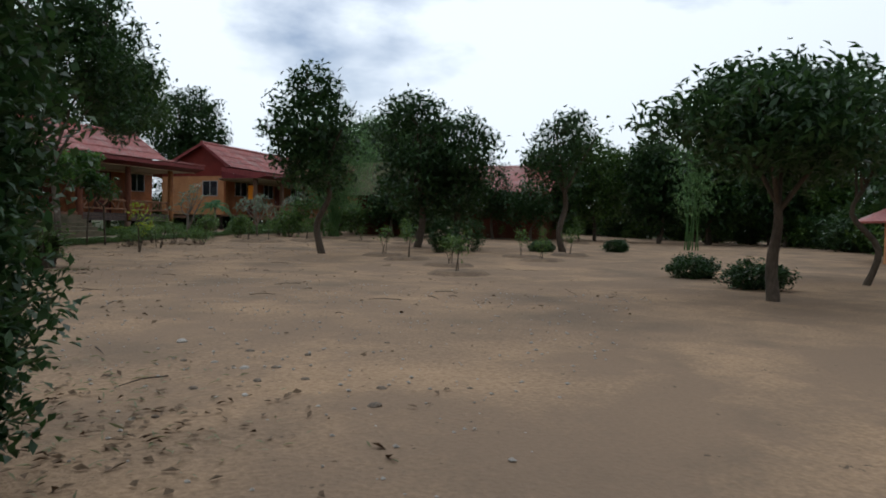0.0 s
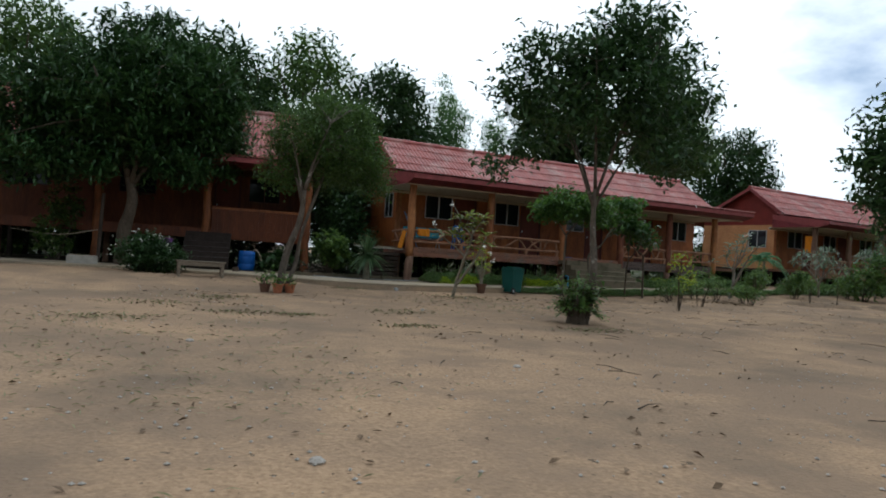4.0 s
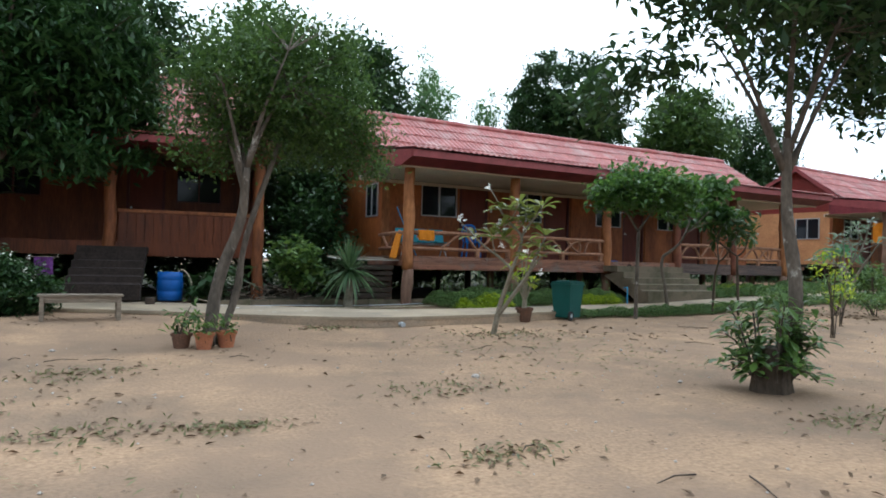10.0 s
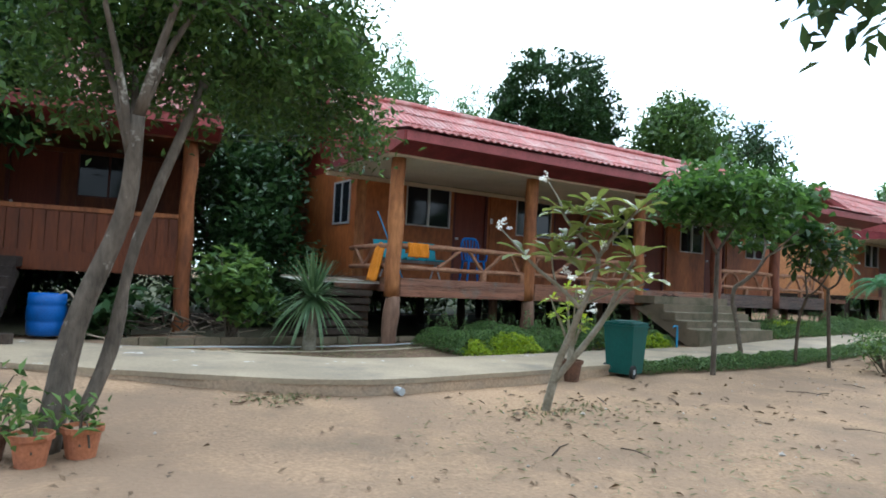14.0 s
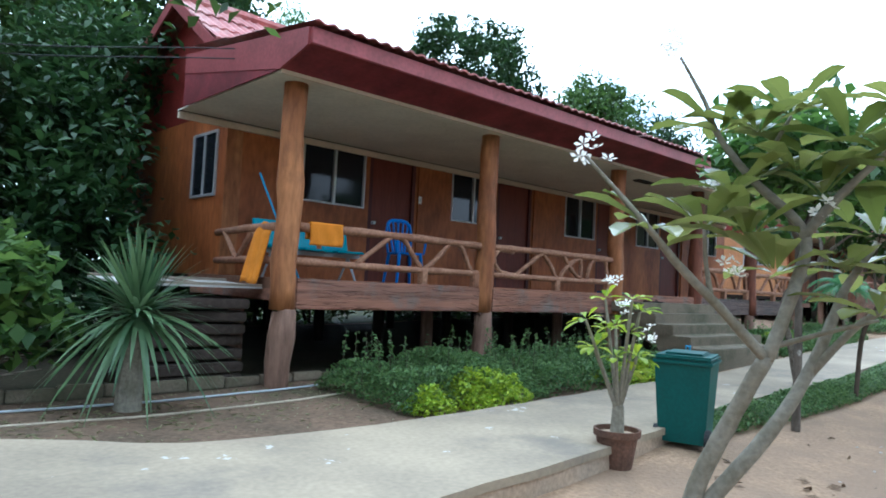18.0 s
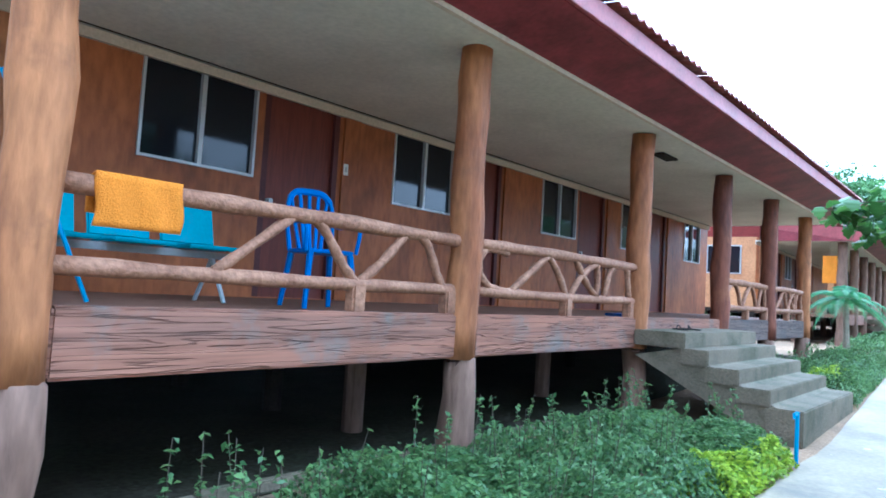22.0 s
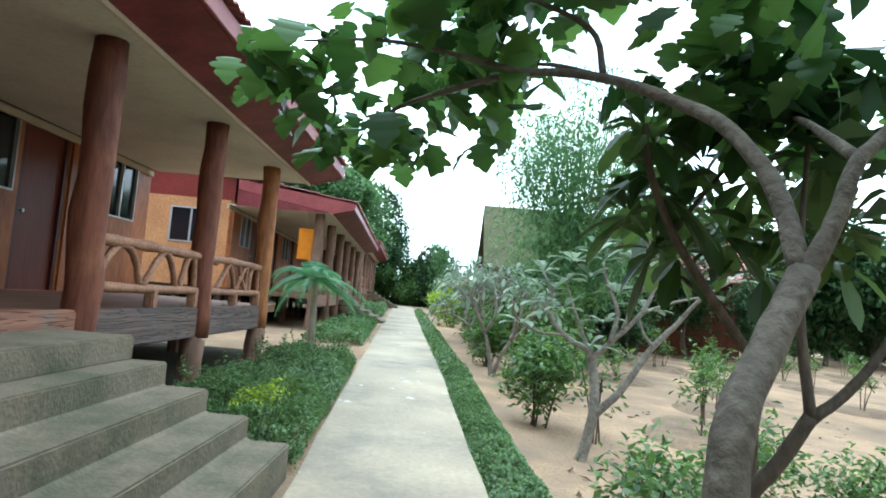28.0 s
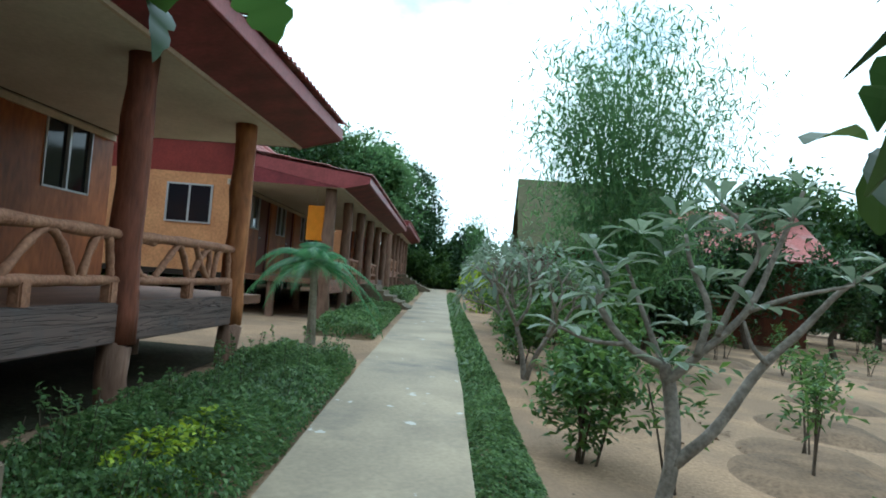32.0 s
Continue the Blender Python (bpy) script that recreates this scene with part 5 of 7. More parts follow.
# beds and hedges by the path
def bed(name, label, x0, x1, y0, y1, h, leaf, seed, dens, size=(0.055, 0.032), category="hedge", sprigs=0, zf=None):
    t = thing(name, label, category)
    rng = np.random.default_rng(seed)
    n = int((x1 - x0) * (y1 - y0) * dens)
    x, y = rng.uniform(x0, x1, n), rng.uniform(y0, y1, n)
    veer = np.clip(0.053 * (x - 7.5), 0, None)
    edge = np.minimum(np.minimum(x - x0, x1 - x), np.minimum(y - y0, y1 - y))
    top = np.array([h * (0.72 + 0.45 * noise.noise((a * 1.6, b * 1.6, seed)) + 0.2 * noise.noise((a * 6, b * 6, seed))) for a, b in zip(x, y)]) * np.clip(edge / 0.22 + 0.35, 0, 1)
    y = y + veer * (np.clip((y1 - y) / (y1 - y0), 0, 1) if y1 > -2.4 and x1 < 20 else 1.0)
    z = np.array([G(a, b) for a, b in zip(x, y)]) + top * (1 - rng.random(n) ** 2 * 0.75)
    leaf_cloud("foliage", np.stack([x, y, z], 1), None, size[0], size[1], leaf, t, seed, 0.0)
    tw, lv = [], []
    for _ in range(sprigs):
        a, b = rng.uniform(x0 + 0.1, x1 - 0.1), rng.uniform(y0 + 0.25, y1 - 0.1)
        b += along(a) * (y1 - b) / (y1 - y0)
        z0 = G(a, b)
        e = Vector((a + rng.normal(0, 0.08), b + rng.normal(0, 0.08), z0 + h * rng.uniform(1.1, 1.55)))
        tw.append(tube([(a, b, z0), e], [0.005, 0.002], 4))
        for k in range(30):
            u = rng.uniform(0.25, 1.0)
            lv.append(np.array(Vector((a, b, z0)).lerp(e, u)) + rng.normal(0, 0.014, 3))
    if tw:
        part("sprig_wood", join(*tw), BARK_DARK, t)["kind"] = "stuff"
        leaf_cloud("sprig_leaves", np.array(lv), None, 0.05, 0.028, leaf, t, seed + 1, 0.0)
    return t


bed("flower_bed", "leafy green shrub bed before the bungalow porch", 0.25, 5.6, -1.95, -0.35, 0.47, L_HEDGE, 41, 4600, size=(0.048, 0.026), sprigs=80)
bed("lime_hedge", "bright yellow-green low shrubs in the porch bed", 0.3, 0.72, -2.16, -1.75, 0.36, L_LIME, 42, 4200)
bed("lime_hedge", "bright yellow-green low shrubs in the porch bed", 0.85, 1.8, -2.18, -1.6, 0.46, L_LIME, 43, 4200)
bed("flower_bed", "low green shrub bed beside the concrete steps", 9.25, 15.6, -1.98, -0.3, 0.40, L_HEDGE, 44, 4000, size=(0.05, 0.027), sprigs=60)
bed("lime_hedge", "yellowish flowering patch in the shrub bed", 9.9, 11.6, -1.75, -1.0, 0.43, L_LIME, 45, 900)
bed("path_hedge", "low clipped green hedge along the footpath edge", 2.35, 16.0, -3.9, -3.38, 0.29, L_HEDGE, 46, 5200, size=(0.045, 0.026))
bed("path_hedge", "low clipped green hedge along the footpath edge", 16.0, 44.0, -3.9, -3.36, 0.30, L_HEDGE, 47, 1300, size=(0.09, 0.05))
bed("flower_bed", "low shrubs beside the second bungalow steps", 19.2, 27.5, -1.85, -0.5, 0.40, L_HEDGE, 48, 1100, size=(0.09, 0.05))
bed("flower_bed", "low shrubs beside the far bungalow", 31.5, 44, -1.8, -0.4, 0.5, L_HEDGE, 49, 500, size=(0.12, 0.07))

bed("lime_hedge", "bright yellow-green low shrubs in the porch bed", 3.7, 5.3, -2.06, -1.5, 0.42, L_LIME, 40, 4200)
shrub("undergrowth", "dark undergrowth filling the gap between two bungalows", [(19.3, 7.6, 1.6, 1.6, 1.2, 1.6), (20.4, 8.6, 2.8, 1.6, 1.2, 1.6), (18.8, 9.0, 3.4, 1.4, 1.2, 1.6), (25.0, 9.8, 3.0, 1.9, 1.1, 2.6), (28.0, 9.9, 3.2, 1.9, 1.1, 2.6)], L_DARK, (0.26, 0.12), 520, 9, 58, ((19.4, 8.0, 0.3), 6, 0.04), tip_r=0.2)
# sword-leaved plant and neighbours
yucca = thing("sword_leaf_plant", "sword-leaved plant with drooping variegated rosette and pale stem", "plant")
part("stem", tube([(-1.74, -0.45, -0.15), (-1.72, -0.44, 0.35), (-1.7, -0.43, 0.85)], [0.13, 0.10, 0.08], 9, wobble=0.15), BARK_SMOOTH, yucca)
rng = np.random.default_rng(51)
v, f = [], []
for k in range(190):
    a, lift, ln = rng.uniform(0, 6.28), rng.uniform(-0.45, 1.45), rng.uniform(0.62, 1.02)
    out = Vector((math.cos(a) * math.cos(lift), math.sin(a) * math.cos(lift), math.sin(lift)))
    side = Vector((-math.sin(a), math.cos(a), 0)) * 0.024
    o = len(v)
    for i in range(6):
        u = i / 5
        c = Vector((-1.7, -0.43, 0.72 + 0.22 * rng.random() * (i == 0))) if i == 0 else Vector((-1.7, -0.43, 0.82)) + out * ln * u + Vector((0, 0, -0.42 * ln * u * u * (1.1 - lift / 1.6)))
        w = (1 - u ** 3)
        v += [tuple(c + side * w), tuple(c - side * w)]
    for i in range(5):
        f.append((o + 2 * i, o + 2 * i + 1, o + 2 * i + 3, o + 2 * i + 2))
part("leaves", (v, f), L_YUCCA, yucca)["kind"] = "stuff"
shrub("broadleaf_shrub", "broad-leaved green shrub beside the sword-leaved plant", [(-2.75, 0.5, 1.05, 0.55, 0.5, 0.5), (-2.5, 0.3, 0.7, 0.45, 0.4, 0.35)], L_SHRUB, (0.2, 0.12), 130, 7, 52, ((-2.75, 0.5, 0), 6, 0.02))
shrub("undergrowth", "dense dark undergrowth between the two bungalows", [(-1.4, 3.4, 1.5, 1.1, 1.0, 1.3), (-0.9, 6.0, 2.6, 1.1, 1.6, 2.1), (-1.1, 7.5, 4.0, 1.2, 1.4, 1.7), (-0.6, 9.6, 3.6, 1.9, 1.2, 3.0), (-1.2, 4.6, 3.0, 0.9, 1.2, 1.2), (-1.0, 10.4, 1.5, 2.2, 0.8, 1.6), (-0.6, 5.6, 4.6, 1.2, 1.2, 1.0)], L_DARK, (0.22, 0.10), 2300, 10, 53, ((-1.6, 5.0, 0), 10, 0.05), tip_r=0.2)
shrub("banana_clump", "dark leafy plants under the shaded bungalow corner", [(-4.1, 1.5, 0.45, 0.5, 0.4, 0.45), (-4.7, 1.3, 0.35, 0.35, 0.35, 0.3)], L_DARK, (0.42, 0.14), 40, 5, 54)
shrub("flowering_bush", "dark bush dotted with small white flowers", [(-8.6, -1.0, 0.45, 0.85, 0.7, 0.6), (-8.15, -1.1, 0.35, 0.6, 0.5, 0.45)], L_DARK, (0.12, 0.06), 420, 12, 55, ((-8.55, -1.0, -0.1), 6, 0.02))
white = bpy.data.objects["flowering_bush"]
fl = clumps([(-8.6, -1.0, 0.5, 0.88, 0.73, 0.62)], 70, 2, 0.03, 56, 0.9)[0]
leaf_cloud("blossom", fl, None, 0.05, 0.05, FLOWER, white, 56, 0)
shrub("green_bush", "yellowish green bush beside the mango tree", [(-11.2, 3.4, 1.0, 0.7, 0.7, 0.9), (-11.0, 3.6, 1.9, 0.5, 0.5, 0.7)], L_SHRUB, (0.16, 0.07), 160, 9, 57, ((-11.2, 3.4, -0.1), 5, 0.02))
for k, (x, y) in enumerate([(12.6, -4.45), (14.6, -4.8), (18.6, -4.5), (22.5, -4.7)]):
    y += along(x)
    z = G(x, y)
    shrub("yard_bush", "small dark-leaved bush growing out of bare sand", [(x, y, z + 0.55, 0.48, 0.42, 0.42), (x + 0.2, y - 0.1, z + 0.8, 0.35, 0.3, 0.3)], L_SHRUB, (0.12, 0.055), 150, 9, 60 + k, ((x, y, z), 7, 0.014), group="yard bushes")
for k, (x, y, h) in enumerate([(9.38, -5.30, 0.75), (9.04, -4.56, 0.62), (8.68, -4.38, 0.5), (9.83, -6.38, 0.5), (7.56, -4.98, 0.5), (10.20, -5.76, 0.45)]):
    z = G(x, y)
    shrub("citrus_shrub", "thin small-leaved shrub with open twigs in sand", [(x, y, z + h * 0.75, 0.42, 0.4, h * 0.45), (x - 0.35, y + 0.1, z + h * 0.9, 0.25, 0.25, 0.2)], L_SHRUB, (0.085, 0.042), 75, 7, 70 + k, ((x, y, z), 9, 0.009), group="citrus shrubs", shell=0.2)
for k, (x, y, h) in enumerate([(5.34, -7.6, 1.3), (11.95, -4.77, 1.0), (7.43, -6.49, 1.0)]):
    z = G(x, y)
    shrub("young_tree", "young yellow-green leaved sapling in the yard", [(x, y, z + h, 0.4, 0.4, 0.35), (x + 0.2, y, z + h * 0.7, 0.35, 0.35, 0.25)], L_LIME if k == 0 else L_SHRUB, (0.12, 0.05), 30, 6, 80 + k, ((x, y, z), 5, 0.012), group="saplings", shell=0.2)

# feathery-leaved plant by the second porch
pap = thing("feather_palm", "young feathery-leaved palm between two porches", "plant")
part("stem", tube([(17.9, -0.35, 0.1), (17.9, -0.33, 0.9), (17.92, -0.3, 1.75)], [0.10, 0.07, 0.06], 8), BARK_SMOOTH, pap)
for k in range(20):
    a, lift = 2.4 * k, rng.uniform(-0.15, 1.35)
    ln = rng.uniform(0.95, 1.3)
    v, f = [], []
    side = Vector((-math.sin(a), math.cos(a), 0))
    ahead = Vector((math.cos(a) * math.cos(lift), math.sin(a) * math.cos(lift), math.sin(lift)))
    for j in range(26):
        u = 0.12 + 0.88 * j / 25
        c = Vector((17.92, -0.3, 1.75)) + ahead * ln * u + Vector((0, 0, -0.70 * ln * u * u))
        d = (ahead + Vector((0, 0, -1.7 * u))).normalized()
        w = 0.26 * math.sin(math.pi * min(1, 0.25 + 0.75 * u)) + 0.04
        for sgn in (1, -1):
            e = c + side * sgn * w + d * 0.10 - Vector((0, 0, 0.10))
            o = len(v)
            v += [tuple(c - d * 0.018), tuple(c.lerp(e, 0.5) + d * 0.022 + Vector((0, 0, 0.02))), tuple(e), tuple(c + d * 0.018)]
            f.append((o, o + 1, o + 2, o + 3))
    part("frond", (v, f), L_PAPAYA, pap)

# ---- far trees ----
tree("shade_tree", "dark tree at the yard edge hanging leaves down to the ground", (-10.95, -21.6, G(-10.95, -21.6)), 4.2, 0.09, [(-10.38, -22.2, 1.35, 0.40, 0.42, 0.7), (-10.44, -22.2, 1.0, 0.42, 0.42, 0.55), (-10.5, -22.3, 0.45, 0.40, 0.42, 0.45), (-10.62, -22.4, 0.05, 0.32, 0.35, 0.32), (-10.5, -22.0, 2.2, 0.58, 0.55, 0.65), (-10.85, -22.5, 1.6, 0.5, 0.5, 0.9), (-10.9, -22.7, 0.6, 0.42, 0.42, 0.55), (-11.1, -21.4, 3.1, 0.9, 0.9, 0.8), (-11.2, -21.5, 1.2, 0.8, 0.7, 0.9)], L_DARK, (0.066, 0.036), 6200, 13, 0.07, BARK_DARK, 101, forks=4, reach=0.6, trunk_to=0.4, twigs=60, shell=0.5)
tree("broad_tree", "tall spreading tree across the sandy yard", (9.1, -12.4, G(9.1, -12.4)), 6.6, 0.12, [(8.3, -12.2, 2.9, 1.0, 1.0, 0.8), (9.4, -12.2, 2.7, 0.8, 0.8, 0.7), (8.7, -12.1, 4.4, 1.5, 1.5, 1.2), (8.7, -12.2, 5.7, 0.9, 0.9, 0.8), (7.9, -11.8, 3.9, 0.9, 0.9, 0.7), (9.6, -12.4, 3.8, 0.9, 0.9, 0.7)], L_DARK, (0.26, 0.11), 560, 10, 0.22, BARK_DARK, 102, reach=1.2, shell=0.45)
tree("broad_tree", "round-crowned dark tree behind the yard", (15.3, -13.4, G(15.3, -13.4)), 6.4, 0.16, [(15.3, -13.4, 4.6, 1.7, 1.7, 1.6), (15.2, -13.2, 5.8, 1.2, 1.2, 0.8), (14.9, -13.2, 2.8, 1.4, 1.3, 1.2), (16.0, -13.6, 2.2, 1.0, 1.0, 1.1)], L_DARK, (0.28, 0.12), 560, 11, 0.22, BARK_DARK, 103, shell=0.7)
tree("broad_tree", "round-crowned dark tree behind the yard", (16.8, -14.8, G(16.8, -14.8)), 5.6, 0.15, [(16.8, -14.8, 4.2, 1.6, 1.6, 1.5), (16.6, -14.6, 2.5, 1.4, 1.3, 1.1)], L_DARK, (0.26, 0.11), 560, 11, 0.22, BARK_DARK, 104, shell=0.7)
tree("broad_tree", "open-crowned tree far across the yard", (17.3, -19.5, G(17.3, -19.5)), 6.0, 0.14, [(17.3, -19.5, 4.6, 1.6, 1.6, 0.9), (16.9, -19.0, 3.4, 1.3, 1.3, 0.9), (17.5, -19.7, 5.5, 0.7, 0.7, 0.5)], L_DARK, (0.26, 0.11), 260, 10, 0.22, BARK_DARK, 105, shell=0.3)
tree("broad_tree", "wide umbrella-crowned tree at the yard side", (0.3, -26.4, G(0, -26.4)), 3.9, 0.10, [(0.3, -26.2, 2.75, 1.9, 1.8, 0.6), (1.4, -26.6, 2.3, 1.3, 1.3, 0.5), (-0.9, -26.5, 2.2, 1.0, 1.1, 0.45), (0.4, -26.3, 3.15, 1.2, 1.1, 0.5), (1.3, -26.6, 2.8, 1.0, 1.0, 0.45)], L_DARK, (0.20, 0.08), 1250, 11, 0.17, BARK_DARK, 106, reach=1.6)
tree("broad_tree", "dark spreading tree at the yard side", (5.2, -28.6, G(5.2, -28.6)), 5.0, 0.07, [(5.2, -28.4, 3.3, 1.9, 1.8, 1.0), (6.6, -27.4, 2.8, 1.4, 1.4, 1.0)], L_DARK, (0.24, 0.1), 520, 11, 0.2, BARK_DARK, 107)
for k, (x, y, r, h) in enumerate([(5.6, -25.0, 0.55, 0.5), (2.8, -26.3, 0.6, 0.5), (13.7, -16.3, 0.75, 1.25), (12.6, -15.6, 0.4, 1.2), (19.4, -21.5, 0.5, 0.5), (16.2, -18.8, 0.5, 0.4)]):
    z = G(x, y)
    shrub("clipped_bush", "clipped dark green rounded bush", [(x, y, z + h * 0.5, r, r, h * 0.55)], L_DARK, (0.09, 0.05), 260, 12, 110 + k, ((x, y, z), 4, 0.02), group="clipped bushes", shell=0.75, tip_r=0.06)
rng = np.random.default_rng(120)
saplings = [(8.1, -16.2), (10.2, -20.2), (6.6, -18.2), (9.4, -14.8), (12.0, -19.0), (14.5, -20.3), (3.6, -19.6), (12.9, -6.55), (23.7, -9.9), (15.6, -8.0), (19.2, -7.4), (26.5, -12.8), (22.0, -13.4), (28.5, -9.6), (18.2, -12.2), (31.0, -14.0), (25.0, -7.3), (21.9, -10.7), (18.2, -9.7), (13.8, -7.0), (23.7, -13.7), (24.6, -10.5), (26.5, -16.5), (37.0, -20.0), (33.0, -17.5), (29.5, -18.0)]
for k, (x, y) in enumerate(saplings):
    y += along(x) if y > -15 else 0
    z = G(x, y)
    h = rng.uniform(0.6, 1.1)
    shrub("sapling", "staked young sapling in a dug planting basin", [(x, y, z + h * 0.85, 0.26, 0.26, h * 0.35)], L_SHRUB, (0.12, 0.05), 26, 6, 130 + k, ((x, y, z), 3, 0.012), group="saplings", shell=0.2)
    w = thing("planting_basin", "dark damp dug soil basin round a sapling", "soil", "planting basins")
    ring = [(x + math.cos(a) * 0.68 * (1 + 0.1 * math.sin(3 * a + k)), y + math.sin(a) * 0.6, z + 0.07) for a in np.linspace(0, 6.28, 21)[:-1]]
    inner = [(x + (p[0] - x) * 0.6, y + (p[1] - y) * 0.6, z + 0.06) for p in ring]
    outer = [(x + (p[0] - x) * 1.5, y + (p[1] - y) * 1.5, z - 0.06) for p in ring]
    n = len(ring)
    part("soil", (outer + ring + inner, [(i, (i + 1) % n, n + (i + 1) % n, n + i) for i in range(n)] + [(n + i, n + (i + 1) % n, 2 * n + (i + 1) % n, 2 * n + i) for i in range(n)] + [tuple(range(2 * n, 3 * n))]), BASIN, w, smooth=True)
# trees behind the bungalows
for k, (x, y, zc, rx, rz) in enumerate([(-0.5, 14.5, 8.4, 3.4, 3.4), (4.0, 13.5, 8.0, 2.6, 2.8), (-5.5, 12.5, 7.5, 3.0, 3.0), (-14, 15, 8, 4.0, 3.2), (-20, 13, 6, 3.5, 3.0), (-27, 17, 6, 4.5, 3.0), (25.5, 14.0, 9.6, 3.0, 2.2), (33, 15, 8.5, 3.2, 3.0), (56, 11, 8.6, 4.2, 3.4), (62, 6.8, 9.4, 4.2, 3.5), (68, 3.6, 8.0, 4.0, 3.4)]):
    tree("forest_tree", "tall dense dark green tree rising behind the roofs", (x, y, 0.2), zc + rz, 0.3, [(x, y, zc, rx, rx * 0.9, rz), (x - rx * 0.5, y - 0.5, zc - rz * 0.5, rx * 0.7, rx * 0.7, rz * 0.6), (x + rx * 0.5, y - 0.3, zc - rz * 0.4, rx * 0.7, rx * 0.7, rz * 0.6), (x + 0.3, y, zc + rz * 0.7, rx * 0.5, rx * 0.5, rz * 0.5)], L_FINE if k % 3 == 0 else L_DARK, (0.36, 0.16), 850, 12, 0.33, BARK_DARK, 150 + k, group="forest trees", reach=2.2, twigs=20)
tree("dome_tree", "tall dome-crowned dark tree behind the bungalow roof", (17.3, 15.0, 0.3), 12.5, 0.3, [(17.3, 15.0, 10.2, 3.1, 2.8, 2.6), (18.8, 15.0, 8.9, 2.3, 2.0, 2.0), (15.8, 15.0, 8.8, 2.0, 1.9, 1.8)], L_DARK, (0.26, 0.13), 2300, 13, 0.16, BARK_DARK, 170, shell=0.85, twigs=10)


def bamboo(x, y, h, culms, spread, seed, leafs=420, size=(0.34, 0.07), wide=0.75):
    t = thing("bamboo_clump", "tall feathery pale green bamboo clump", "bamboo", "bamboo clumps")
    rng = np.random.default_rng(seed)
    z0 = G(x, y)
    pts = []
    for k in range(culms):
        a, s = rng.uniform(0, 6.28), spread * rng.random() ** 0.5
        e = Vector((x + math.cos(a) * s, y + math.sin(a) * s, z0 + h * rng.uniform(0.84, 1.0) * (1.04 - 0.36 * s / spread)))
        b = Vector((x + rng.normal(0, 0.25), y + rng.normal(0, 0.25), z0 - 0.1))
        line = smooth_line([b, b.lerp(e, 0.5) + Vector((0, 0, h * 0.08)), e], 5)
        n = len(line)
        part("culm", tube(line, [0.035 - 0.028 * i / (n - 1) for i in range(n)], 5), L_BAMBOO, t)
        for i in range(n // 3, n):
            m = leafs // (culms and 10)
            c = np.array(line[i])
            r = wide * (1.1 - 0.5 * i / n)
            d = rng.normal(0, 1, (m, 3)) * np.array([r, r, 0.35]) * 0.6
            d[:, 2] -= 0.25 * np.abs(d[:, 0])
            pts.append(c + d)
    leaf_cloud("foliage", np.concatenate(pts), None, size[0], size[1], L_BAMBOO, t, seed, 0.5)


bamboo(20.6, -6.2, 8.0, 28, 2.1, 181, 900, (0.23, 0.036), 1.15)
bamboo(8.6, 15.0, 13.6, 9, 1.2, 182, 900)
bamboo(11.2, 14.0, 13.0, 5, 0.5, 183, 700)
bamboo(26.0, -24.5, 9.0, 8, 1.4, 184, 260)
bamboo(57.5, -2.6, 8.0, 5, 0.9, 185, 240)
# woods that close the view
rng = np.random.default_rng(190)
for k, (x0, y0, x1, y1, n, h) in enumerate([(59.5, 5.0, 62, 18, 8, 11.5), (45, -31, 62, -8, 14, 7), (60, -7, 62, 4, 6, 5.5), (22, -38, 45, -30, 9, 6.5), (37, -15, 43, -32, 8, 6.5), (-2, -42, 20, -34, 8, 6), (-45, 14, -20, 20, 7, 7), (40, 9, 60, 14, 6, 10), (-40, -45, -6, -36, 7, 6), (-46, -34, -36, 10, 8, 6)]):
    for j in range(n):
        u = (j + rng.uniform(0.1, 0.9)) / n
        x, y = x0 + (x1 - x0) * u + rng.normal(0, 0.8), y0 + (y1 - y0) * u + rng.normal(0, 1.0)
        hh = h * rng.uniform(0.7, 1.2)
        tree("wood_tree", "leafy green tree in the distant edge of woods", (x, y, G(x, y)), hh, 0.13, [(x, y, hh * 0.62, hh * 0.30, hh * 0.30, hh * 0.36), (x + rng.normal(0, 0.8), y, hh * 0.4, hh * 0.27, hh * 0.27, hh * 0.28), (x - 0.6, y + 0.5, hh * 0.8, hh * 0.2, hh * 0.2, hh * 0.22)], ((L_BAMBOO, L_FINE)[j % 2] if k == 0 else (L_DARK, L_DARK, L_FINE)[(j + k) % 3]), (0.42, 0.20), int((110 if k == 0 else 60) * hh), 9, 0.34, BARK_DARK, 200 + k * 20 + j, group="wood trees", twigs=0, forks=2)
for k, (x, y) in enumerate([(18, -5.6), (23, -5.8), (26.5, -5.0), (32.5, -4.7), (36, -4.9), (40, -4.8), (44, -4.6), (24.5, -6.4), (36, -7.0)]):
    y += along(x)
    z = G(x, y)
    shrub("thicket", "leafy green thicket along the footpath", [(x, y, z + 0.9, 1.0, 0.8, 0.8), (x + 0.7, y - 0.3, z + 1.4, 0.7, 0.7, 0.7)], L_LIME if k in (3, 5) else L_SHRUB, (0.22, 0.09), 150, 8, 400 + k, ((x, y, z), 6, 0.02), group="path thickets")
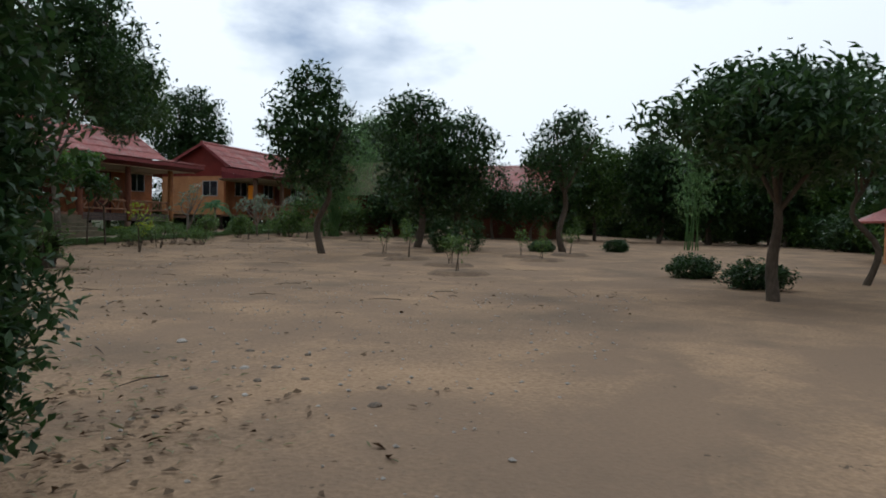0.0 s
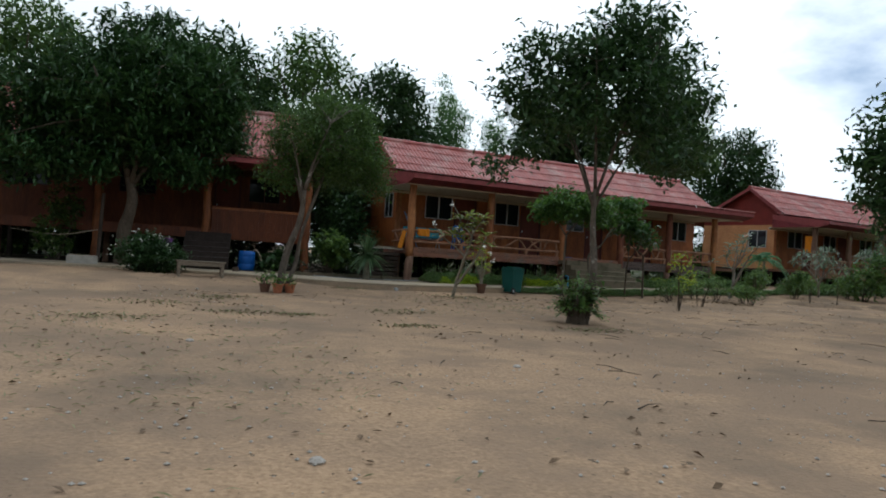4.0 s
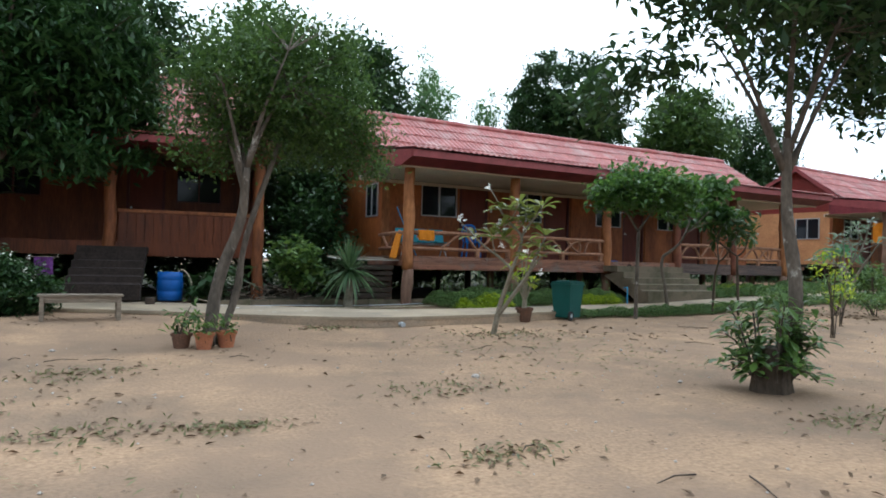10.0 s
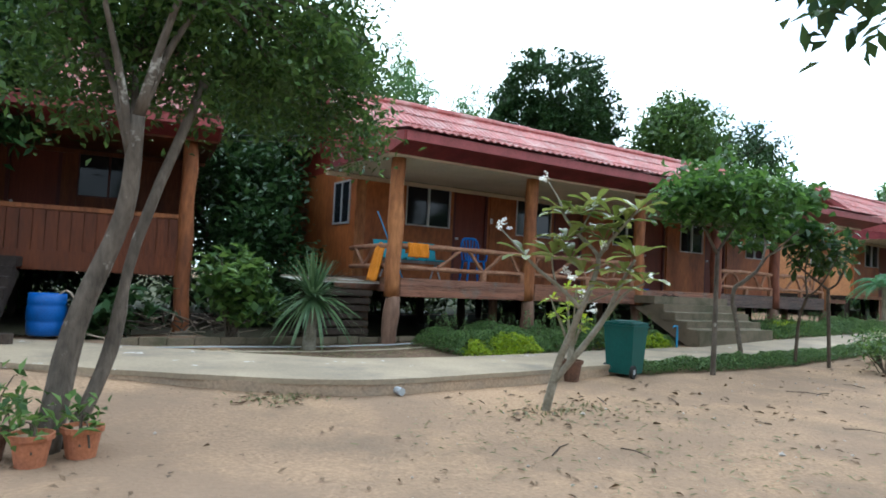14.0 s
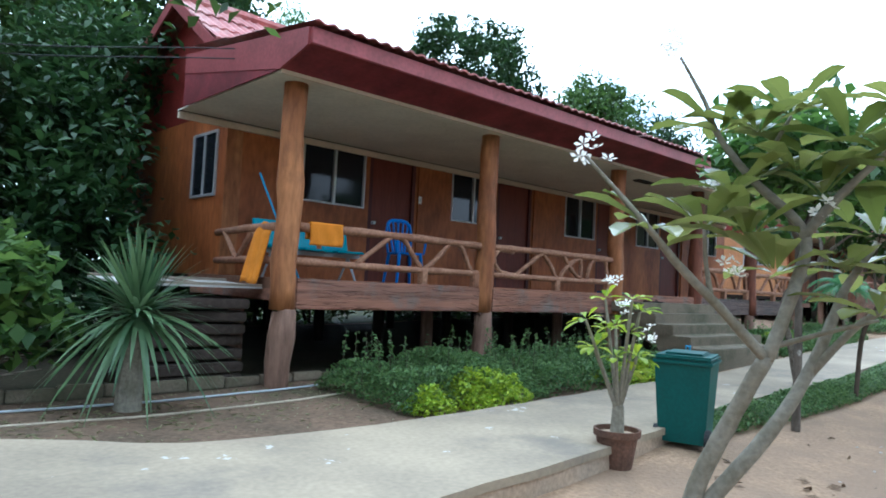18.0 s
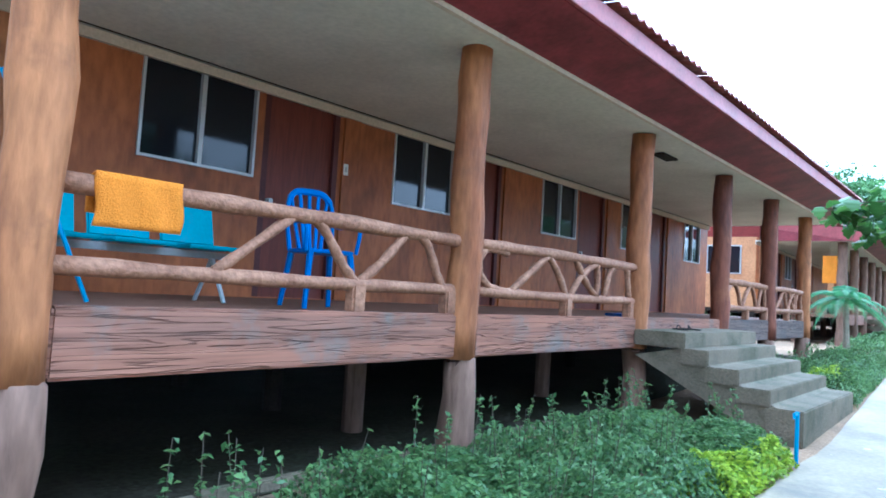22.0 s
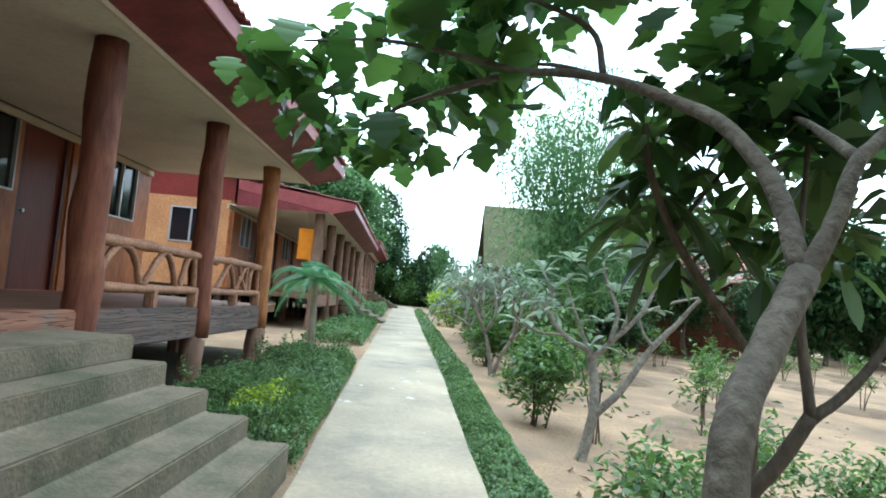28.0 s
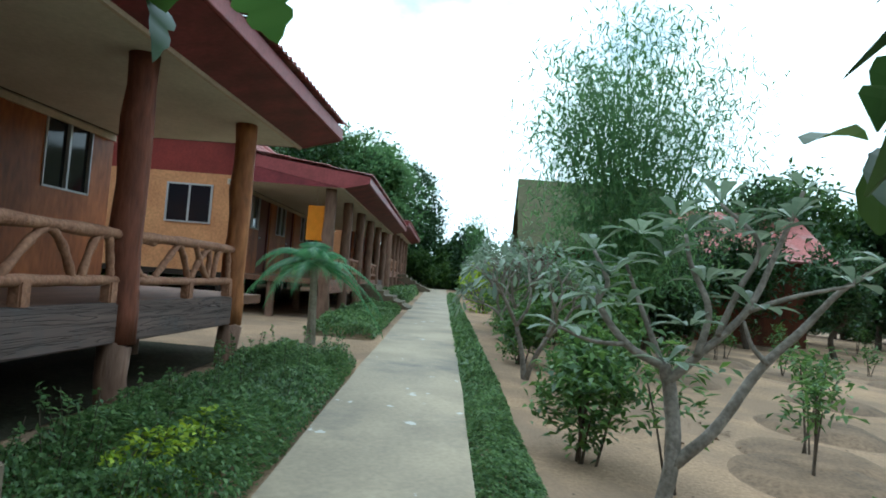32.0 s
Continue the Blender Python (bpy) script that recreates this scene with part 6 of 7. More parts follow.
for k, (x, y, h) in enumerate([(29.5, -11.3, 4.9), (30.2, -13.6, 5.2), (29.6, -16.2, 4.2), (26.5, -9.6, 2.2), (25.0, -8.6, 4.0)]):
    y += along(x)
    tree("orchard_tree", "leafy dark orchard tree before the far houses", (x, y, G(x, y)), h, 0.09, [(x, y, h * 0.66, 1.15, 1.1, h * 0.30), (x + 0.5, y - 0.4, h * 0.45, 0.8, 0.8, h * 0.22), (x - 0.3, y + 0.6, h * 0.5, 0.8, 0.8, h * 0.25)], L_DARK, (0.26, 0.11), 330, 9, 0.2, BARK_DARK, 420 + k, group="far orchard trees", reach=0.9, twigs=10)
# coconut palm
palm = thing("coconut_palm", "slender grey coconut palm with drooping fronds", "palm")
line = smooth_line([(-14.0, 3.2, -0.3), (-14.2, 3.2, 3.5), (-14.4, 3.2, 8.0), (-14.5, 3.2, 11.5)], 6)
part("trunk", tube(line, [0.22 - 0.09 * i / (len(line) - 1) for i in range(len(line))], 10, wobble=0.08), BARK, palm, smooth=True)
for k in range(15):
    a = 2.4 * k
    v, f = [], []
    lift = rng.uniform(0.1, 1.1)
    for j in range(24):
        u = 0.08 + 0.92 * j / 23
        c = Vector((-14.5, 3.2, 11.5)) + Vector((math.cos(a), math.sin(a), 0)) * 3.0 * u + Vector((0, 0, lift * 2.2 * u - 3.2 * u * u))
        for sgn in (1, -1):
            s = Vector((-math.sin(a), math.cos(a), -0.9)) * 0.5 * (1.1 - 0.6 * u)
            s.x, s.y = s.x * sgn, s.y * sgn
            o = len(v)
            d = Vector((math.cos(a), math.sin(a), 0)) * 0.045
            v += [tuple(c - d), tuple(c + s), tuple(c + d)]
            f.append((o, o + 1, o + 2))
    part("frond", (v, f), L_PALM, palm)
# understory that closes the gaps
proto = []
for k, (leaf, h) in enumerate([(L_DARK, 2.4), (L_SHRUB, 2.0), (L_FINE, 2.8)]):
    proto.append(shrub("understory_bush", "dense leafy undergrowth bush at the edge of the woods", [(0, 0, h * 0.5, 1.7, 1.4, h * 0.5), (0.8, 0.2, h * 0.75, 1.0, 1.0, h * 0.35), (-0.9, 0, h * 0.35, 1.0, 1.0, h * 0.35)], leaf, (0.30, 0.13), 260, 10, 500 + k, ((0, 0, 0), 6, 0.03), group="understory bushes", tip_r=0.2))
rng = np.random.default_rng(510)
spots = []
for x0, y0, x1, y1, n in [(1.5, 8.6, 18, 8.8, 9), (-16, 9.4, -3.5, 9.2, 7), (22, 8.8, 40, 9.5, 8), (-30, 8.5, -17, 9.5, 5), (59, -5, 60, 10, 8), (44, -33, 60, -9, 18), (16, -37, 44, -31, 16), (-4, -40, 20, -33, 9), (-46, 8, -30, 12, 5), (56, -20, 60, -2, 6), (60, 4, 64, 12, 4)]:
    for j in range(n):
        u = (j + rng.uniform(0.2, 0.8)) / n
        spots.append((x0 + (x1 - x0) * u + rng.normal(0, 0.4), y0 + (y1 - y0) * u + rng.normal(0, 0.5)))
for k, (x, y) in enumerate(spots):
    s = rng.uniform(0.8, 1.25)
    if k < 3:
        proto[k].location = (x, y, G(x, y))
    else:
        copy_thing(proto[k % 3], pose(x, y, G(x, y), 0, 0, rng.uniform(0, 360)))

# ---- things in the yard ----
def lathe(profile, sides=20, at=(0, 0, 0)):
    v = [(at[0] + r * math.cos(2 * math.pi * k / sides), at[1] + r * math.sin(2 * math.pi * k / sides), at[2] + z) for r, z in profile for k in range(sides)]
    f = [(i * sides + k, i * sides + (k + 1) % sides, (i + 1) * sides + (k + 1) % sides, (i + 1) * sides + k) for i in range(len(profile) - 1) for k in range(sides)]
    return v, f


def pot(label, x, y, r, h, material=TERRA, name="flower_pot"):
    t = thing(name, label, "pot", "flower pots", (x, y, G(x, y) - 0.01))
    part("body", lathe([(0.0, 0), (r * 0.72, 0), (r * 0.95, h * 0.8), (r * 0.96, h * 0.82), (r * 1.08, h * 0.83), (r * 1.1, h), (r * 0.98, h), (r * 0.94, h * 0.86)]), material, t)
    part("soil", lathe([(0.0, h * 0.87), (r * 0.95, h * 0.87)]), KERB, t, "dark potting soil")
    return t


pot("terracotta flower pot at the foot of the leaning tree", -5.78, -5.32, 0.135, 0.24)
pot("terracotta flower pot at the foot of the leaning tree", -5.45, -5.20, 0.14, 0.24)
pot("dark brown flower pot at the foot of the leaning tree", -6.05, -5.1, 0.14, 0.22, CLAY)
for k, (x, y, h) in enumerate([(-6.05, -5.1, 0.28), (-5.78, -5.32, 0.2), (-5.45, -5.2, 0.18), (-5.95, -4.85, 0.45)]):
    shrub("potted_plant", "small leafy plant growing in a pot", [(x, y, G(x, y) + 0.22 + h * 0.5, 0.13, 0.13, h * 0.5)], L_SHRUB, (0.13, 0.05), 12, 4, 520 + k, ((x, y, G(x, y) + 0.2), 4, 0.008), group="potted plants", shell=0.2)
pot("brown clay pot holding a flowering plant beside the bin", 0.87, -3.78, 0.17, 0.30, CLAY)
desert = thing("potted_frangipani", "potted plant with pale stems and white flowers", "plant")
rng = np.random.default_rng(530)
dt = []
part("stem", tube([(0.87, -3.78, 0.1), (0.87, -3.78, 0.35)], [0.06, 0.045], 8, wobble=0.15), BARK_SMOOTH, desert)
for k in range(9):
    a, s = 0.7 * k, rng.uniform(0.08, 0.34)
    e = Vector((0.87 + math.cos(a) * s, -3.78 + math.sin(a) * s, rng.uniform(0.65, 1.2)))
    part("branch", tube(smooth_line([(0.87, -3.78, 0.28), (0.87 * 0.55 + e.x * 0.45, -3.78 * 0.55 - 0.45 * -e.y, 0.3 + (e.z - 0.3) * 0.45), e], 4), [0.018] * 4 + [0.014] * 4 + [0.01], 6), BARK_SMOOTH, desert)
    dt.append((e, Vector((math.cos(a) * 0.4, math.sin(a) * 0.4, 1)).normalized()))
dt += [(p.lerp(Vector((0.87, -3.78, 0.3)), 0.3), d) for p, d in dt[::2]]
whorl_leaves(dt, 0.15, 0.055, 8, L_LIME, desert, 531)
for e, d in dt[:3]:
    flower_head(e + d * 0.12 + Vector((0.08, -0.05, 0.05)), 6, 0.05, desert, rng)

bin_ = thing("wheelie_bin", "teal green plastic wheelie bin beside the path", "bin", at=(2.02, -3.76, G(2.02, -3.76)))
bv = [(-0.24, -0.26, 0.06), (0.24, -0.26, 0.06), (0.24, 0.24, 0.06), (-0.24, 0.24, 0.06), (-0.29, -0.33, 0.86), (0.29, -0.33, 0.86), (0.29, 0.33, 0.86), (-0.29, 0.33, 0.86)]
part("body", (bv, [(3, 2, 1, 0), (0, 1, 5, 4), (1, 2, 6, 5), (2, 3, 7, 6), (3, 0, 4, 7)]), GREENBIN, bin_)
part("rim", box(-0.31, 0.31, -0.35, 0.35, 0.84, 0.88, 0.01), GREENBIN, bin_)
part("lid", join(box(-0.30, 0.30, -0.34, 0.36, 0.882, 0.93, 0.02), box(-0.2, 0.2, -0.25, 0.25, 0.932, 0.955, 0.01)), GREENBIN, bin_)
part("handle", tube([(-0.22, 0.36, 0.86), (-0.22, 0.43, 0.88), (0.22, 0.43, 0.88), (0.22, 0.36, 0.86)], 0.014, 6), GREENBIN, bin_)
for x in (-0.29, 0.24):
    w = part("wheel", tube([(x, -0.24, 0.11), (x + 0.05, -0.24, 0.11)], 0.11, 16), RUBBER, bin_)
    part("hub", tube([(x - 0.006, -0.24, 0.11), (x + 0.056, -0.24, 0.11)], 0.045, 10), PVC, w)
bin_.rotation_euler = (0, 0, radians(-72))
bin_.scale = (0.82, 0.82, 0.88)

barrel = thing("water_barrel", "blue plastic water barrel with a pale hose", "barrel", at=(-5.35, 1.55, 0.03))
part("body", lathe([(0.0, 0), (0.25, 0), (0.27, 0.03), (0.28, 0.2), (0.265, 0.22), (0.285, 0.25), (0.285, 0.45), (0.27, 0.48), (0.28, 0.5), (0.27, 0.66), (0.25, 0.66), (0.24, 0.6), (0, 0.6)]), BARREL, barrel, smooth=True)
part("hose", tube(smooth_line([(0.1, -0.1, 0.6), (0.25, -0.2, 0.72), (0.4, -0.3, 0.5), (0.5, -0.4, 0.1), (0.9, -0.7, 0.0), (1.4, -0.8, 0.0)], 5), 0.014, 6), ROPE, barrel, "pale garden hose")
bench = thing("wooden_bench", "weathered low wooden bench beside the path", "bench", at=(-7.25, -2.1, G(-7.25, -2.1)))
for k in range(4):
    part("seat_board", box(-0.65, 0.65, -0.22 + k * 0.11, -0.125 + k * 0.11, 0.40, 0.435, 0.006), WOODGREY, bench)
for x in (-0.58, 0.58):
    for y in (-0.17, 0.17):
        part("leg", box(x - 0.035, x + 0.035, y - 0.035, y + 0.035, -0.05, 0.40, 0.006), WOODGREY, bench)
    part("cross_rail", box(x - 0.02, x + 0.02, -0.13, 0.13, 0.30, 0.36), WOODGREY, bench)
part("apron", box(-0.55, 0.55, -0.19, -0.16, 0.30, 0.395), WOODGREY, bench)
stump = thing("wood_stump", "short dark wood stump on the path edge", "stump", at=(-5.9, 0.3, 0.03))
part("body", tube([(0, 0, 0), (0, 0, 0.14)], 0.10, 10, wobble=0.15), WOODDARK, stump)
tub = thing("concrete_trough", "grey concrete trough lying on the yard", "trough", at=(-10.3, 1.0, G(-10.3, 1.0)))
part("body", join(box(-0.42, 0.42, -0.25, 0.25, 0, 0.32, 0.03)), BLOCK, tub)
part("hollow", box(-0.34, 0.34, -0.17, 0.17, 0.322, 0.326), KERB, tub)
pole = thing("rope_post", "rough wooden post holding a sagging rope", "post", at=(-9.9, 2.0, G(-9.9, 2)))
part("post", tube([(0, 0, -0.1), (0.02, 0, 1.2), (0.05, 0, 2.3)], [0.06, 0.055, 0.05], 8, wobble=0.12), WOODDARK, pole)
part("rope", tube(smooth_line([(0.05, 0, 1.15), (-1.2, 0.8, 0.9), (-2.6, 2.0, 1.0)], 6), 0.012, 5), ROPE, pole)
cloth = thing("purple_cloth", "purple cloth hanging beside the shaded steps", "cloth", at=(-7.9, 1.9, 0.0))
cv = [(0.36 * i / 6 - 0.18, 0.05 * math.sin(i * 1.7 + j), 0.55 + 0.42 * j / 5) for j in range(6) for i in range(7)]
cm = part("fabric", (cv, [(j * 7 + i, j * 7 + i + 1, (j + 1) * 7 + i + 1, (j + 1) * 7 + i) for j in range(5) for i in range(6)]), PURPLE, cloth)
cm.modifiers.new("thick", "SOLIDIFY").thickness = 0.012
part("line", tube([(-0.3, 0, 0.98), (0.3, 0, 0.98)], 0.006, 5), ROPE, cloth)
post2 = thing("support_post", "short post under the purple cloth", "post", at=(-8.2, 1.9, 0))
part("post", tube([(0, 0, -0.2), (0, 0, 1.0)], 0.04, 7), WOODDARK, post2)

# porch furniture
def chair(label, x, y, rot, material):
    c = thing("plastic_chair", label, "chair", "plastic chairs", (x, y, 1.208))
    c.rotation_euler = (0, 0, radians(rot))
    part("seat", box(-0.22, 0.22, -0.22, 0.22, 0.41, 0.44, 0.012), material, c)
    for sx in (-1, 1):
        for sy in (-1, 1):
            part("leg", tube([(sx * 0.19, sy * 0.19, 0.41), (sx * 0.24, sy * 0.25, 0)], [0.03, 0.022], 6), material, c)
        part("armrest", tube(smooth_line([(sx * 0.24, -0.2, 0.42), (sx * 0.26, -0.2, 0.62), (sx * 0.26, 0.15, 0.64), (sx * 0.22, 0.22, 0.66)], 4), 0.018, 6), material, c)
        part("back_post", tube(smooth_line([(sx * 0.2, 0.21, 0.43), (sx * 0.23, 0.25, 0.7), (sx * 0.2, 0.28, 0.86)], 4), 0.02, 6), material, c)
    part("top_bar", tube(smooth_line([(-0.2, 0.28, 0.84), (-0.12, 0.30, 0.90), (0.12, 0.30, 0.90), (0.2, 0.28, 0.84)], 5), 0.028, 7), material, c)
    for k in range(5):
        u = (k - 2) * 0.075
        part("slat", tube([(u * 0.7, 0.22, 0.45), (u, 0.27, 0.7), (u * 1.25, 0.30, 0.88)], [0.02, 0.016, 0.018], 6), material, c)
    return c


blue_chair = chair("bright blue plastic armchair on the porch", 2.24, 0.62, -14, BLUE)
blue_chair.scale = (0.86, 0.9, 1.0)
row = thing("linked_seats", "row of teal moulded seats on the porch", "seats", at=(1.05, 1.15, 1.208))
for k in range(3):
    s = part("seat", moved(join(box(-0.22, 0.22, -0.2, 0.2, 0.38, 0.41, 0.012), moved(box(-0.22, 0.22, -0.015, 0.015, 0, 0.36, 0.012), pose(0, 0.22, 0.42, -14))), Matrix.Translation((k * 0.52 - 0.52, 0, 0))), TEAL, row)
part("bar", box(-0.78, 0.78, -0.03, 0.03, 0.32, 0.37), PVC, row)
for x in (-0.6, 0.6):
    part("leg", join(tube([(x, 0, 0.33), (x, -0.2, 0)], 0.018, 6), tube([(x, 0, 0.33), (x, 0.2, 0)], 0.018, 6)), PVC, row)


def towel(label, x0, x1, y, z, front, back):
    t = thing("towel", label, "towel", "towels")
    n, m = 12, 14
    v = []
    for j in range(m + 1):
        u = j / m
        for i in range(n + 1):
            x = x0 + (x1 - x0) * i / n
            s = u * (front + back) - front
            ripple = 0.012 * math.sin(i * 1.3 + j * 0.4) + 0.01 * math.sin(i * 0.6)
            if s < 0:
                v.append((x + 0.01 * math.sin(j * 0.7), y - 0.062 + ripple * (-s / front), z + 0.058 + s + 0.004))
            else:
                v.append((x, y + 0.062 + ripple * (s / back), z + 0.058 - s + 0.004))
    o = part("fabric", (v, [(j * (n + 1) + i, j * (n + 1) + i + 1, (j + 1) * (n + 1) + i + 1, (j + 1) * (n + 1) + i) for j in range(m) for i in range(n)]), TOWEL, t, smooth=True)
    o.modifiers.new("thick", "SOLIDIFY").thickness = 0.012
    return t


towel("orange towel draped over the porch rail", 0.27, 0.72, 0.0, 1.815, 0.27, 0.2)
side = thing("side_railing", "branch-shaped side railing of the porch", "railing")
for z, r in ((1.41, 0.045), (1.80, 0.05)):
    part("rail", tube([(0.0, 0.1, z), (0.1, 1.2, z + 0.01), (0.3, 2.44, z)], r, 8, wobble=0.1), RAIL, side, smooth=True)
for a, b in ((0.5, 1.0), (1.5, 1.0), (1.5, 2.0)):
    part("brace", tube([(a * 0.1, a, 1.42), (b * 0.1, b, 1.79)], 0.033, 7, wobble=0.1), RAIL, side)
part("beam", box(-0.05, 0.07, 0.12, 2.44, 0.95, 1.21, 0.015), BEAM, side)
tw = thing("towel", "long orange towel hanging at the porch end", "towel", "towels")
v = []
for j in range(15):
    u = j / 14
    for i in range(9):
        w = i / 8
        v.append((0.06 - 0.06 * min(1, u * 6) - 0.16 * u + 0.012 * math.sin(i * 1.8 + u * 3), 0.35 + 0.38 * w, 1.86 - 0.72 * u - 0.02 * math.sin(w * 6)))
o = part("fabric", (v, [(j * 9 + i, j * 9 + i + 1, (j + 1) * 9 + i + 1, (j + 1) * 9 + i) for j in range(14) for i in range(8)]), TOWEL, tw, smooth=True)
o.modifiers.new("thick", "SOLIDIFY").thickness = 0.012
mop = thing("mop_stick", "blue mop stick leaning at the porch end", "mop", at=(0, 0, 0))
part("handle", tube([(0.55, 0.6, 1.21), (0.12, 0.95, 2.5)], 0.014, 6), PIPE, mop)
sw = thing("light_switch", "white light switch box on the porch wall", "switch", at=(4.08, 2.515, 2.72))
part("plate", box(-0.04, 0.04, -0.03, 0, -0.07, 0.07, 0.006), WHITE, sw)
part("rocker", box(-0.015, 0.015, -0.036, -0.03, -0.03, 0.03), ALU, sw)
mat_ob = thing("door_mat", "folded blue cloth mat on the porch edge", "mat", at=(7.0, 0.35, 1.21))
part("cloth", box(-0.25, 0.25, -0.15, 0.15, 0, 0.035, 0.012), BARREL, mat_ob)
for k, (x, y) in enumerate([(7.25, -0.28), (7.5, -0.33)]):
    sh = thing("sandal", "dark worn sandal on the top step", "shoe", "sandals", (x, y, 1.092))
    sh.rotation_euler = (0, 0, radians(60 + 30 * k))
    part("sole", box(-0.12, 0.12, -0.04, 0.04, 0, 0.018, 0.008), RUBBER, sh)
    part("strap", tube(smooth_line([(0.02, -0.04, 0.015), (0.04, 0, 0.055), (0.02, 0.04, 0.015)], 4), 0.008, 5), RUBBER, sh)

# stack and scrap at the porch end
stack = thing("timber_stack", "stack of old dark timber under the porch end", "timber")
rng = np.random.default_rng(540)
for j in range(7):
    for i in range(3):
        y = 0.45 + i * 0.33 + rng.normal(0, 0.03)
        z = 0.06 + j * 0.14
        part("log", moved(box(-0.55 - rng.uniform(0, 0.25), 0.5, -0.13, 0.13, -0.055, 0.055, 0.015), Matrix.Translation((-0.75, y, z)) @ pose(0, 0, 0, rng.normal(0, 3), 0, rng.normal(0, 4))), WOODDARK if rng.random() < 0.9 else WOODGREY, stack)
tin = thing("scrap_panel", "pale scrap panel laid on the timber stack", "panel", at=(-0.85, 0.75, 1.10))
part("sheet", moved(box(-0.85, 0.75, -0.45, 0.4, 0, 0.02), pose(0, 0, 0, 3, 0, 4)), TIN, tin)
part("frame", moved(join(box(-0.85, 0.75, -0.45, -0.41, 0.022, 0.05), box(-0.85, 0.75, 0.36, 0.4, 0.022, 0.05), box(-0.05, -0.01, -0.41, 0.36, 0.022, 0.05)), pose(0, 0, 0, 3, 0, 4)), WOODGREY, tin)
border = thing("garden_border", "low concrete block border before the porch", "border")
for k in range(24):
    x = -4.6 + k * 0.41
    part("block", box(x, x + 0.4, 0.22 + 0.01 * math.sin(k), 0.30 + 0.01 * math.sin(k), -0.1, 0.11 + 0.012 * math.sin(k * 2.3), 0.012), STEP, border)
hose = thing("garden_hose", "pale hose lying along the garden border", "hose")
part("tube", tube([Vector((x, -0.75 + 0.06 * math.sin(x * 1.4), G(x, -0.75) + 0.02)) for x in np.arange(-5, 0.7, 0.3)], 0.014, 6), ROPE, hose)
hose2 = thing("water_pipe", "thin blue water pipe along the garden border", "pipe")
part("tube", tube([Vector((x, -0.2 + 0.03 * math.sin(x * 0.9), G(x, -0.2) + 0.03)) for x in np.arange(-5, 0.7, 0.3)], 0.012, 6), PVC, hose2)
tap = thing("water_tap", "blue standpipe tap beside the steps", "tap", at=(5.5, -2.0, path_z(5.5) - 0.04))
part("pipe", tube([(0, 0, 0), (0, 0, 0.48)], 0.018, 8), PIPE, tap)
part("spout", join(tube([(0, 0, 0.46), (-0.12, 0, 0.47)], 0.014, 7), tube([(-0.11, 0, 0.47), (-0.12, 0, 0.43)], 0.012, 7)), PIPE, tap)
part("foot_pipe", tube([(0, 0, 0.02), (-0.1, -0.25, 0.02)], 0.016, 7), PVC, tap)
stub = thing("pipe_stub", "grey pipe stub poking from the path edge", "pipe", at=(-2.1, -4.0, G(-2.1, -4.0)))
part("pipe", tube([(0, 0.15, 0.06), (0.02, -0.12, 0.05)], 0.045, 12), PVC, stub)
debris = thing("brush_pile", "heap of grey brushwood and rubble by the porch", "brushwood")
for k in range(70):
    a = Vector((rng.uniform(-3.9, -2.4), rng.uniform(0.6, 1.6), rng.uniform(0.02, 0.35)))
    b = a + Vector((rng.normal(0, 0.35), rng.normal(0, 0.25), rng.uniform(-0.05, 0.3)))
    part("stick", tube([a, b], [0.012, 0.006], 5), WOODGREY if k % 2 else WOODDARK, debris)


cable = thing("power_cable", "two black cables strung to the porch roof", "cable")
for dz in (0.0, 0.12):
    part("cable", tube(smooth_line([(-0.3, 0.6, 3.75 + dz), (-3.0, 4.2, 3.95 + dz), (-7.0, 9.5, 4.9 + dz)], 6), 0.008, 5), WIRE, cable)
vest = thing("orange_cloth", "orange cloth hanging on the second porch", "cloth", at=(22.72, 0.95, 2.2))
v = [(0.02 * math.sin(i), -0.2 + 0.4 * i / 6, -0.01 * j + 1.0 - 0.16 * j) for j in range(6) for i in range(7)]
o = part("fabric", (v, [(j * 7 + i, j * 7 + i + 1, (j + 1) * 7 + i + 1, (j + 1) * 7 + i) for j in range(5) for i in range(6)]), TOWEL, vest)
o.modifiers.new("thick", "SOLIDIFY").thickness = 0.01
part("cord", tube([(0, 0, 0.98), (0, 0, 1.43)], 0.006, 5), ROPE, vest)
drum = thing("blue_drum", "blue plastic drum standing in the far yard", "barrel", at=(33.5, -13.6, G(33.5, -13.6)))
part("body", lathe([(0, 0), (0.3, 0), (0.31, 0.3), (0.3, 0.32), (0.31, 0.6), (0.3, 0.85), (0, 0.86)]), BARREL, drum, smooth=True)


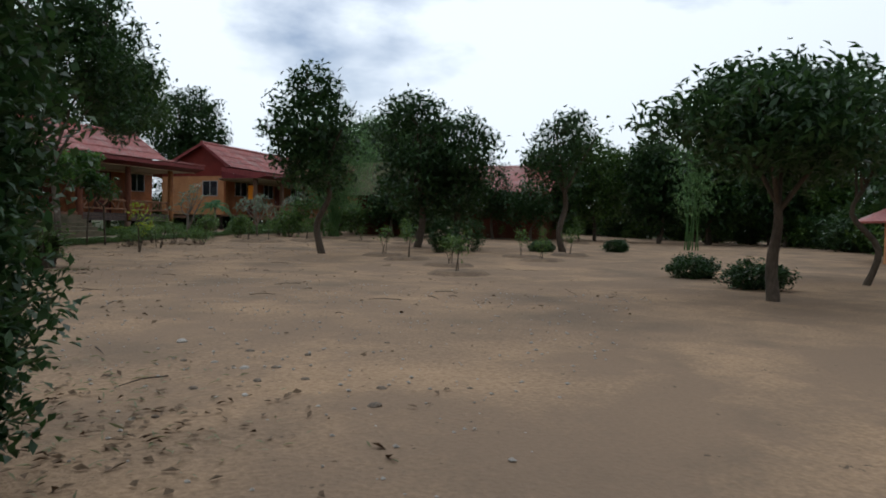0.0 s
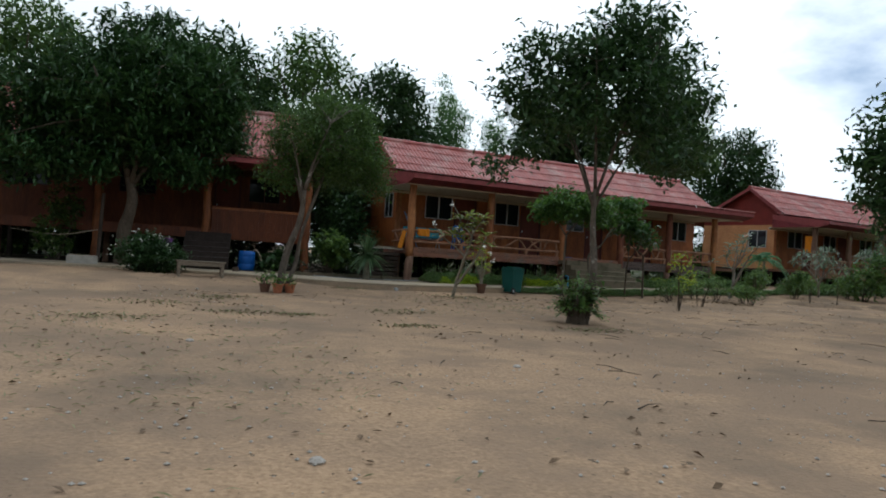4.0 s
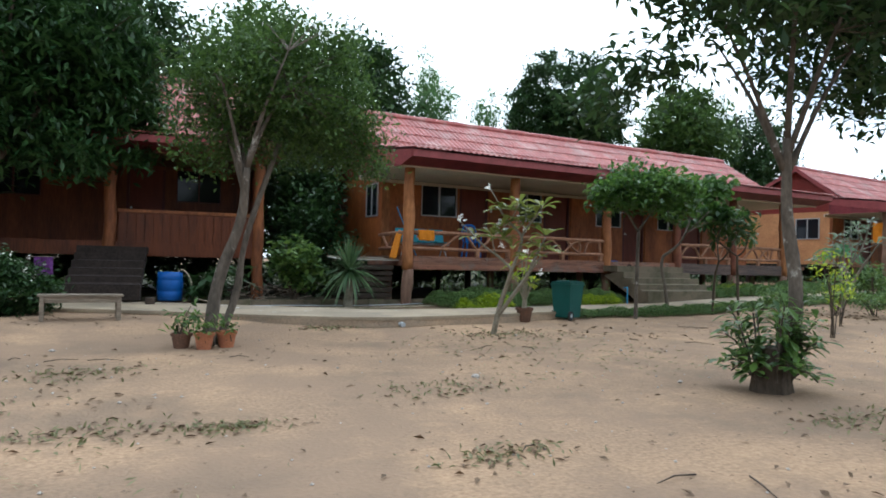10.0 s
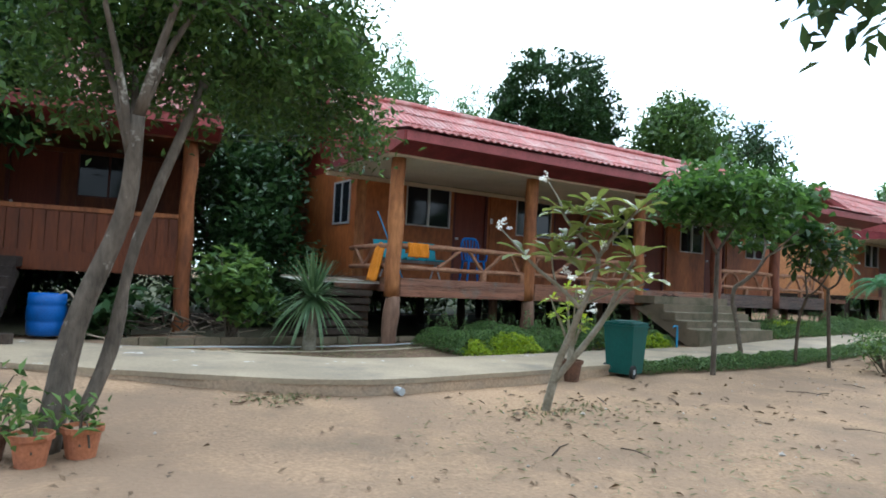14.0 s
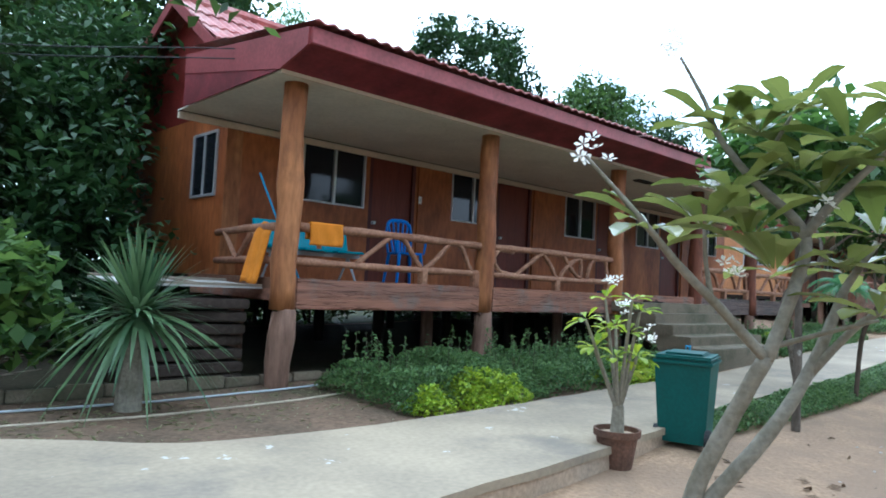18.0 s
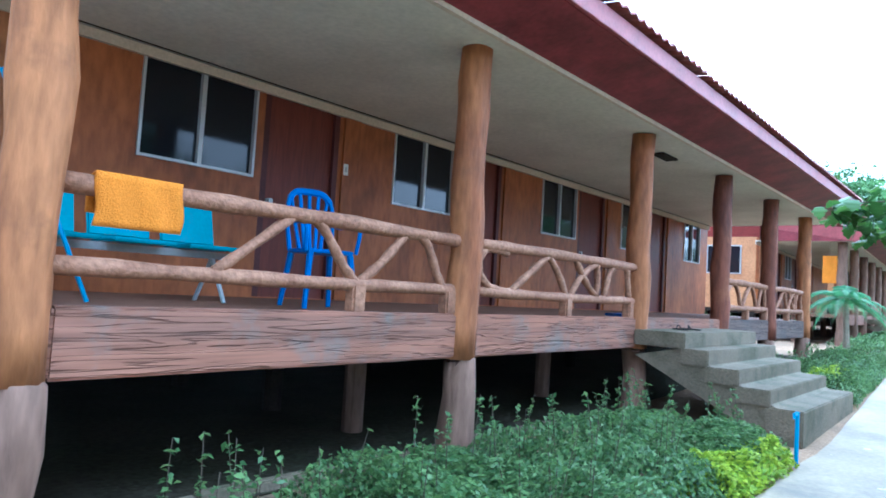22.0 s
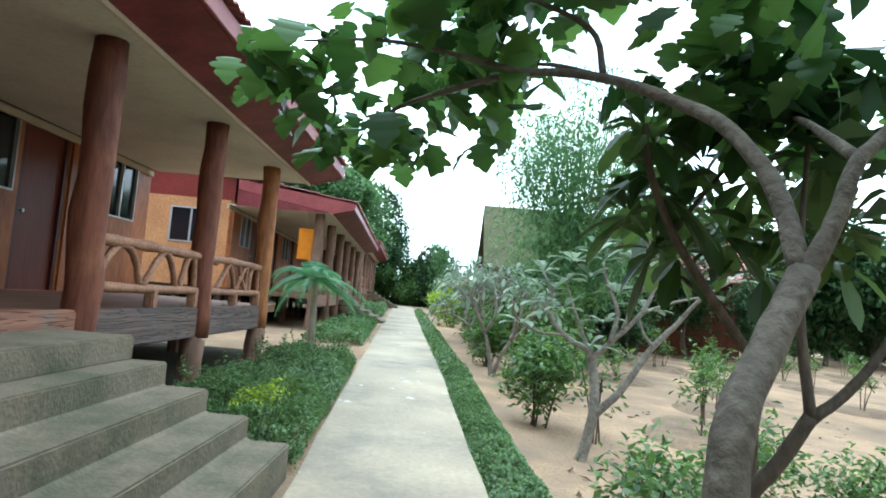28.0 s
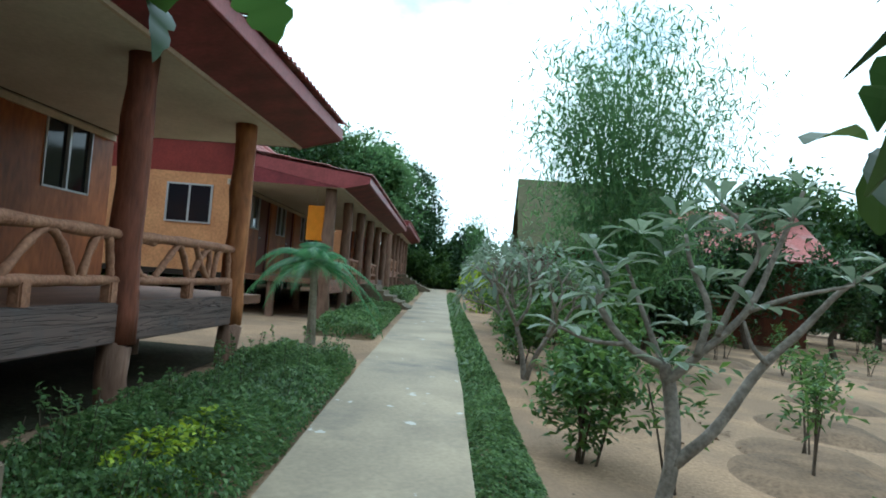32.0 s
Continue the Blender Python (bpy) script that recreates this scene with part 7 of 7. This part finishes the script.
def hut(label, x, y, w, d, wall_h, roof_h, wall_m, roof_m, rot=0.0, over=0.7):
    t = thing("hut", label, "house", at=(x, y, G(x, y)))
    t.rotation_euler = (0, 0, radians(rot))
    part("wall", box(-w / 2, w / 2, -d / 2, d / 2, 0, wall_h), wall_m, t)
    for s in (1, -1):
        v = [(-w / 2 - over, s * (d / 2 + over), wall_h - 0.25), (w / 2 + over, s * (d / 2 + over), wall_h - 0.25), (w / 2 + over, 0, wall_h + roof_h), (-w / 2 - over, 0, wall_h + roof_h)]
        o = part("roof", (v, [(0, 1, 2, 3)]), roof_m, t)
        o.modifiers.new("thick", "SOLIDIFY").thickness = 0.08
    for s in (1, -1):
        g = [(s * w / 2 * 0.999, -d / 2, wall_h), (s * w / 2 * 0.999, d / 2, wall_h), (s * w / 2 * 0.999, 0, wall_h + roof_h - 0.1)]
        o = part("gable", (g, [(0, 1, 2)]), GABLE, t)
        o.modifiers.new("thick", "SOLIDIFY").thickness = 0.05
    for k in range(3):
        window(t, -w / 2 + 0.6 + k * (w - 1.2) / 3, -w / 2 + 1.5 + k * (w - 1.2) / 3, 1.0, 2.0, -d / 2 - 0.03)
    return t


THATCH = mat("olive_brown_old_roof", (0.115, 0.105, 0.055), 0.95, vary=0.3, scale=2, fine=14, second=(0.07, 0.075, 0.035), bump=0.6)
hut("old brown-roofed house half hidden by trees", 27.6, -6.3, 3.0, 3.6, 2.6, 2.0, WALL_DARK, THATCH, 90)
# wall colour darkened for the tree shade around this house
hut("red-roofed house across the yard behind trees", 35.0, -12.4, 5.5, 6, 3.3, 1.8, WALL_DARK, TILE, 90)
hut("small pink-roofed shelter across the yard", 14.5, -34.0, 5, 4, 1.7, 0.9, WALL_C, TILE, 20)

# ---- litter ----
def litter(name, label, regions, n, size, material, seed, dark=False):
    rng = np.random.default_rng(seed)
    pts = []
    for x0, x1, y0, y1, share in regions:
        k = int(n * share)
        c = rng.uniform((x0, y0), (x1, y1), (max(3, k // 12), 2))
        p = c[rng.integers(0, len(c), k)] + rng.normal(0, 0.5, (k, 2))
        u = rng.random(k) < 0.45
        p[u] = rng.uniform((x0, y0), (x1, y1), (u.sum(), 2))
        pts.append(p)
    p = np.concatenate(pts)
    c = np.array([(x, y, G(x, y) + 0.018) for x, y in p])
    t = thing(name, label, "litter", kind="stuff")
    leaf_cloud("leaves", c, None, size[0], size[1], material, t, seed, 0.0, fold=0.2, spread=0.35)
    return t


YARD = [(-14, 3, -24, -12, 0.35), (-12, 6, -13, -4.8, 0.35), (3, 16, -12, -4.2, 0.2), (-9, -3, -3.5, 0.5, 0.1)]
litter("leaf_litter", "dry brown fallen leaves scattered over the sand", YARD, 800, (0.085, 0.04), LITTER, 601)
litter("leaf_litter", "dry brown fallen leaves under the yard trees", [(6.5, 11, -6.5, -4.0, 0.5), (-1.5, 2, -6.2, -4.2, 0.3), (8, 16, -7, -4, 0.2)], 220, (0.13, 0.05), LITTER, 602)
litter("grass_tufts", "thin weedy grass tufts in the sand", [(-12, -7, -17, -10, 0.45), (-3, 1, -9, -4.8, 0.25), (-11, -8, -22, -19, 0.15), (-4.6, 0.8, -1.5, 0.15, 0.5)], 2600, (0.10, 0.014), L_GRASS, 603)
litter("leaf_scraps", "small dark leaf scraps scattered over the yard", YARD, 1500, (0.035, 0.02), LITTER, 604)
for k, (x, y, r) in enumerate([(-7.4, -6.9, 0.5), (-7.4, -9.4, 0.45), (-0.6, -5.2, 0.6), (-4.0, -8.9, 0.5), (-4.7, -11.2, 0.35), (-1.0, -11.7, 0.5), (-6.3, -9.6, 0.25), (-8.8, -8.2, 0.6), (-9.6, -10.5, 0.6), (-3.4, -3.9, 0.35)]):
    weeds = thing("weed_patch", "flat patch of sparse weeds and dead leaves on sand", "weeds", "weed patches")
    q = np.random.default_rng(620 + k)
    p = q.normal(0, r * 0.55, (110, 2)) * np.array([1.5, 0.8])
    leaf_cloud("weed_leaves", np.array([(x + a, y + b, G(x + a, y + b) + 0.02) for a, b in p]), None, 0.075, 0.024, L_GRASS, weeds, 630 + k, -0.15)
    p = q.normal(0, r * 0.6, (45, 2)) * np.array([1.5, 0.8])
    leaf_cloud("dead_leaves", np.array([(x + a, y + b, G(x + a, y + b) + 0.015) for a, b in p]), None, 0.09, 0.035, LITTER, weeds, 640 + k, 0.0, spread=0.3)
pebbles = thing("pebbles", "small pale pebbles scattered over the yard", "stones", kind="stuff")
rng = np.random.default_rng(610)
v, f = [], []
for k in range(1700):
    x, y = (rng.uniform(-13, 0), rng.uniform(-24.5, -15)) if k % 3 else (rng.uniform(-12, 12), rng.uniform(-15, -4.6))
    s = rng.uniform(0.008, 0.024) * (2.0 if k % 90 == 0 else 1)
    z = G(x, y)
    o = len(v)
    q = [rng.uniform(0.7, 1.2) for _ in range(6)]
    v += [(x + s * q[0], y, z + s * 0.3), (x, y + s * q[1], z + s * 0.3), (x - s * q[2], y, z + s * 0.3), (x, y - s * q[3], z + s * 0.3), (x, y, z + s * 0.85), (x, y, z - s * 0.3)]
    f += [(o, o + 1, o + 4), (o + 1, o + 2, o + 4), (o + 2, o + 3, o + 4), (o + 3, o, o + 4), (o + 1, o, o + 5), (o + 2, o + 1, o + 5), (o + 3, o + 2, o + 5), (o, o + 3, o + 5)]
part("stones", (v, f), STONE, pebbles)["kind"] = "stuff"
twigs = thing("fallen_twigs", "fallen dry twigs lying on the sand", "twigs", kind="stuff")
tw = []
for k in range(60):
    x, y, a, ln = rng.uniform(-11, 6), rng.uniform(-22, -5), rng.uniform(0, 6.28), rng.uniform(0.1, 0.55)
    z = G(x, y) + 0.012
    tw.append(tube([(x, y, z), (x + math.cos(a) * ln * 0.5, y + math.sin(a) * ln * 0.5 + 0.02, z + 0.015), (x + math.cos(a) * ln, y + math.sin(a) * ln, z)], [0.007, 0.006, 0.003], 4))
part("sticks", join(*tw), WOODDARK, twigs)["kind"] = "stuff"
rng = np.random.default_rng(660)
for k in range(34):
    a, r = rng.uniform(0, 6.28), abs(rng.normal(0, 1.0))
    x, y, q = -7.9 + 2.3 * r * math.cos(a), -21.9 + 1.6 * r * math.sin(a), rng.uniform(0.35, 1.0) * (1.5 if k % 11 == 0 else 0.8)
    st = thing("stone", "small rough grey-brown stone half sunk in sand", "stone", "rough stones", (x, y, G(x, y)))
    prof = [(0, -0.02), (0.05 * q, -0.015), (0.058 * q, 0.006 * q), (0.036 * q, 0.02 * q), (0.014 * q, 0.024 * q), (0, 0.024 * q)]
    body = lathe(prof, 8)
    body = ([(p[0] * (1 + 0.35 * noise.noise((p[0] * 20, p[1] * 20, k))), p[1] * (0.75 + 0.3 * noise.noise((p[1] * 25, k, 0))), p[2]) for p in body[0]], body[1])
    part("body", moved(body, pose(0, 0, 0, rng.normal(0, 8), rng.normal(0, 8), rng.uniform(0, 360))), STONE if k % 3 == 0 else ROUGH_STONE, st)
litter("leaf_litter", "brown fallen leaves thick under the yard edge tree", [(-11.2, -8.9, -22.8, -20.4, 1.0)], 420, (0.075, 0.036), LITTER, 606)
litter("grass_tufts", "sparse green grass under the yard edge tree", [(-11.4, -9.3, -22.9, -20.8, 1.0)], 420, (0.10, 0.012), L_GRASS, 607)
for k, (x, y) in enumerate([(-7.0, -20.5), (-8.4, -18.3), (-5.0, -15.2), (-3.2, -8.4), (-8.6, -13.0)]):
    st = thing("stone", "pale flat stone lying on the yard", "stone", "yard stones", (x, y, G(x, y)))
    part("body", moved(lathe([(0, -0.02), (0.045, -0.015), (0.055, 0.012), (0.03, 0.032), (0, 0.036)], 7), pose(0, 0, 0, 0, 0, 40 * k)), STONE, st)
